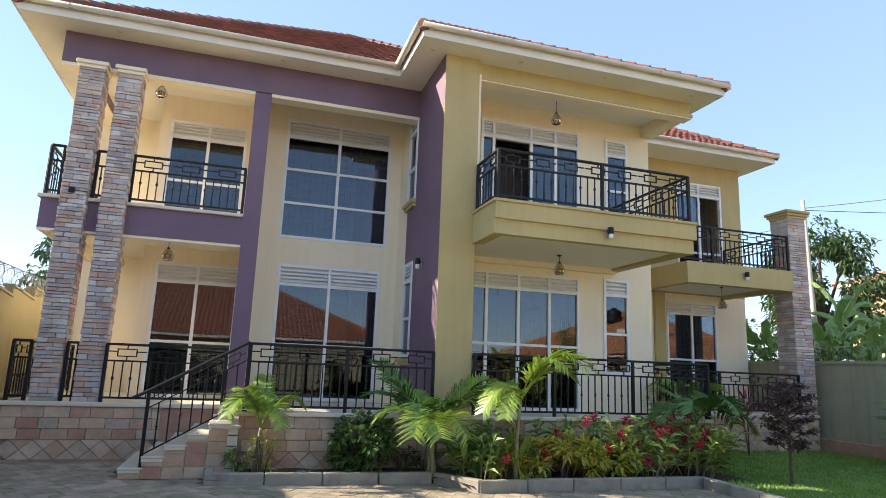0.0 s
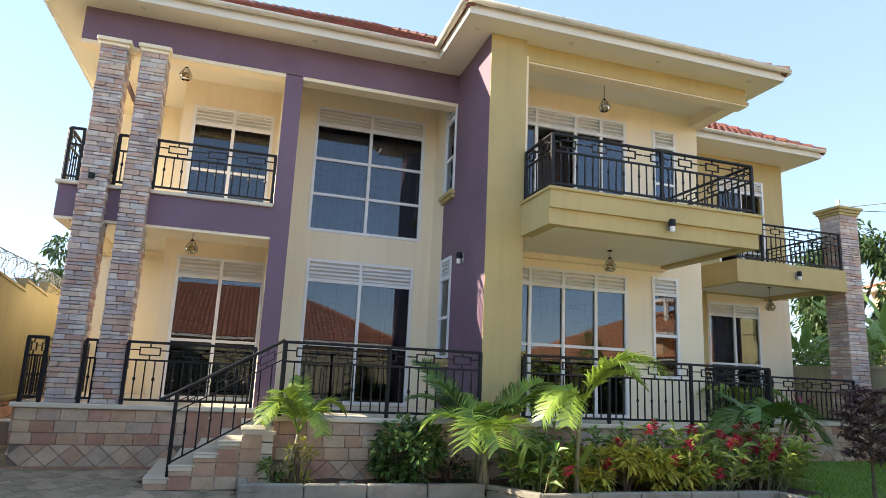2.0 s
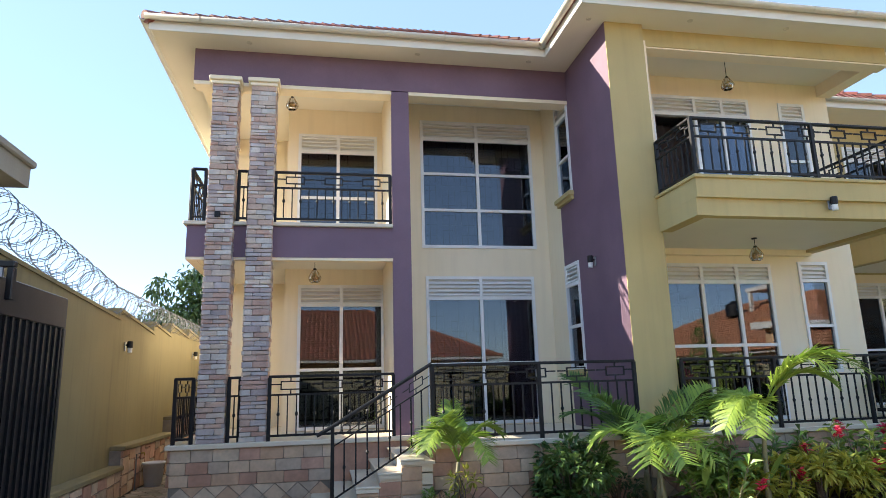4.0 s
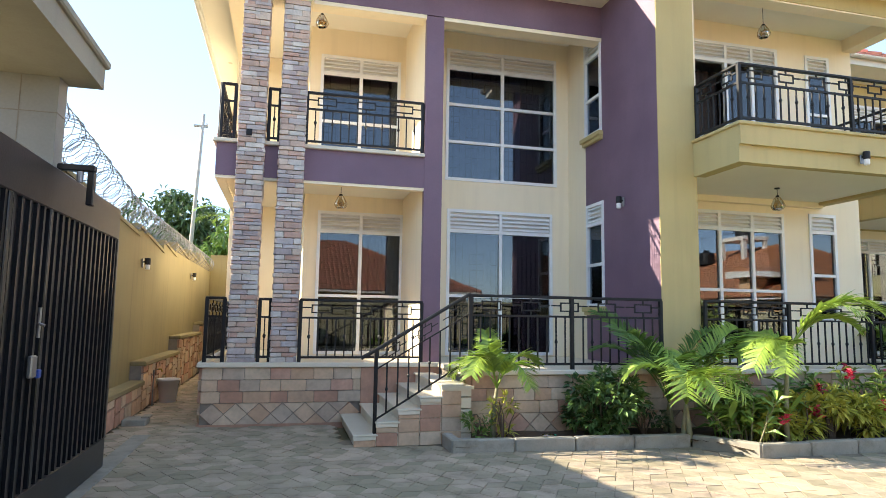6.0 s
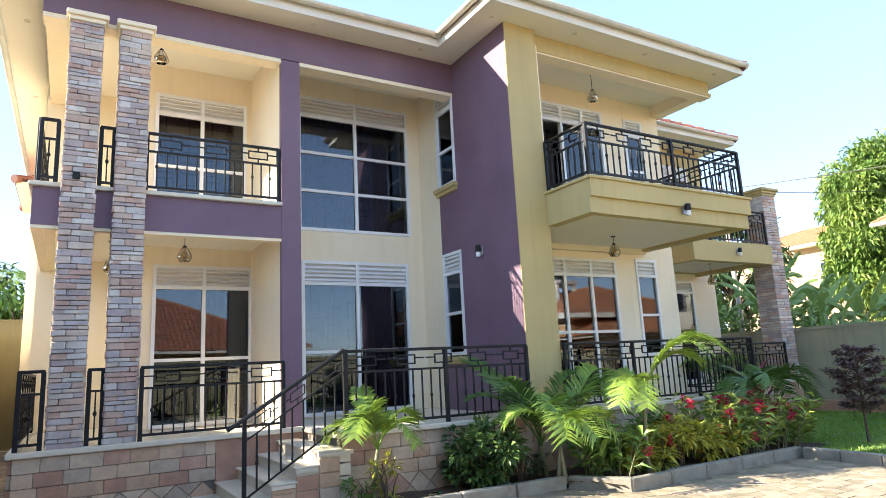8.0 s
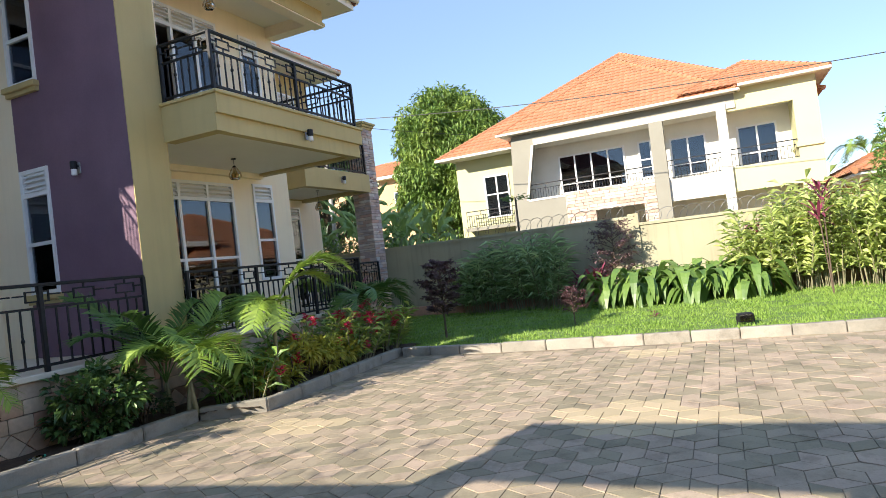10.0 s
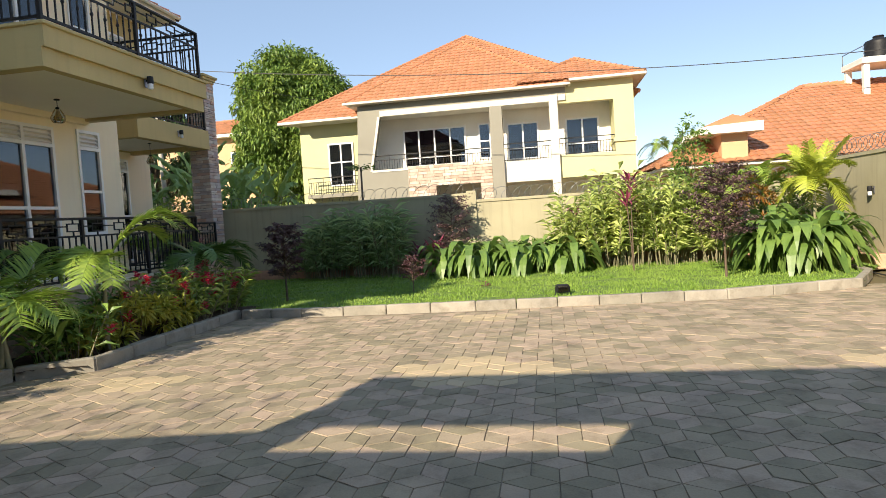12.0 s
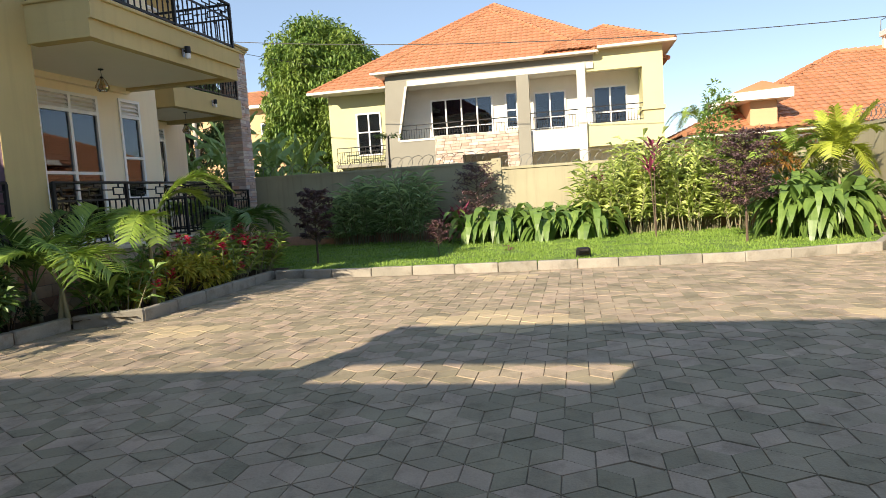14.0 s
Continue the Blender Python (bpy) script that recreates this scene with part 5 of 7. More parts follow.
def water_tank(x, y, z):
    ring_ = [(0, 0), (0.53, 0)] + [(0.56 - 0.03 * (k % 2), 0.06 + 0.085 * k) for k in range(9)] + [(0.5, 0.84), (0.22, 0.94), (0.2, 1.0), (0, 1.0)]
    t_ = thing("water_tank", "ribbed black plastic water tank", "water tank", pose(x, y, z), "black water tanks")
    part("shell", Mesh().lathe(ring_, 0, 0, 20), IRON, t_, "", True)
    part("lid", Mesh().lathe([(0, 1.06), (0.2, 1.05), (0.22, 1.0), (0, 0.99)], 0, 0, 14), IRON, t_, "", True)


water_tank(27.0, -10.66, 7.52)
water_tank(25.6, -12.75, 5.75)
# houses opposite, seen in the window glass
oh = thing("opposite_house", "house across the way with dark orange tiled roof", "house")
part("wall", Mesh().box(-16, 9.0, -26, -11.5, -0.06, 3.4), PEACH, oh)
part("eave", Mesh().box(-16.8, 9.8, -26.8, -10.7, 3.4, 3.55), WHITE, oh)
hip_roof(oh, -16.8, 9.8, -26.8, -10.7, 3.55, 0.5, surf("brown_orange_tile", (0.36, 0.15, 0.085), (0.28, 0.11, 0.065), 1.2, 0.7, 0.2, 30, island=0.25), "flrb", 0.3, 0.4)
# peach house far beyond the trees
ph = thing("peach_house", "distant peach rendered house with orange roof", "house")
part("wall", Mesh().box(45, 55, 26.5, 38, -0.06, 9.4), PEACH, ph)
part("eave", Mesh().box(44.2, 55.8, 25.8, 38.8, 9.4, 9.65), WHITE, ph)
hip_roof(ph, 44.2, 55.8, 25.8, 38.8, 9.65, 0.35, ROOFORANGE, "flr", 0.35, 0.45)
far_window(ph, 44.98, 29.6, 28.3, 6.6, 8.2, 2, ())
far_window(ph, 44.98, 34, 32.4, 6.6, 8.2, 2, ())
# rear wing seen past the west side
rw = thing("rear_wing", "cream rear wing with small red roof", "house")
part("wall", Mesh().box(-4.55, -3.9, 24.0, 26.5, 0, 7.3), CREAM, rw)
part("eave", Mesh().box(-4.9, -3.9, 23.6, 26.8, 7.3, 7.45), WHITE, rw)
hip_roof(rw, -4.95, -3.0, 23.5, 26.9, 7.45, 0.4, ROOFRED, "fl")

# ---- kerbs, beds and lawn ----
def kerb_line(pts, group):
    n = 0
    for a, b in zip(pts, pts[1:]):
        a, b = Vector((*a, 0)), Vector((*b, 0))
        L_ = (b - a).length
        k = max(1, round(L_ / 0.82))
        ang = math.degrees(math.atan2(b.y - a.y, b.x - a.x))
        for i in range(k):
            p = a.lerp(b, i / k)
            l = L_ / k
            ob = solid("kerb_stone", Mesh().box(0.006, l - 0.006, 0.0, 0.14, -0.05, 0.175 + random.uniform(-0.006, 0.006), b=0.016), KERB, "weathered grey concrete kerb stone", "kerb", group)
            ob.matrix_basis = Matrix.Translation(p) @ pose(0, 0, 0, 0, random.uniform(-0.4, 0.4), ang + random.uniform(-0.6, 0.6))
            n += 1


kerb_line([(-0.45, 12.0), (-0.45, 11.42), (3.12, 11.22), (3.64, 10.42), (5.3, 10.44), (8.0, 10.50)], "bed kerb stones")
kerb_line([(7.80, 10.4), (7.76, 9.1), (7.74, 5.6), (8.04, 1.0), (8.85, -1.6), (10.4, -2.5), (11.7, -2.62)], "lawn kerb stones")


def bumpy(poly_fn, x0, x1, y0, y1, step, z, amp):
    mb = Mesh()
    nx, ny = int((x1 - x0) / step), int((y1 - y0) / step)
    vs, fs, ok = [], [], {}
    for j in range(ny + 1):
        for i in range(nx + 1):
            x, y = x0 + i * step, y0 + j * step
            vs.append((x, y, z + amp * noise.noise((x * 1.7, y * 1.7, 0))))
    for j in range(ny):
        for i in range(nx):
            if poly_fn(x0 + (i + .5) * step, y0 + (j + .5) * step):
                k = j * (nx + 1) + i
                fs.append((k, k + 1, k + nx + 2, k + nx + 1))
    mb.add(vs, fs)
    return mb


def in_bed(x, y):
    return (x < 3.1 and y > 11.45 and x > -0.4) or (x >= 3.1 and y > max(10.5, 11.2 - (x - 3.1) * 1.6) and x < 9.6)


def kerb_x(y):
    pts = [(10.4, 7.85), (5.6, 7.82), (1.0, 8.12), (-1.6, 8.95), (-2.5, 10.4), (-3.4, 11.9)]
    for (ya, xa), (yb, xb) in zip(pts, pts[1:]):
        if y >= yb:
            return xa + (xb - xa) * (ya - min(y, ya)) / (ya - yb)
    return 12


def in_lawn(x, y):
    return x > kerb_x(y) + 0.05 and x < 15.3 and y < 14.6 and y > -3.2 and not (x < 9.6 and y > 11.7) and not (x < 8.9 and y > 10.45)


solid("garden_bed", bumpy(in_bed, -0.5, 9.6, 10.4, 12.5, 0.1, 0.09, 0.06), SOIL, "dark moist soil of the planting bed", "soil", kind="structure", smooth=True)
solid("lawn", bumpy(in_lawn, 7.7, 15.4, -3.4, 14.6, 0.15, 0.10, 0.04), LAWNSOIL, "green lawn ground", "lawn", kind="structure", smooth=True)
rng = np.random.default_rng(5)


def np_mesh(name, V, F, mat):
    me = bpy.data.meshes.new(name)
    me.from_pydata(V.reshape(-1, 3).tolist(), [], F.tolist())
    me.materials.append(mat)
    me.update()
    return me


def blades(px, py, pz, h, w):
    n = len(px)
    a = rng.uniform(0, 2 * np.pi, n)
    lean = rng.normal(0, 0.35, (n, 2)) * h[:, None]
    V = np.zeros((n, 3, 3))
    V[:, 0] = np.stack([px - w * np.cos(a), py - w * np.sin(a), pz], 1)
    V[:, 1] = np.stack([px + w * np.cos(a), py + w * np.sin(a), pz], 1)
    V[:, 2] = np.stack([px + lean[:, 0], py + lean[:, 1], pz + h], 1)
    return V, np.arange(3 * n).reshape(n, 3)


gx, gy = rng.uniform(7.8, 15.3, 90000), rng.uniform(-3.3, 14.5, 90000)
keep = np.array([in_lawn(x, y) for x, y in zip(gx, gy)])
gx, gy = gx[keep], gy[keep]
V, F = blades(gx, gy, np.full(len(gx), 0.09), rng.uniform(0.025, 0.075, len(gx)), rng.uniform(0.007, 0.016, len(gx)))
tagged(new("grass", np_mesh("grass", V, F, L["grass"])), "short bright green grass blades on the lawn", "grass", kind="stuff")


# ---- plants ----
def leaf_cloud(mb_mat, P, D, length, width, fold=0.25, droop=0.15, name="leaf"):
    """Folded pointed leaves at P, pointing along D; arrays (n, 3)."""
    n = len(P)
    D = D / np.linalg.norm(D, axis=1)[:, None]
    ref = np.tile([0, 0, 1.0], (n, 1)) + rng.normal(0, 0.25, (n, 3))
    S = np.cross(D, ref)
    S /= np.linalg.norm(S, axis=1)[:, None] + 1e-9
    N = np.cross(S, D)
    ln, wd = length[:, None], width[:, None]
    down = np.array([0, 0, -1.0])
    V = np.zeros((n, 6, 3))
    V[:, 0] = P
    V[:, 1] = P + D * ln * 0.45 + S * wd * 0.5 + N * wd * fold
    V[:, 2] = P + D * ln * 0.45 - S * wd * 0.5 + N * wd * fold
    V[:, 3] = P + D * ln * 0.5 + down * ln * droop * 0.2
    V[:, 4] = P + D * ln + down * ln * droop
    V[:, 5] = P + D * ln * 0.98 + down * ln * droop
    base = np.arange(n)[:, None] * 6
    F = np.concatenate([base + np.array(f) for f in ([0, 1, 3], [0, 3, 2], [1, 4, 3], [3, 4, 2])])
    return V[:, :6], F


def leaves_part(name, P, D, length, width, mat, parent, label="", **kw):
    V, F = leaf_cloud(None, np.asarray(P, float), np.asarray(D, float), np.asarray(length, float), np.asarray(width, float), **kw)
    ob = new(name, np_mesh(name, V, F, mat))
    ob.parent = parent
    tagged(ob, label, kind="stuff")
    return ob


def bush(name, label, x, y, z, r, h, n, mat, ll=0.09, lw=0.045, stems=7, kind_of="shrub", gap=0.0, stem_mat=None, shape=1.0):
    b_ = thing(name, label, kind_of, pose(x, y, z))
    tips = []
    for k in range(stems):
        a = rng.uniform(0, 6.28)
        rr = r * rng.uniform(0.2, 0.75)
        top = Vector((rr * math.cos(a), rr * math.sin(a), h * rng.uniform(0.6, 0.95)))
        mid = top * 0.5 + Vector((rng.normal(0, 0.05), rng.normal(0, 0.05), 0.05))
        part("stem", Mesh().tube([(0.03 * math.cos(a), 0.03 * math.sin(a), -0.02), mid, top], [0.016, 0.011, 0.005], 5), stem_mat or BARK, b_)
        tips.append(top)
    # clumps of leaves round random centres inside an uneven dome
    cl = max(8, n // 28)
    u = rng.normal(0, 1, (cl, 3))
    u /= np.linalg.norm(u, axis=1)[:, None]
    rad = rng.uniform(0.35, 1.0, cl) ** 0.6
    C = np.stack([u[:, 0] * r * rad, u[:, 1] * r * rad, h * 0.55 + u[:, 2] * h * 0.45 * rad * shape], 1)
    C[:, 2] = np.maximum(C[:, 2], 0.08)
    idx = rng.integers(0, cl, n)
    off = rng.normal(0, 1, (n, 3))
    off /= np.linalg.norm(off, axis=1)[:, None]
    P = C[idx] + off * (r * 0.16)
    P[:, 2] = np.maximum(P[:, 2], 0.03)
    D = off + np.stack([P[:, 0] / r, P[:, 1] / r, np.full(n, 0.15)], 1) * 0.8
    leaves_part("foliage", P, D, rng.uniform(0.7, 1.3, n) * ll, rng.uniform(0.7, 1.3, n) * lw, mat, b_)
    return b_


def frond_mesh(length, droop, n=48, leaflet=0.32, width=0.033, rise=0.8, vee=0.55):
    """A feather frond along +x that rises and then hangs: a rachis with long arching leaflets in two ranks."""
    pts = []
    for k in range(15):
        t = k / 14
        pts.append(Vector((length * 0.9 * (t ** 1.15), 0, length * (rise * t - droop * t ** 2.6))))
    mb = Mesh().tube(pts, [0.012 * (1 - 0.85 * k / 14) + 0.002 for k in range(15)], 4)
    for k in range(n):
        t = 0.2 + 0.8 * (k + 0.5) / n
        f = t * 14
        i = min(13, int(f))
        p = pts[i].lerp(pts[i + 1], f - i)
        d = (pts[i + 1] - pts[i]).normalized()
        ll = leaflet * (math.sin(math.pi * (0.2 + 0.68 * t)) ** 0.7) * random.uniform(0.85, 1.15)
        for s_ in (-1, 1):
            side = Vector((0, s_, 0))
            dr = (side * random.uniform(0.7, 0.95) + d * random.uniform(0.55, 0.85) + Vector((0, 0, vee * random.uniform(0.35, 0.7)))).normalized()
            sag = ll * random.uniform(0.16, 0.4)
            w_ = (d + Vector((0, 0, 0.35 * s_))).normalized() * width
            q = [p + dr * ll * u - Vector((0, 0, sag * u * u)) for u in (0, 0.3, 0.65, 1.0)]
            mb.add([q[0] - w_ * 0.3, q[0] + w_ * 0.3, q[1] + w_ * 0.55, q[1] - w_ * 0.55, q[2] + w_ * 0.42, q[2] - w_ * 0.42, q[3]], [(0, 1, 2, 3), (3, 2, 4, 5), (5, 4, 6)])
    return mb


def palm(label, x, y, z, trunk, fronds, mat, lean=(0, 0), group="", r=0.035, stems=1):
    """fronds: (turn in degrees, length, droop, rise)."""
    p = thing("palm", label, "palm", pose(x, y, z), group)
    top = Vector((lean[0], lean[1], trunk))
    for k in range(stems):
        o = Vector((0.06 * math.cos(k * 2.4), 0.06 * math.sin(k * 2.4), 0)) if stems > 1 else Vector((0, 0, 0))
        tr = Mesh().tube([o + Vector((0, 0, -0.03))] + [o * (1 - t) + Vector((top.x * t * t, top.y * t * t, trunk * t)) for t in (0.25, 0.5, 0.75, 1.0)], [r * 1.4, r * 1.1, r, r * 0.9, r * 0.75], 8)
        part("trunk", tr, PALMSTEM, p, "ringed pale stem", True)
    for turn, ln, dr, rise in fronds:
        fm = frond_mesh(ln, dr, rise=rise, leaflet=min(0.5, 0.44 * ln))
        ob = part("frond", fm, mat, p)
        ob.matrix_basis = Matrix.Translation(top) @ pose(0, 0, 0, random.uniform(-12, 12), 0, turn)
    return p


def strap_leaf(mb, base, turn, length, width, rise, droop, segs=7, cup=0.12):
    """A broad arching leaf on a short stalk."""
    c, s_ = math.cos(turn), math.sin(turn)
    rows = []
    for k in range(segs + 1):
        t = k / segs
        rad, zz = length * (t * 0.85), length * (rise * t - droop * t * t)
        w_ = width * 0.5 * (math.sin(math.pi * min(1, 0.06 + t * 0.94)) ** 0.8 if t > 0.22 else 0.10)
        ctr = Vector((base[0] + c * rad, base[1] + s_ * rad, base[2] + zz))
        sd = Vector((-s_, c, 0))
        rows.append((ctr + sd * w_ + Vector((0, 0, cup * w_)), ctr, ctr - sd * w_ + Vector((0, 0, cup * w_))))
    vs = [p for r_ in rows for p in r_]
    fs = []
    for k in range(segs):
        fs += [(k * 3, k * 3 + 1, k * 3 + 4, k * 3 + 3), (k * 3 + 1, k * 3 + 2, k * 3 + 5, k * 3 + 4)]
    mb.add(vs, fs)


def clump(name, label, x, y, z, n, length, width, mat, spread=0.3, rise=(0.7, 1.2), droop=(0.5, 0.9), stalk=0.0, kind_of="plant", group=""):
    c_ = thing(name, label, kind_of, pose(x, y, z), group)
    for k in range(n):
        mb = Mesh()
        a = 2.399 * k + random.uniform(-0.4, 0.4)
        rr = spread * math.sqrt(random.random())
        b0 = (rr * math.cos(a), rr * math.sin(a), 0.0)
        ln = length * random.uniform(0.65, 1.1)
        st = stalk * random.uniform(0.3, 1.0)
        if st > 0.03:
            mb.tube([b0, (b0[0] * 1.15, b0[1] * 1.15, st)], 0.008, 4)
        strap_leaf(mb, (b0[0] * 1.15, b0[1] * 1.15, st), a + random.uniform(-0.5, 0.5), ln, width * random.uniform(0.75, 1.15), random.uniform(*rise), random.uniform(*droop))
        part("leaf", mb, mat, c_)
    return c_


def cane(name, label, x, y, z, n, h, mat, ll=0.32, lw=0.05, spread=0.5, group="", per=16, kind_of="plant"):
    """Upright canes with lance leaves in two ranks."""
    c_ = thing(name, label, kind_of, pose(x, y, z), group)
    for k in range(n):
        a, rr = random.uniform(0, 6.28), spread * math.sqrt(random.random())
        b0 = Vector((rr * math.cos(a), rr * math.sin(a), 0))
        hh = h * random.uniform(0.6, 1.05)
        top = b0 * 2.1 + Vector((random.uniform(-.12, .12), random.uniform(-.12, .12), hh))
        cn = part("cane", Mesh().tube([b0, b0.lerp(top, 0.5) + Vector((0, 0, 0.05)), top], [0.012, 0.009, 0.004], 5), PALMSTEM, c_)
        t = np.linspace(0.22, 1.0, per)
        P = np.array([list(b0.lerp(top, q)) for q in t])
        az = np.where(np.arange(per) % 2, 0, np.pi) + a + rng.normal(0, 0.5, per)
        D = np.stack([np.cos(az), np.sin(az), rng.uniform(0.2, 1.0, per)], 1)
        leaves_part("leaf_spray", P, D, ll * rng.uniform(0.7, 1.2, per), lw * rng.uniform(0.8, 1.2, per), mat, cn, droop=0.3)
    return c_


def cordyline(label, x, y, z, h, n, mat, length=0.4, heads=1):
    c_ = thing("cordyline", label, "plant", pose(x, y, z))
    for hd in range(heads):
        hh = h * (1 - 0.22 * hd)
        ox, oy = (0.12 * hd * math.cos(hd * 2), 0.12 * hd * math.sin(hd * 2))
        part("stem", Mesh().tube([(0, 0, -0.02), (ox, oy, hh)], [0.018, 0.012], 6), BARK, c_)
        for k in range(n):
            mb = Mesh()
            strap_leaf(mb, (ox, oy, hh - 0.28 * k / n), 2.399 * k, length * random.uniform(0.75, 1.1), 0.065, random.uniform(0.6, 1.6), random.uniform(0.4, 0.9), 5)
            part("leaf", mb, mat, c_)
    return c_


def small_tree(label, x, y, z, h, crown_r, n, mat, ll=0.06, lw=0.035, trunk_r=0.02, layers=5, name="ornamental_tree"):
    """A thin multi-stem tree whose leaves lie in tiers."""
    t_ = thing(name, label, "tree", pose(x, y, z))
    trunk = part("trunk", Mesh().tube([(0, 0, -0.03), (0.02, 0.01, h * 0.4), (0, 0, h * 0.97)], [trunk_r, trunk_r * 0.75, trunk_r * 0.2], 6), BARK, t_)
    ends = []
    for k in range(layers * 5):
        f = 0.32 + 0.66 * (k + 0.5) / (layers * 5)
        a = k * 2.399
        rr = crown_r * (0.35 + 0.75 * math.sin(math.pi * min(1, 0.15 + 0.8 * (f - 0.3) / 0.7))) * random.uniform(0.7, 1.1)
        e = Vector((rr * math.cos(a), rr * math.sin(a), h * f + rr * 0.25))
        part("limb", Mesh().tube([(0, 0, h * f - 0.08), e * 0.55 + Vector((0, 0, h * f * 0.45)), e], [trunk_r * 0.5, trunk_r * 0.35, 0.003], 4), BARK, trunk)
        ends.append((Vector((0, 0, h * f)), e))
    m_ = len(ends)
    idx = rng.integers(0, m_, n)
    tt = rng.uniform(0.35, 1.08, n)
    A_ = np.array([list(e[0]) for e in ends])[idx]
    B_ = np.array([list(e[1]) for e in ends])[idx]
    P = A_ + (B_ - A_) * tt[:, None] + rng.normal(0, crown_r * 0.10, (n, 3)) * np.array([1, 1, 0.5])
    D = rng.normal(0, 1, (n, 3)) * np.array([1, 1, 0.35]) + np.array([0, 0, 0.1])
    leaves_part("crown", P, D, ll * rng.uniform(0.7, 1.3, n), lw * rng.uniform(0.7, 1.3, n), mat, t_)
    return t_


def big_tree(label, x, y, z, h, r, n, mat, ll=0.35, lw=0.12, seed_dirs=70, base=0.3, crown_h=None):
    t_ = thing("tree", label, "tree", pose(x, y, z))
    trunk = part("trunk", Mesh().tube([(0, 0, -0.5), (0.1, 0, h * 0.25), (0, 0.1, h * 0.6), (0, 0, h * 0.85)], [r * 0.1, r * 0.085, r * 0.05, r * 0.015], 9), BARK, t_, "", True)
    C = []
    for k in range(seed_dirs):
        u = Vector(rng.normal(0, 1, 3)).normalized()
        q = random.uniform(0.45, 1.0) ** 0.5
        c = Vector((u.x * r * q * random.uniform(0.8, 1.1), u.y * r * q, h * (base + (1 - base) * 0.5) + u.z * h * (1 - base) * 0.5 * q))
        C.append(c)
        if k % 3 == 0:
            part("limb", Mesh().tube([(0, 0, c.z * 0.6), c * 0.6 + Vector((0, 0, c.z * 0.3)), c], [r * 0.035, r * 0.02, 0.01], 5), BARK, trunk)
    C = np.array([list(c) for c in C])
    R = rng.uniform(0.16, 0.30, len(C)) * r
    idx = rng.integers(0, len(C), n)
    u = rng.normal(0, 1, (n, 3))
    u /= np.linalg.norm(u, axis=1)[:, None]
    P = C[idx] + u * (R[idx] * rng.uniform(0.55, 1.08, n))[:, None]
    D = 0.55 * u + 0.75 * rng.normal(0, 1, (n, 3)) + np.array([0, 0, -0.7])
    leaves_part("crown", P, D, ll * rng.uniform(0.7, 1.3, n), lw * rng.uniform(0.7, 1.3, n), mat, t_)
    return t_


def banana(label, x, y, z, h, n, length, group="banana plants"):
    b_ = thing("banana_plant", label, "banana plant", pose(x, y, z), group)
    part("stem", Mesh().tube([(0, 0, -0.1), (0.03, 0, h * 0.6), (0.05, 0.03, h)], [0.14, 0.11, 0.06], 9), PALMSTEM, b_, "", True)
    for k in range(n):
        a = 2.399 * k + random.uniform(-0.3, 0.3)
        mb = Mesh()
        strap_leaf(mb, (0.05, 0.03, h - 0.15), a, length * random.uniform(0.75, 1.1), length * 0.19, random.uniform(1.2, 2.3), random.uniform(0.7, 1.6), 14, -0.6)
        # torn margins
        mb.v = [(x_, y_, z_) if i % 3 == 1 else (x_ + random.uniform(-.05, .05), y_ + random.uniform(-.05, .05), z_ - random.uniform(0, 0.16)) for i, (x_, y_, z_) in enumerate(mb.v)]
        part("leaf", mb, L["banana"], b_)


def ring(n, length, droop, rise, start=0):
    return [(start + 360 * k / n + random.uniform(-14, 14), length * random.uniform(0.85, 1.1), droop * random.uniform(0.85, 1.15), rise * random.uniform(0.85, 1.15)) for k in range(n)]


# planting bed
palm("young palm with bright green feathery fronds beside the stair", 0.30, 11.92, 0.1, 0.70, ring(5, 0.85, 1.15, 1.4) + [(80, 0.7, 0.4, 1.6), (250, 0.8, 0.7, 1.5)], L["palm"], (0.05, -0.02))
bush("croton", "small yellow-green croton under the palm", 0.42, 11.75, 0.1, 0.26, 0.62, 170, L["yellow"], 0.12, 0.035)
bush("shrub", "low leafy shrub beside the stair", 0.02, 11.8, 0.1, 0.24, 0.4, 120, L["mid"], 0.10, 0.045)
bush("shrub", "rounded dark glossy evergreen shrub", 2.02, 11.82, 0.1, 0.62, 0.95, 1300, L["gloss"], 0.125, 0.085, 12)
bush("shrub", "low trailing dark shrub by the plinth", 2.75, 11.9, 0.1, 0.34, 0.5, 300, L["dark"], 0.08, 0.04)
palm("multi-stemmed palm with wide dark fronds", 3.22, 11.9, 0.1, 0.45, ring(5, 1.15, 0.7, 1.5, 20) + [(120, 1.2, 0.5, 1.7), (200, 1.1, 0.6, 1.6)], L["palmd"], (0, 0), stems=4)
palm("arching palm with lit yellow-green fronds", 3.12, 11.32, 0.1, 0.5, [(60, 0.95, 0.8, 1.5), (110, 0.95, 0.7, 1.6), (-15, 1.45, 0.75, 1.35), (20, 1.15, 0.6, 1.6), (165, 1.05, 0.9, 1.3), (235, 1.1, 1.05, 1.25), (290, 1.05, 1.05, 1.25), (262, 1.15, 0.9, 1.1)], L["palm"], (0, 0), stems=4)
palm("slender palm with one long arching yellow-green frond", 4.42, 10.82, 0.1, 1.26, [(-58, 1.4, 0.9, 1.3), (-66, 1.2, 0.85, 1.35), (-40, 1.0, 0.9, 1.3), (165, 0.8, 1.05, 1.0), (195, 0.85, 1.15, 0.95), (225, 0.75, 1.2, 0.9), (100, 0.6, 0.8, 1.2)], L["palm"], (0.08, 0))
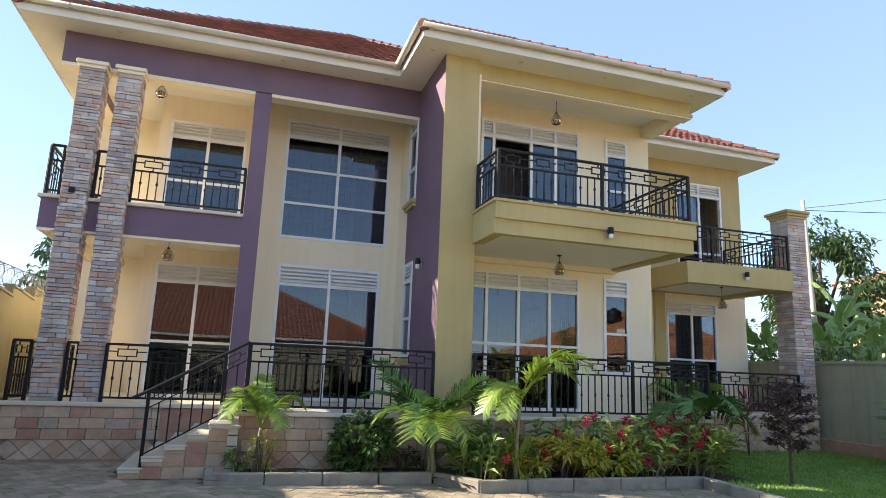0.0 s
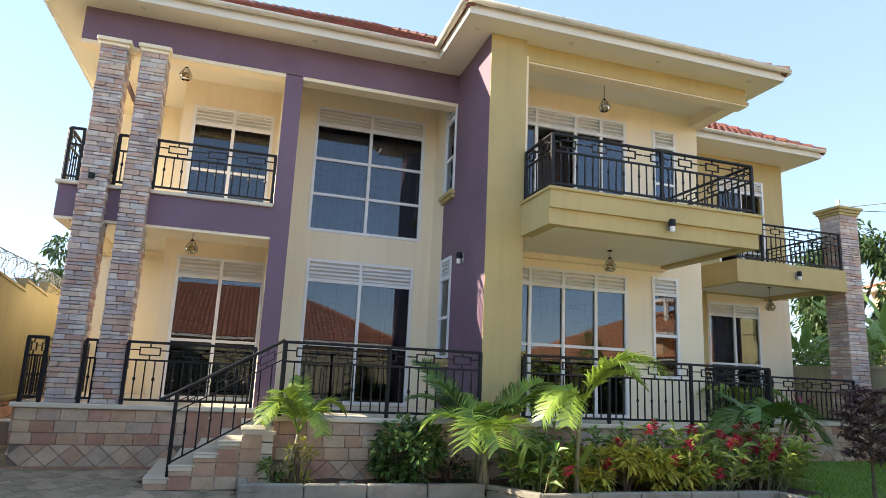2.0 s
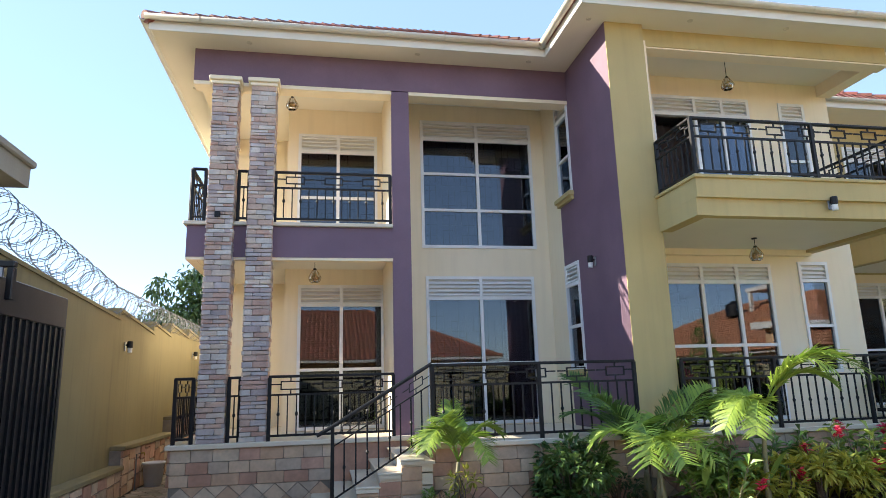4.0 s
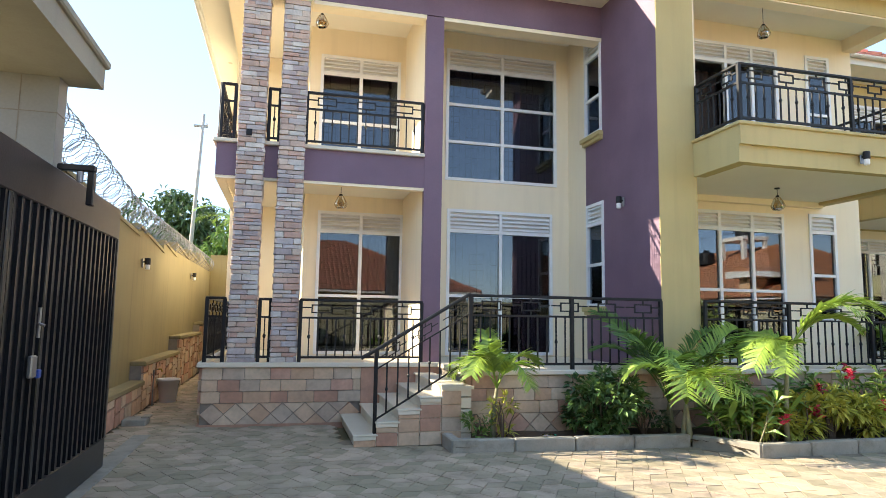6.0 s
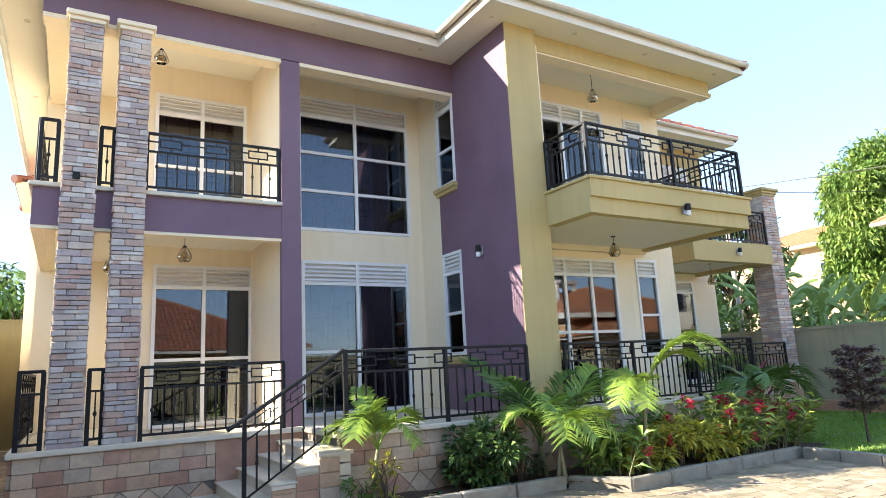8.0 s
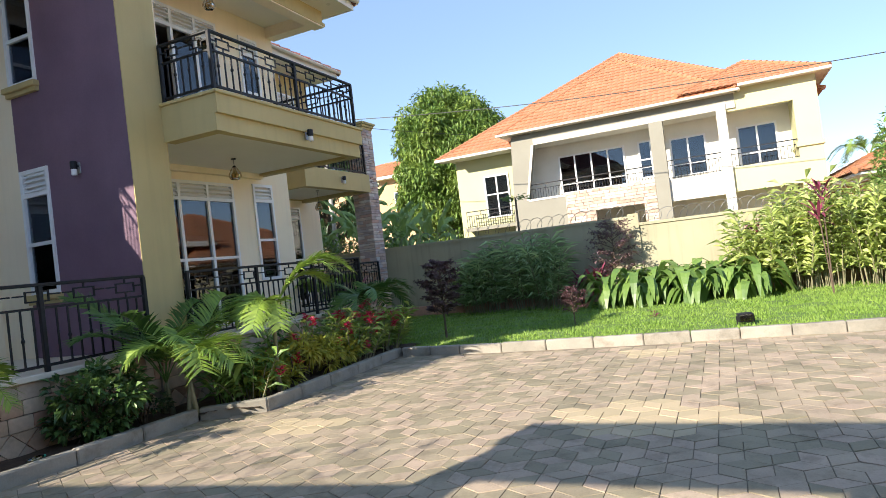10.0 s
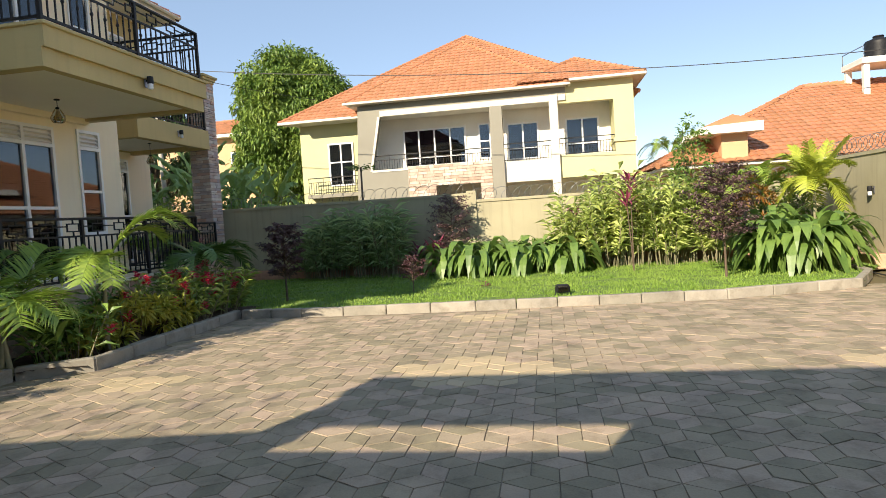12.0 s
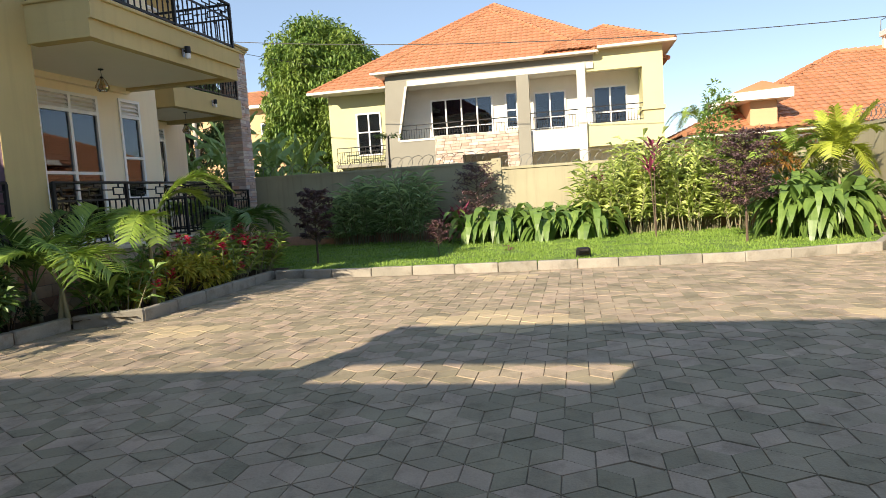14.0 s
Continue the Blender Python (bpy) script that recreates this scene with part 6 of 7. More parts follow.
for x, y, h in ((4.35, 11.0, 0.55), (4.75, 10.95, 0.7), (5.45, 11.05, 0.85), (5.9, 10.95, 0.6), (6.4, 11.0, 0.55)):
    bush("croton", "yellow-green croton with narrow mottled leaves", x, y, 0.1, 0.34, h, 420, L["yellow"], 0.19, 0.06)
for x, y, h in ((3.9, 11.0, 0.55), (4.6, 11.5, 0.8), (5.9, 11.5, 0.8), (6.5, 11.35, 0.85), (7.0, 11.0, 0.7), (7.5, 11.4, 0.9), (8.1, 11.0, 0.75), (8.6, 11.45, 0.85)):
    cane("ginger", "leafy ginger clump with lance-shaped green leaves", x, y, 0.1, 16, h + 0.1, L["ginger"] if h in (0.85, 0.7, 0.75) else L["mid"], 0.32, 0.085, 0.36, "ginger clumps", 11)
MORE = tuple((random.uniform(5.3, 8.9), random.uniform(10.7, 11.25), random.uniform(0.5, 0.95)) for k in range(14))
for k, (x, y, h) in enumerate(MORE + ((4.1, 10.75, 0.35), (5.1, 10.85, 0.45), (8.75, 10.95, 0.8), (7.45, 11.05, 0.85), (4.8, 11.3, 0.7), (5.85, 11.1, 0.9), (6.2, 10.9, 0.5), (6.6, 11.4, 1.0), (6.95, 11.2, 0.95), (7.25, 10.85, 0.55), (7.6, 11.4, 1.05), (7.9, 11.2, 0.95), (8.2, 11.35, 1.05), (8.6, 11.2, 0.9), (6.35, 11.6, 1.05), (7.0, 10.65, 0.3))):
    f_ = thing("ginger_flower", "crimson ginger flower spike on a green stem", "flower", pose(x, y, 0.1), "red ginger flowers")
    h *= random.uniform(0.78, 1.02)
    lx, ly = random.uniform(-0.2, 0.2), random.uniform(-0.25, 0.05)
    part("stem", Mesh().tube([(0, 0, 0), (lx * 0.4, ly * 0.4, h * 0.6), (lx, ly, h)], 0.006, 4), PALMSTEM, f_)
    m_ = 22
    up_ = np.linspace(-0.05, 0.09, m_)
    P = np.stack([lx + up_ * lx * 2 + rng.normal(0, 0.02, m_), ly + up_ * ly * 2 + rng.normal(0, 0.02, m_), h + up_], 1)
    az = np.arange(m_) * 2.4
    leaves_part("flower_spike", P, np.stack([np.cos(az), np.sin(az), rng.uniform(0.1, 0.9, m_)], 1), rng.uniform(0.07, 0.13, m_), rng.uniform(0.035, 0.06, m_), L["red"], f_, "crimson bracts")
for x, y, n_ in ((4.05, 11.3, 26), (4.5, 11.2, 24), (4.95, 11.35, 22), (3.75, 11.15, 16)):
    clump("broadleaf_plant", "dark green broad-leaved plant filling the bed under the palms", x, y, 0.08, n_, 0.52, 0.12, L["mid"], 0.26, (1.0, 1.8), (0.6, 1.2), 0.35, group="broad-leaved bed plants")
cane("variegated_shrub", "upright variegated pale green shrub", 9.15, 11.9, 0.1, 8, 1.15, L["lime"], 0.13, 0.06, 0.25, per=18)
palm("dark feathery palm beside the rear terrace", 8.7, 11.65, 0.1, 0.85, ring(9, 1.1, 1.0, 1.1), L["palmd"], stems=3)
palm("thin young palm beside the rear terrace", 9.95, 13.6, 0.1, 1.1, ring(7, 0.95, 0.8, 1.3), L["palm"])
cordyline("dark red cordyline by the stone column", 11.9, 13.7, 0.1, 1.25, 16, L["crimson"], 0.5, 3)
small_tree("small dark purple-leaved tree on the lawn edge", 9.45, 10.1, 0.1, 1.75, 0.46, 3000, L["purple"], 0.085, 0.05, 0.028)
small_tree("little reddish-purple sapling on the lawn", 10.23, 7.32, 0.1, 0.85, 0.32, 420, surf("pinkish_leaf", (0.17, 0.075, 0.08), (0.12, 0.05, 0.06), 3, 0.5, 0, 40, island=0.3, trans=0.2), 0.07, 0.035, 0.014, 3)
cordyline("tiny spiky seedling in the lawn", 10.68, 5.69, 0.08, 0.12, 10, L["crimson"], 0.24)
# along the east wall
for x, y, h in ((14.7, 11.5, 1.25), (14.5, 11.0, 1.6), (14.75, 10.6, 1.5), (14.55, 9.75, 1.75), (14.65, 9.25, 1.85), (14.35, 8.95, 1.5)):
    cane("heliconia", "tall dark green cane clump against the grey wall", x, y, 0.1, 22, h * 1.15, L["reed"], 0.62, 0.08, 0.30, "heliconia clumps", 20)
cordyline("crimson cordyline rosette by the wall", 14.5, 8.0, 0.1, 0.75, 18, L["crimson"], 0.55, 2)
cordyline("crimson cordyline rosette by the wall", 14.2, 7.4, 0.1, 0.85, 18, L["crimson"], 0.55, 2)
small_tree("purple-leaved tree against the grey wall", 14.7, 7.0, 0.1, 2.3, 0.75, 1700, L["purple"], 0.09, 0.05, 0.03)
for x, y in ((13.7, 7.0), (13.6, 6.2), (13.9, 5.5), (13.6, 4.9), (13.9, 4.2), (13.7, 3.6), (14.3, 5.9), (14.3, 4.6)):
    clump("peace_lily", "broad-leaved clump with large arching green leaves", x, y, 0.1, 52, 0.92, 0.235, L["lily"], 0.40, (1.1, 1.9), (1.4, 2.3), 0.62, group="broad-leaved clumps")
for x, y, h in ((14.4, 3.3, 2.0), (14.2, 2.5, 2.3), (14.5, 1.7, 2.5), (14.2, 1.0, 2.3), (14.5, 0.2, 2.4), (14.1, -0.4, 2.2), (14.6, 2.1, 2.6)):
    cane("bamboo", "pale green variegated dwarf bamboo clump", x, y, 0.1, 25, h, L["lime"], 0.48, 0.115, 0.40, "dwarf bamboo clumps", 22)
cordyline("crimson and pink cordyline on a tall stem", 12.6, 2.05, 0.1, 2.3, 22, L["crimson"], 0.5, 2)
bush("shrub", "reddish shrub by the wall", 14.7, 3.4, 0.1, 0.4, 2.0, 420, L["crimson"], 0.12, 0.04)
small_tree("dark purple-leaved tree with slim bare stems", 10.6, 0.35, 0.1, 2.45, 0.66, 3900, L["purple"], 0.09, 0.045, 0.03, 7)
for x, y in ((11.1, -0.75), (10.95, -1.3), (11.5, -1.0), (11.2, -1.8), (11.8, -1.6), (11.8, -0.7), (11.6, -2.1), (12.2, -1.2)):
    clump("peace_lily", "large glossy broad-leaved clump on the lawn corner", x, y, 0.1, 44, 1.0, 0.24, L["lily"], 0.34, (1.2, 2.1), (1.3, 2.2), 0.85, group="broad-leaved clumps")
palm("golden palm with upright yellow-green fronds", 12.3, -2.15, 0.1, 1.75, ring(8, 0.95, 0.8, 1.55) + ring(5, 0.8, 0.3, 1.9, 20) + ring(7, 0.95, 1.3, 1.1, 40), L["palmy"], stems=3)
palm("green feathery palm in the garden corner", 13.4, -1.2, 0.1, 1.5, ring(10, 1.5, 1.0, 1.3), L["palm"], stems=3)
bush("croton", "orange and green croton shrub", 12.8, -0.9, 0.1, 0.5, 2.2, 650, L["orange"], 0.2, 0.05)
bush("shrub", "upright leafy green tree-shrub by the wall", 14.7, 0.15, 0.1, 0.6, 4.1, 2100, L["mid"], 0.14, 0.06)
bush("shrub", "dense green shrub filling the corner", 14.2, -2.3, 0.1, 0.8, 2.4, 1200, L["mid"], 0.16, 0.06)
# beyond the walls
big_tree("large mango tree with dense green crown", 46.0, 24.0, -0.06, 16.0, 4.9, 80000, L["mango"], 0.42, 0.17, 230, 0.16)
big_tree("green tree beyond the wall", 27.0, 24.6, -0.06, 9.9, 2.7, 9000, L["dark"], 0.34, 0.14, 60, 0.3)
for x, y, h, ll in ((19.3, 16.2, 2.6, 1.7), (18.6, 15.4, 2.2, 1.5), (19.0, 17.5, 3.0, 1.9), (20.5, 18.8, 3.3, 2.0), (22.0, 17.6, 3.3, 2.0), (18.2, 19.5, 2.9, 1.8), (23.0, 19.5, 3.5, 2.0), (20.4, 15.2, 2.7, 1.7)):
    banana("banana plant with large torn green leaves behind the wall", x, y, -0.06, h, 9, ll)
for x, y, r, h in ((17.2, 15.8, 1.2, 3.3), (17.0, 17.8, 1.4, 3.8), (17.5, 20.3, 1.6, 4.2), (18.5, 22.5, 1.8, 4.6)):
    bush("hedge_shrub", "dense green hedge growing over the wall", x, y, -0.06, r, h, 1700, L["mid"], 0.24, 0.09)
um = thing("sapling", "thin young tree with a flat tuft of leaves behind the wall", "tree", pose(17.0, 10.38, -0.06))
part("trunk", Mesh().tube([(0, 0, -0.05), (0.05, 0.03, 1.8), (0.0, 0.0, 3.75)], [0.05, 0.045, 0.03], 7), BARK, um, "", True)
az = rng.uniform(0, 2 * np.pi, 90)
rr = rng.uniform(0.03, 0.42, 90)
leaves_part("crown", np.stack([rr * np.cos(az), rr * np.sin(az), 3.74 + rng.normal(0, 0.05, 90) + 0.05 * rr], 1), np.stack([np.cos(az), np.sin(az), rng.uniform(-0.35, 0.2, 90)], 1), rng.uniform(0.12, 0.24, 90), rng.uniform(0.05, 0.09, 90), L["mid"], um)
palm("distant feathery palm behind the neighbour", 34.0, -3.0, -0.06, 4.6, ring(11, 2.2, 1.0, 1.1), L["palm"], r=0.12)
big_tree("distant round tree beyond the west wall", -9.5, 46.0, -0.06, 9.5, 3.6, 5000, L["dark"], 0.5, 0.2, 50, 0.35)
big_tree("distant tree beyond the back wall", -5.5, 40.0, -0.06, 7.0, 2.5, 3500, L["mid"], 0.45, 0.18, 40, 0.3)
palm("ragged feathery tree beyond the back wall", -4.6, 32.5, -0.06, 5.6, ring(12, 2.3, 0.7, 0.9), L["palm"], r=0.1)

# poles and cables
for x, y, lx, ly, h in ((23.65, 22.0, -0.35, 0, 10.0), (-8.12, 40.0, 0.5, 0, 13.2)):
    pp = thing("utility_pole", "weathered wooden utility pole", "pole", pose(x, y, -0.06))
    part("shaft", Mesh().tube([(0, 0, 0), (lx * 0.5, ly, h * 0.5), (lx, ly, h)], [0.13, 0.11, 0.085], 10), WOODPOLE, pp, "", True)
    part("crossarm", Mesh().box(lx - 0.5, lx + 0.25, -0.05, 0.05, h - 0.75, h - 0.63), WOODPOLE, pp)
    part("insulator", Mesh().lathe([(0, h - 0.63), (0.05, h - 0.62), (0.05, h - 0.5), (0, h - 0.48)], lx + 0.2, 0, 8), WHITE, pp)


def cable(a, b, sag, r=0.016):
    a, b = Vector(a), Vector(b)
    pts = [a.lerp(b, k / 24) - Vector((0, 0, sag * 4 * (k / 24) * (1 - k / 24))) for k in range(25)]
    solid("overhead_cable", Mesh().tube(pts, r, 4), CABLE, "thin black overhead power cable", "cable")


cable((23.4, 22.0, 9.6), (24.5, -30, 8.6), 1.7, 0.02)
cable((23.4, 22.0, 9.5), (60, 10, 12.5), 0.8)
cable((23.3, 22.0, 8.9), (14.5, 27.5, 8.2), 0.5, 0.012)

# ---- small things ----
bk = thing("bucket", "white plastic bucket standing by the wall", "bucket", pose(-5.02, 17.35, -0.012) @ Matrix.Scale(1.25, 4))
part("pail", Mesh().lathe([(0, 0), (0.13, 0), (0.17, 0.36), (0.185, 0.36), (0.185, 0.39), (0.165, 0.39), (0.125, 0.02), (0, 0.02)], 0, 0, 20), FRAME, bk, "", True)
part("bail", Mesh().tube([(0.18 * math.cos(t), 0.06 * math.sin(t) - 0.06, 0.36 - 0.16 * math.sin(t)) for t in [math.pi * k / 10 for k in range(11)]], 0.004, 4), WIRE, bk)
tp = thing("garden_tap", "brass garden tap on a short grey pipe", "tap", pose(-5.20, 16.7, 0.0))
part("pipe", Mesh().tube([(0, 0, 0), (0, 0, 0.7), (0.08, 0, 0.72)], 0.014, 6), STEELLAMP, tp)
part("spout", Mesh().tube([(0.08, 0, 0.72), (0.14, 0, 0.72), (0.15, 0, 0.67)], 0.016, 6), surf("brass", (0.5, 0.35, 0.1), (0.4, 0.28, 0.08), 5, 0.4, 0, 60, metal=0.8), tp)
solid("drain_block", Mesh().box(-5.22, -4.85, 14.3, 14.7, -0.012, 0.1, b=0.015).box(-4.95, -4.82, 14.45, 14.72, 0.1, 0.13, b=0.01), KERB, "small concrete block at the wall foot", "block")
solid("drain_strip", Mesh().box(-4.84, -4.60, 9.2, 13.4, -0.012, 0.012, b=0.004), KERB, "narrow concrete strip under the gate track", "strip")
fl = thing("flood_lamp", "small black garden flood lamp at the lawn edge", "lamp", pose(8.75, 3.95, 0.12, 0, 0, 8))
part("housing", Mesh().box(-0.09, 0.09, -0.13, 0.13, 0.03, 0.19, b=0.02), IRON, fl)
part("bracket", Mesh().box(-0.02, 0.02, -0.15, -0.13, -0.03, 0.14).box(-0.02, 0.02, 0.13, 0.15, -0.03, 0.14), IRON, fl)
part("lens", Mesh().box(-0.1, -0.09, -0.1, 0.1, 0.06, 0.17), CLEAR, fl)
bt = thing("bottle", "green-capped clear plastic bottle lying on the bed edge", "bottle", pose(0.95, 11.62, 0.15, 0, 90, 12))
part("flask", Mesh().lathe([(0, 0), (0.032, 0.003), (0.034, 0.03), (0.031, 0.08), (0.034, 0.13), (0.03, 0.16), (0.013, 0.2), (0.013, 0.215), (0, 0.215)], 0, 0, 12), CLEAR, bt, "", True)
part("cap", Mesh().lathe([(0.0, 0.24), (0.016, 0.24), (0.016, 0.212), (0, 0.212)], 0, 0, 10), surf("green_plastic", (0.02, 0.25, 0.15), (0.03, 0.3, 0.2), 4, 0.4, 0, 60), bt)
hs = solid("hose", Mesh().tube([(11.4, -2.3, 0.5), (11.35, -2.45, 0.2), (11.0, -2.75, 0.02), (10.3, -2.75, 0.01), (9.9, -2.6, 0.01)], 0.014, 6), CABLE, "black hose end trailing over the kerb", "hose", smooth=True)

# ---- stone columns ----
unit = []
for k in range(6):
    u_ = Mesh().box(-0.5, 0.5, -0.5, 0.5, -0.5, 0.5, b=0.09)
    u_.v = [(x + random.uniform(-.03, .03), y + random.uniform(-.12, .12) * (1 if y < 0 else 0), z + random.uniform(-.05, .05)) for x, y, z in u_.v]
    unit.append(u_.data("stone", SLATE))


def stone(parent, m):
    ob = new("stone", random.choice(unit))
    ob.parent = parent
    ob.matrix_basis = m
    return ob


def stone_column(x0, x1, y0, y1, z0, z1, sides, label):
    c_ = thing("stone_column", label, "column", None, "stone-clad columns")
    part("core", Mesh().box(x0 + 0.03, x1 - 0.03, y0 + 0.03, y1 - 0.03, z0, z1), MORTAR, c_)
    rest = Mesh()
    z, row, left = z0, 0, 290
    while z < z1 - 0.02:
        h = min(random.choice((0.06, 0.075, 0.09, 0.11)), z1 - z)
        if z1 - z - h < 0.05:
            h = z1 - z
        for side in ("f", "l", "r", "b"):
            L_ = x1 - x0 if side in "fb" else y1 - y0
            cut = L_ * (random.uniform(0.28, 0.45) if (row + (side in "lr")) % 2 else random.uniform(0.55, 0.72))
            for a, b in ((0, cut), (cut, L_)):
                pr = random.uniform(-0.008, 0.012)
                sx, sy, sz = b - a - 0.008, 0.05, h - 0.009
                m_ = (a + b) / 2
                if side == "f":
                    P_ = pose(x0 + m_, y0 + 0.022 - pr, z + h / 2)
                elif side == "l":
                    P_ = pose(x0 + 0.022 - pr, y1 - m_, z + h / 2, 0, 0, -90)
                elif side == "r":
                    P_ = pose(x1 - 0.022 + pr, y0 + m_, z + h / 2, 0, 0, 90)
                else:
                    P_ = pose(x1 - m_, y1 - 0.022 + pr, z + h / 2, 0, 0, 180)
                M = P_ @ Matrix.Diagonal((sx, sy, sz, 1))
                if side in sides and left > 0:
                    stone(c_, M)
                    left -= 1
                else:
                    bx = Mesh().box(-0.5, 0.5, -0.5, 0.5, -0.5, 0.5)
                    rest.add([M @ Vector(v) for v in bx.v], bx.f)
        z += h
        row += 1
    part("joined_stones", rest, SLATE_I, c_)["kind"] = "stuff"
    return c_


def capital(c_, x0, x1, y0, y1, z, mat):
    part("capital", Mesh().box(x0 - 0.03, x1 + 0.03, y0 - 0.03, y1 + 0.03, z, z + 0.07, b=0.01), mat, c_)
    part("capital", Mesh().box(x0 - 0.07, x1 + 0.07, y0 - 0.07, y1 + 0.07, z + 0.07, z + 0.15, b=0.012), mat, c_)


for x0, x1 in ((-3.64, -3.19), (-2.94, -2.50)):
    c_ = stone_column(x0, x1, 14.10, 14.55, 1.03, 7.50, "fl", "tall veranda column clad in grey and pink split stone")
    capital(c_, x0, x1, 14.10, 14.55, 7.50, CREAM)
solid("socket_box", Mesh().box(-3.50, -3.40, 14.06, 14.10, 4.92, 5.03, b=0.008), IRON, "small grey junction box fixed to a column", "junction box")
c_ = stone_column(14.50, 15.12, 14.58, 15.20, 0.1, 6.52, "fl", "free-standing corner column clad in pinkish split stone")
capital(c_, 14.50, 15.12, 14.58, 15.20, 6.52, OLIVE)
part("capital", Mesh().box(14.38, 15.24, 14.46, 15.32, 6.67, 6.75, b=0.015), OLIVE, c_)

# ---- stone cladding of the terrace front ----
slab_u = [Mesh().box(-0.5, 0.5, -0.5, 0.5, -0.5, 0.5, b=0.05).data("tile", SAND) for k in range(1)]


def clad(parent, m, L_, phase):
    """Courses of rectangular tiles over a row of diamonds; local x along the wall, -y outwards."""
    for r, (z0, z1) in enumerate(((0.755, 0.95), (0.565, 0.75), (0.375, 0.56))):
        x = -phase * 0.1 - 0.16 * (r % 2)
        while x < L_ - 0.02:
            w_ = random.uniform(0.26, 0.44)
            a, b = max(0, x), min(L_, x + w_)
            if L_ - b < 0.08:
                b = L_
            if b - a > 0.03:
                ob = new("tile", slab_u[0])
                ob.parent = parent
                ob.matrix_basis = m @ pose((a + b) / 2, 0.01 - random.uniform(0, 0.008), (z0 + z1) / 2) @ Matrix.Diagonal((b - a - 0.008, 0.05, z1 - z0 - 0.004, 1))
            x = b if b == L_ else x + w_
            if b == L_:
                break
    # diamonds between z 0.03 and 0.37
    zc, hh = 0.2, 0.168
    n = max(1, round(L_ / 0.36))
    st = L_ / n
    dm = Mesh().prism([(-st / 2 + 0.006, 0), (0, -hh + 0.006), (st / 2 - 0.006, 0), (0, hh - 0.006)], -0.015, 0.03, "y").data("diamond_tile", SAND)
    up = Mesh().prism([(-st / 2 + 0.012, hh), (0, 0.010), (st / 2 - 0.012, hh)], -0.010, 0.03, "y").data("triangle_tile", SAND)
    dn = Mesh().prism([(-st / 2 + 0.012, -hh), (st / 2 - 0.012, -hh), (0, -0.010)], -0.010, 0.03, "y").data("triangle_tile", SAND)
    for k in range(n):
        for me, off in ((dm, 0.5), (up, 1.0), (dn, 1.0)):
            if k + off > n - 0.4 and off == 1.0:
                continue
            ob = new("tile", me)
            ob.parent = parent
            ob.matrix_basis = m @ pose((k + off) * st, 0, zc)
    ob = part("footing", Mesh().box(0, L_, -0.02, 0.03, -0.06, 0.03), SAND_I, parent)
    ob.matrix_basis = m


clad(podium, pose(-4.0, 14.03, 0), 2.6, 0)
clad(podium, pose(-4.03, 18.4, 0, 0, 0, -90), 4.35, 1)
clad(podium, pose(0.0, 12.35, 0), 3.5, 2)
clad(podium, pose(3.5, 12.27, 0), 6.1, 3)
clad(podium, pose(9.6, 14.50, 0), 5.4, 1)
part("return_tiles", Mesh().box(-1.4, 0.0, 14.0, 14.05, 0.0, 0.95), SAND_I, podium)
# stair side: stones under the steps
for k in range(5):
    x = SX + k * TREAD
    top = (k + 1) * RISE - 0.08
    z, w_ = 0.0, TREAD - 0.008
    while z < top - 0.04:
        h = min(0.19, top - z)
        part("tile", Mesh().box(x + 0.004, x + (w_ if k < 4 else 0.30), SY0 - 0.016 + random.uniform(0, 0.006), SY0 + 0.01, z + 0.004, z + h - 0.004, b=0.004), SAND, stair)
        z += h

# ---- pavers ----
EDGE = 0.225
NEAR = 300
HW, HH = EDGE * math.sqrt(3), EDGE * 1.5
verts6 = [(EDGE * math.cos(math.radians(60 * k)), -EDGE * math.sin(math.radians(60 * k))) for k in range(6)]
rhombs = []
for k in range(3):
    q = [(0, 0), verts6[(2 * k + 1) % 6], verts6[(2 * k + 2) % 6], verts6[(2 * k + 3) % 6]]
    cx, cy = sum(p[0] for p in q) / 4, sum(p[1] for p in q) / 4
    g = 0.0022
    rhombs.append([(cx + (p[0] - cx) * (1 - g / 0.075), cy + (p[1] - cy) * (1 - g / 0.075)) for p in q][::-1])


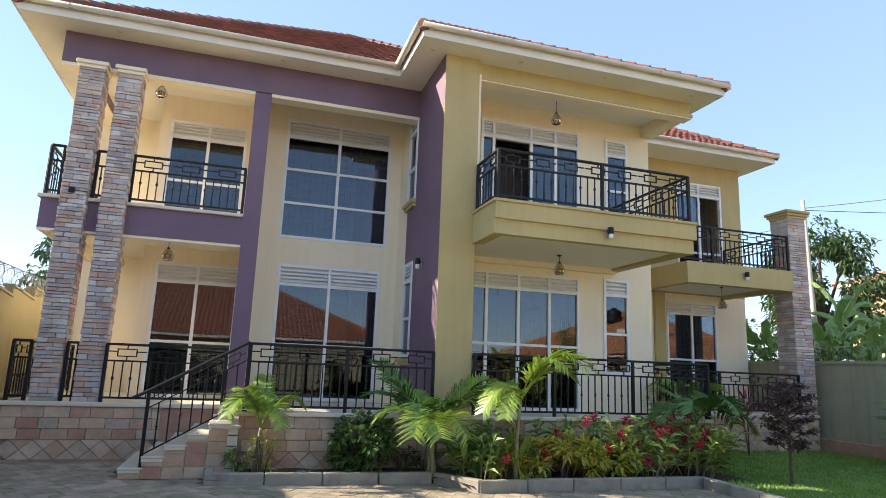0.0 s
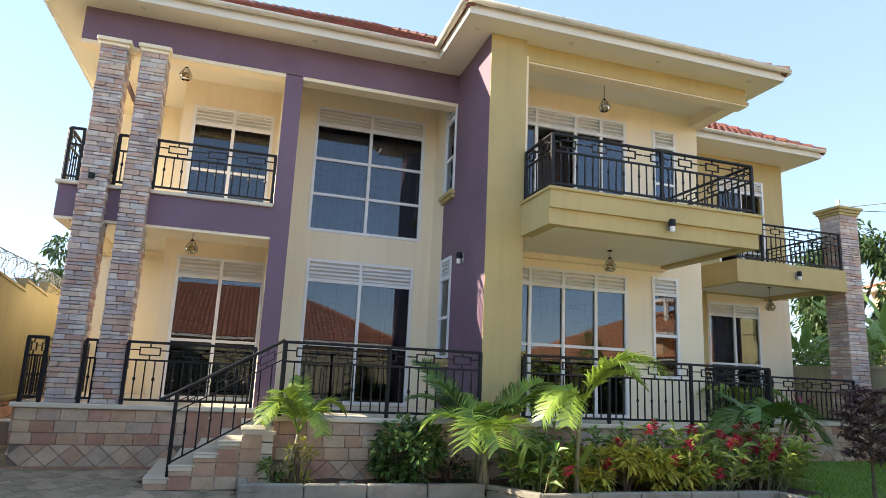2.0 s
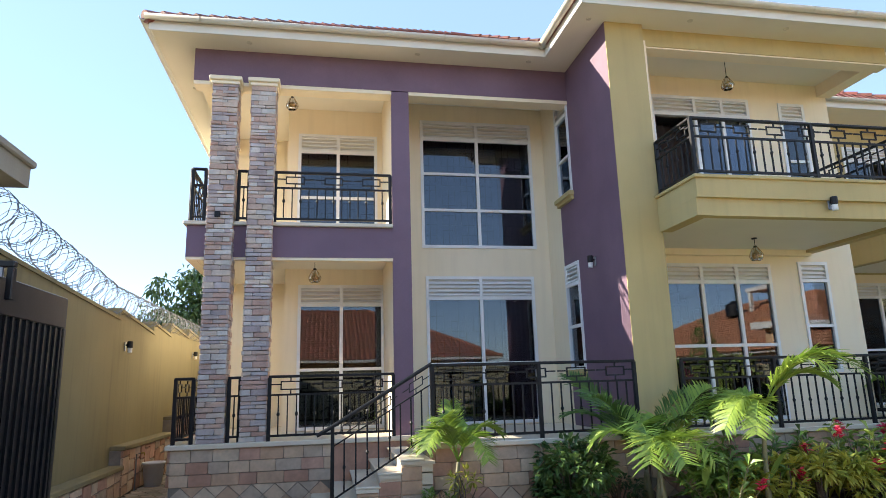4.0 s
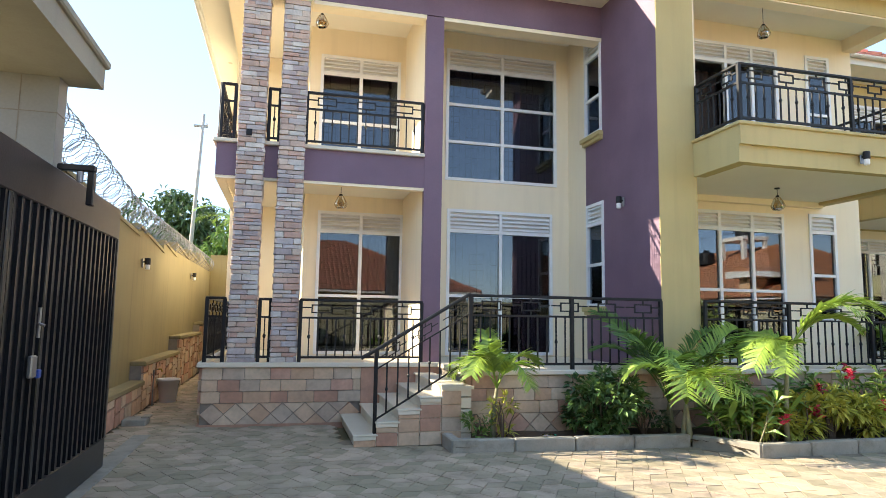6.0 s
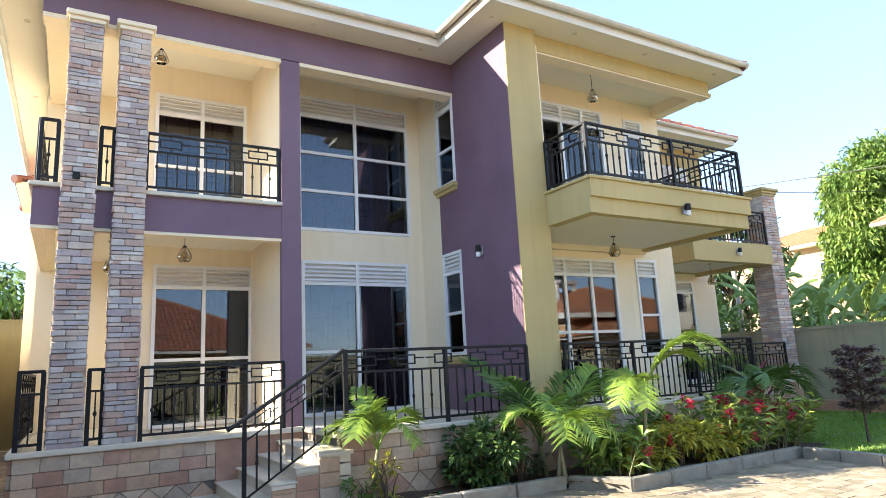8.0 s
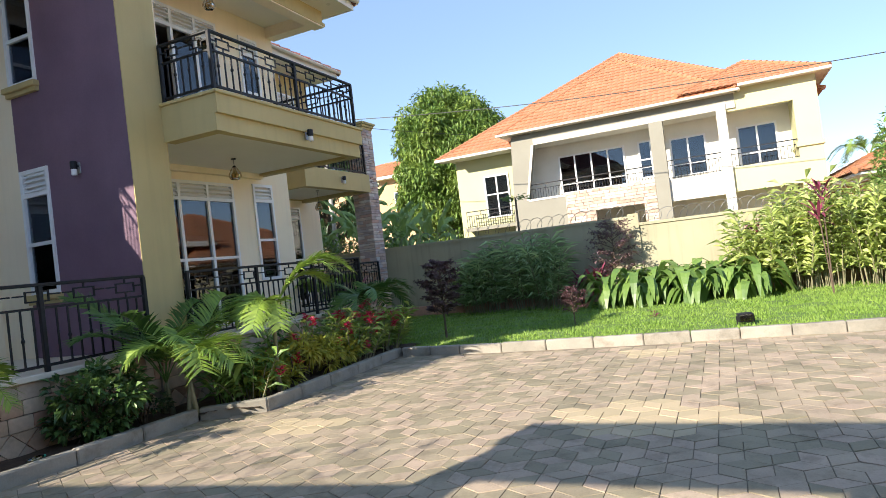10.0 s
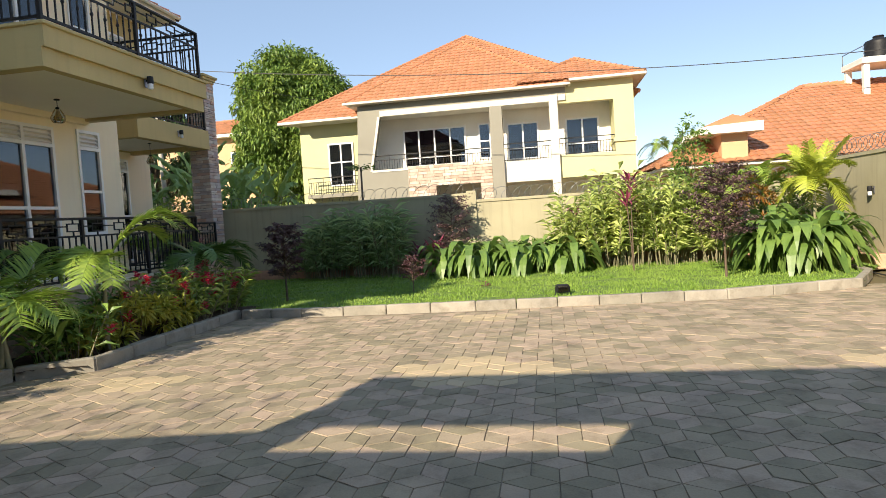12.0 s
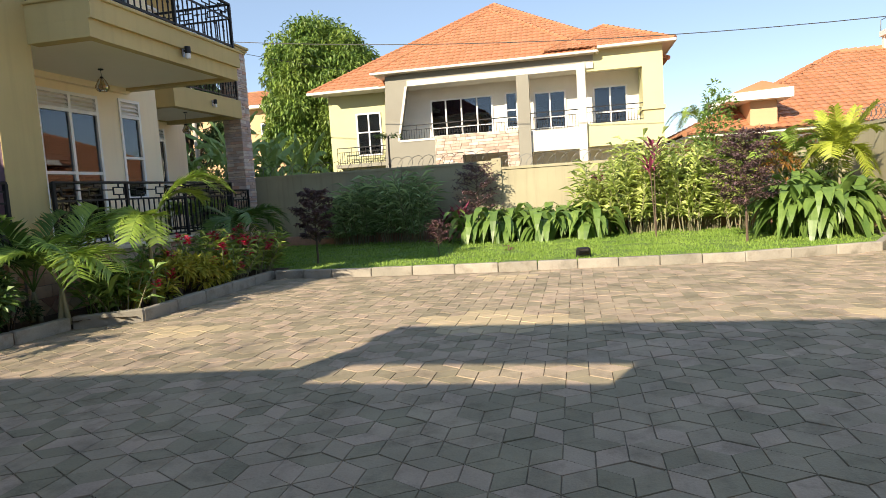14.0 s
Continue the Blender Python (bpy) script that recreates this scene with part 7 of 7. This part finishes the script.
def paver_shape(q):
    cx, cy = sum(p[0] for p in q) / 4, sum(p[1] for p in q) / 4
    inn = [(cx + (p[0] - cx) * 0.98, cy + (p[1] - cy) * 0.98) for p in q]
    return [(*p, 0.0) for p in inn] + [(*p, -0.006) for p in q] + [(*p, -0.03) for p in q], [(0, 1, 2, 3)] + [(4 + k, 4 + (k + 1) % 4, (k + 1) % 4, k) for k in range(4)] + [(8 + k, 8 + (k + 1) % 4, 4 + (k + 1) % 4, 4 + k) for k in range(4)]


shapes = [paver_shape(q) for q in rhombs]
near_mesh = []
for vs, fs in shapes:
    # make sure the faces look up
    near_mesh.append(Mesh().add(vs, fs).data("paver", PAVER))
rest, count = Mesh(), 0


def court(x, y):
    if x < -5.1 or y < -3.35:
        return False
    if x < -4.05:
        return y < 27.5
    if y > 12.0 and x > -1.75:
        return False
    if y > 14.0:
        return False
    if x > -0.4 and y > (11.45 - 0.056 * x if x < 3.12 else max(10.42, 11.2 - (x - 3.12) * 1.55)):
        return False
    return x < kerb_x(y) - 0.08 if y < 10.45 else x < 7.8


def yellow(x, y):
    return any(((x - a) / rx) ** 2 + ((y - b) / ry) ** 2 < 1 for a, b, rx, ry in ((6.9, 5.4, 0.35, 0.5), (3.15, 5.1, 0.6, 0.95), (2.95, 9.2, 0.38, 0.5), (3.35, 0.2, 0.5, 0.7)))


for j in range(int(15 / HH)):
    for i in range(int(33 / HW)):
        hx, hy = -5.4 + j * HH, -3.4 + i * HW + (HW / 2 if j % 2 else 0)
        if not court(hx, hy):
            continue
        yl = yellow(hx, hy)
        for k in range(3):
            dz = random.uniform(-0.003, 0.003)
            if not yl and count < NEAR and -2.6 < hx < 2.0 and 2.6 < hy < 6.2:
                ob = new("paver", near_mesh[k])
                ob.parent = forecourt
                ob.matrix_basis = pose(hx, hy, dz, random.uniform(-0.5, 0.5), random.uniform(-0.5, 0.5), 0)
                count += 1
            else:
                vs, fs = shapes[k]
                tx, ty = random.uniform(-0.01, 0.01), random.uniform(-0.01, 0.01)
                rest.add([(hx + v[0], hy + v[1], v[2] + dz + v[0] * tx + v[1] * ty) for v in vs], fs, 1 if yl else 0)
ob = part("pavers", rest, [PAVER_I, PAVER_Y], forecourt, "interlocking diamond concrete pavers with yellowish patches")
ob["kind"] = "stuff"
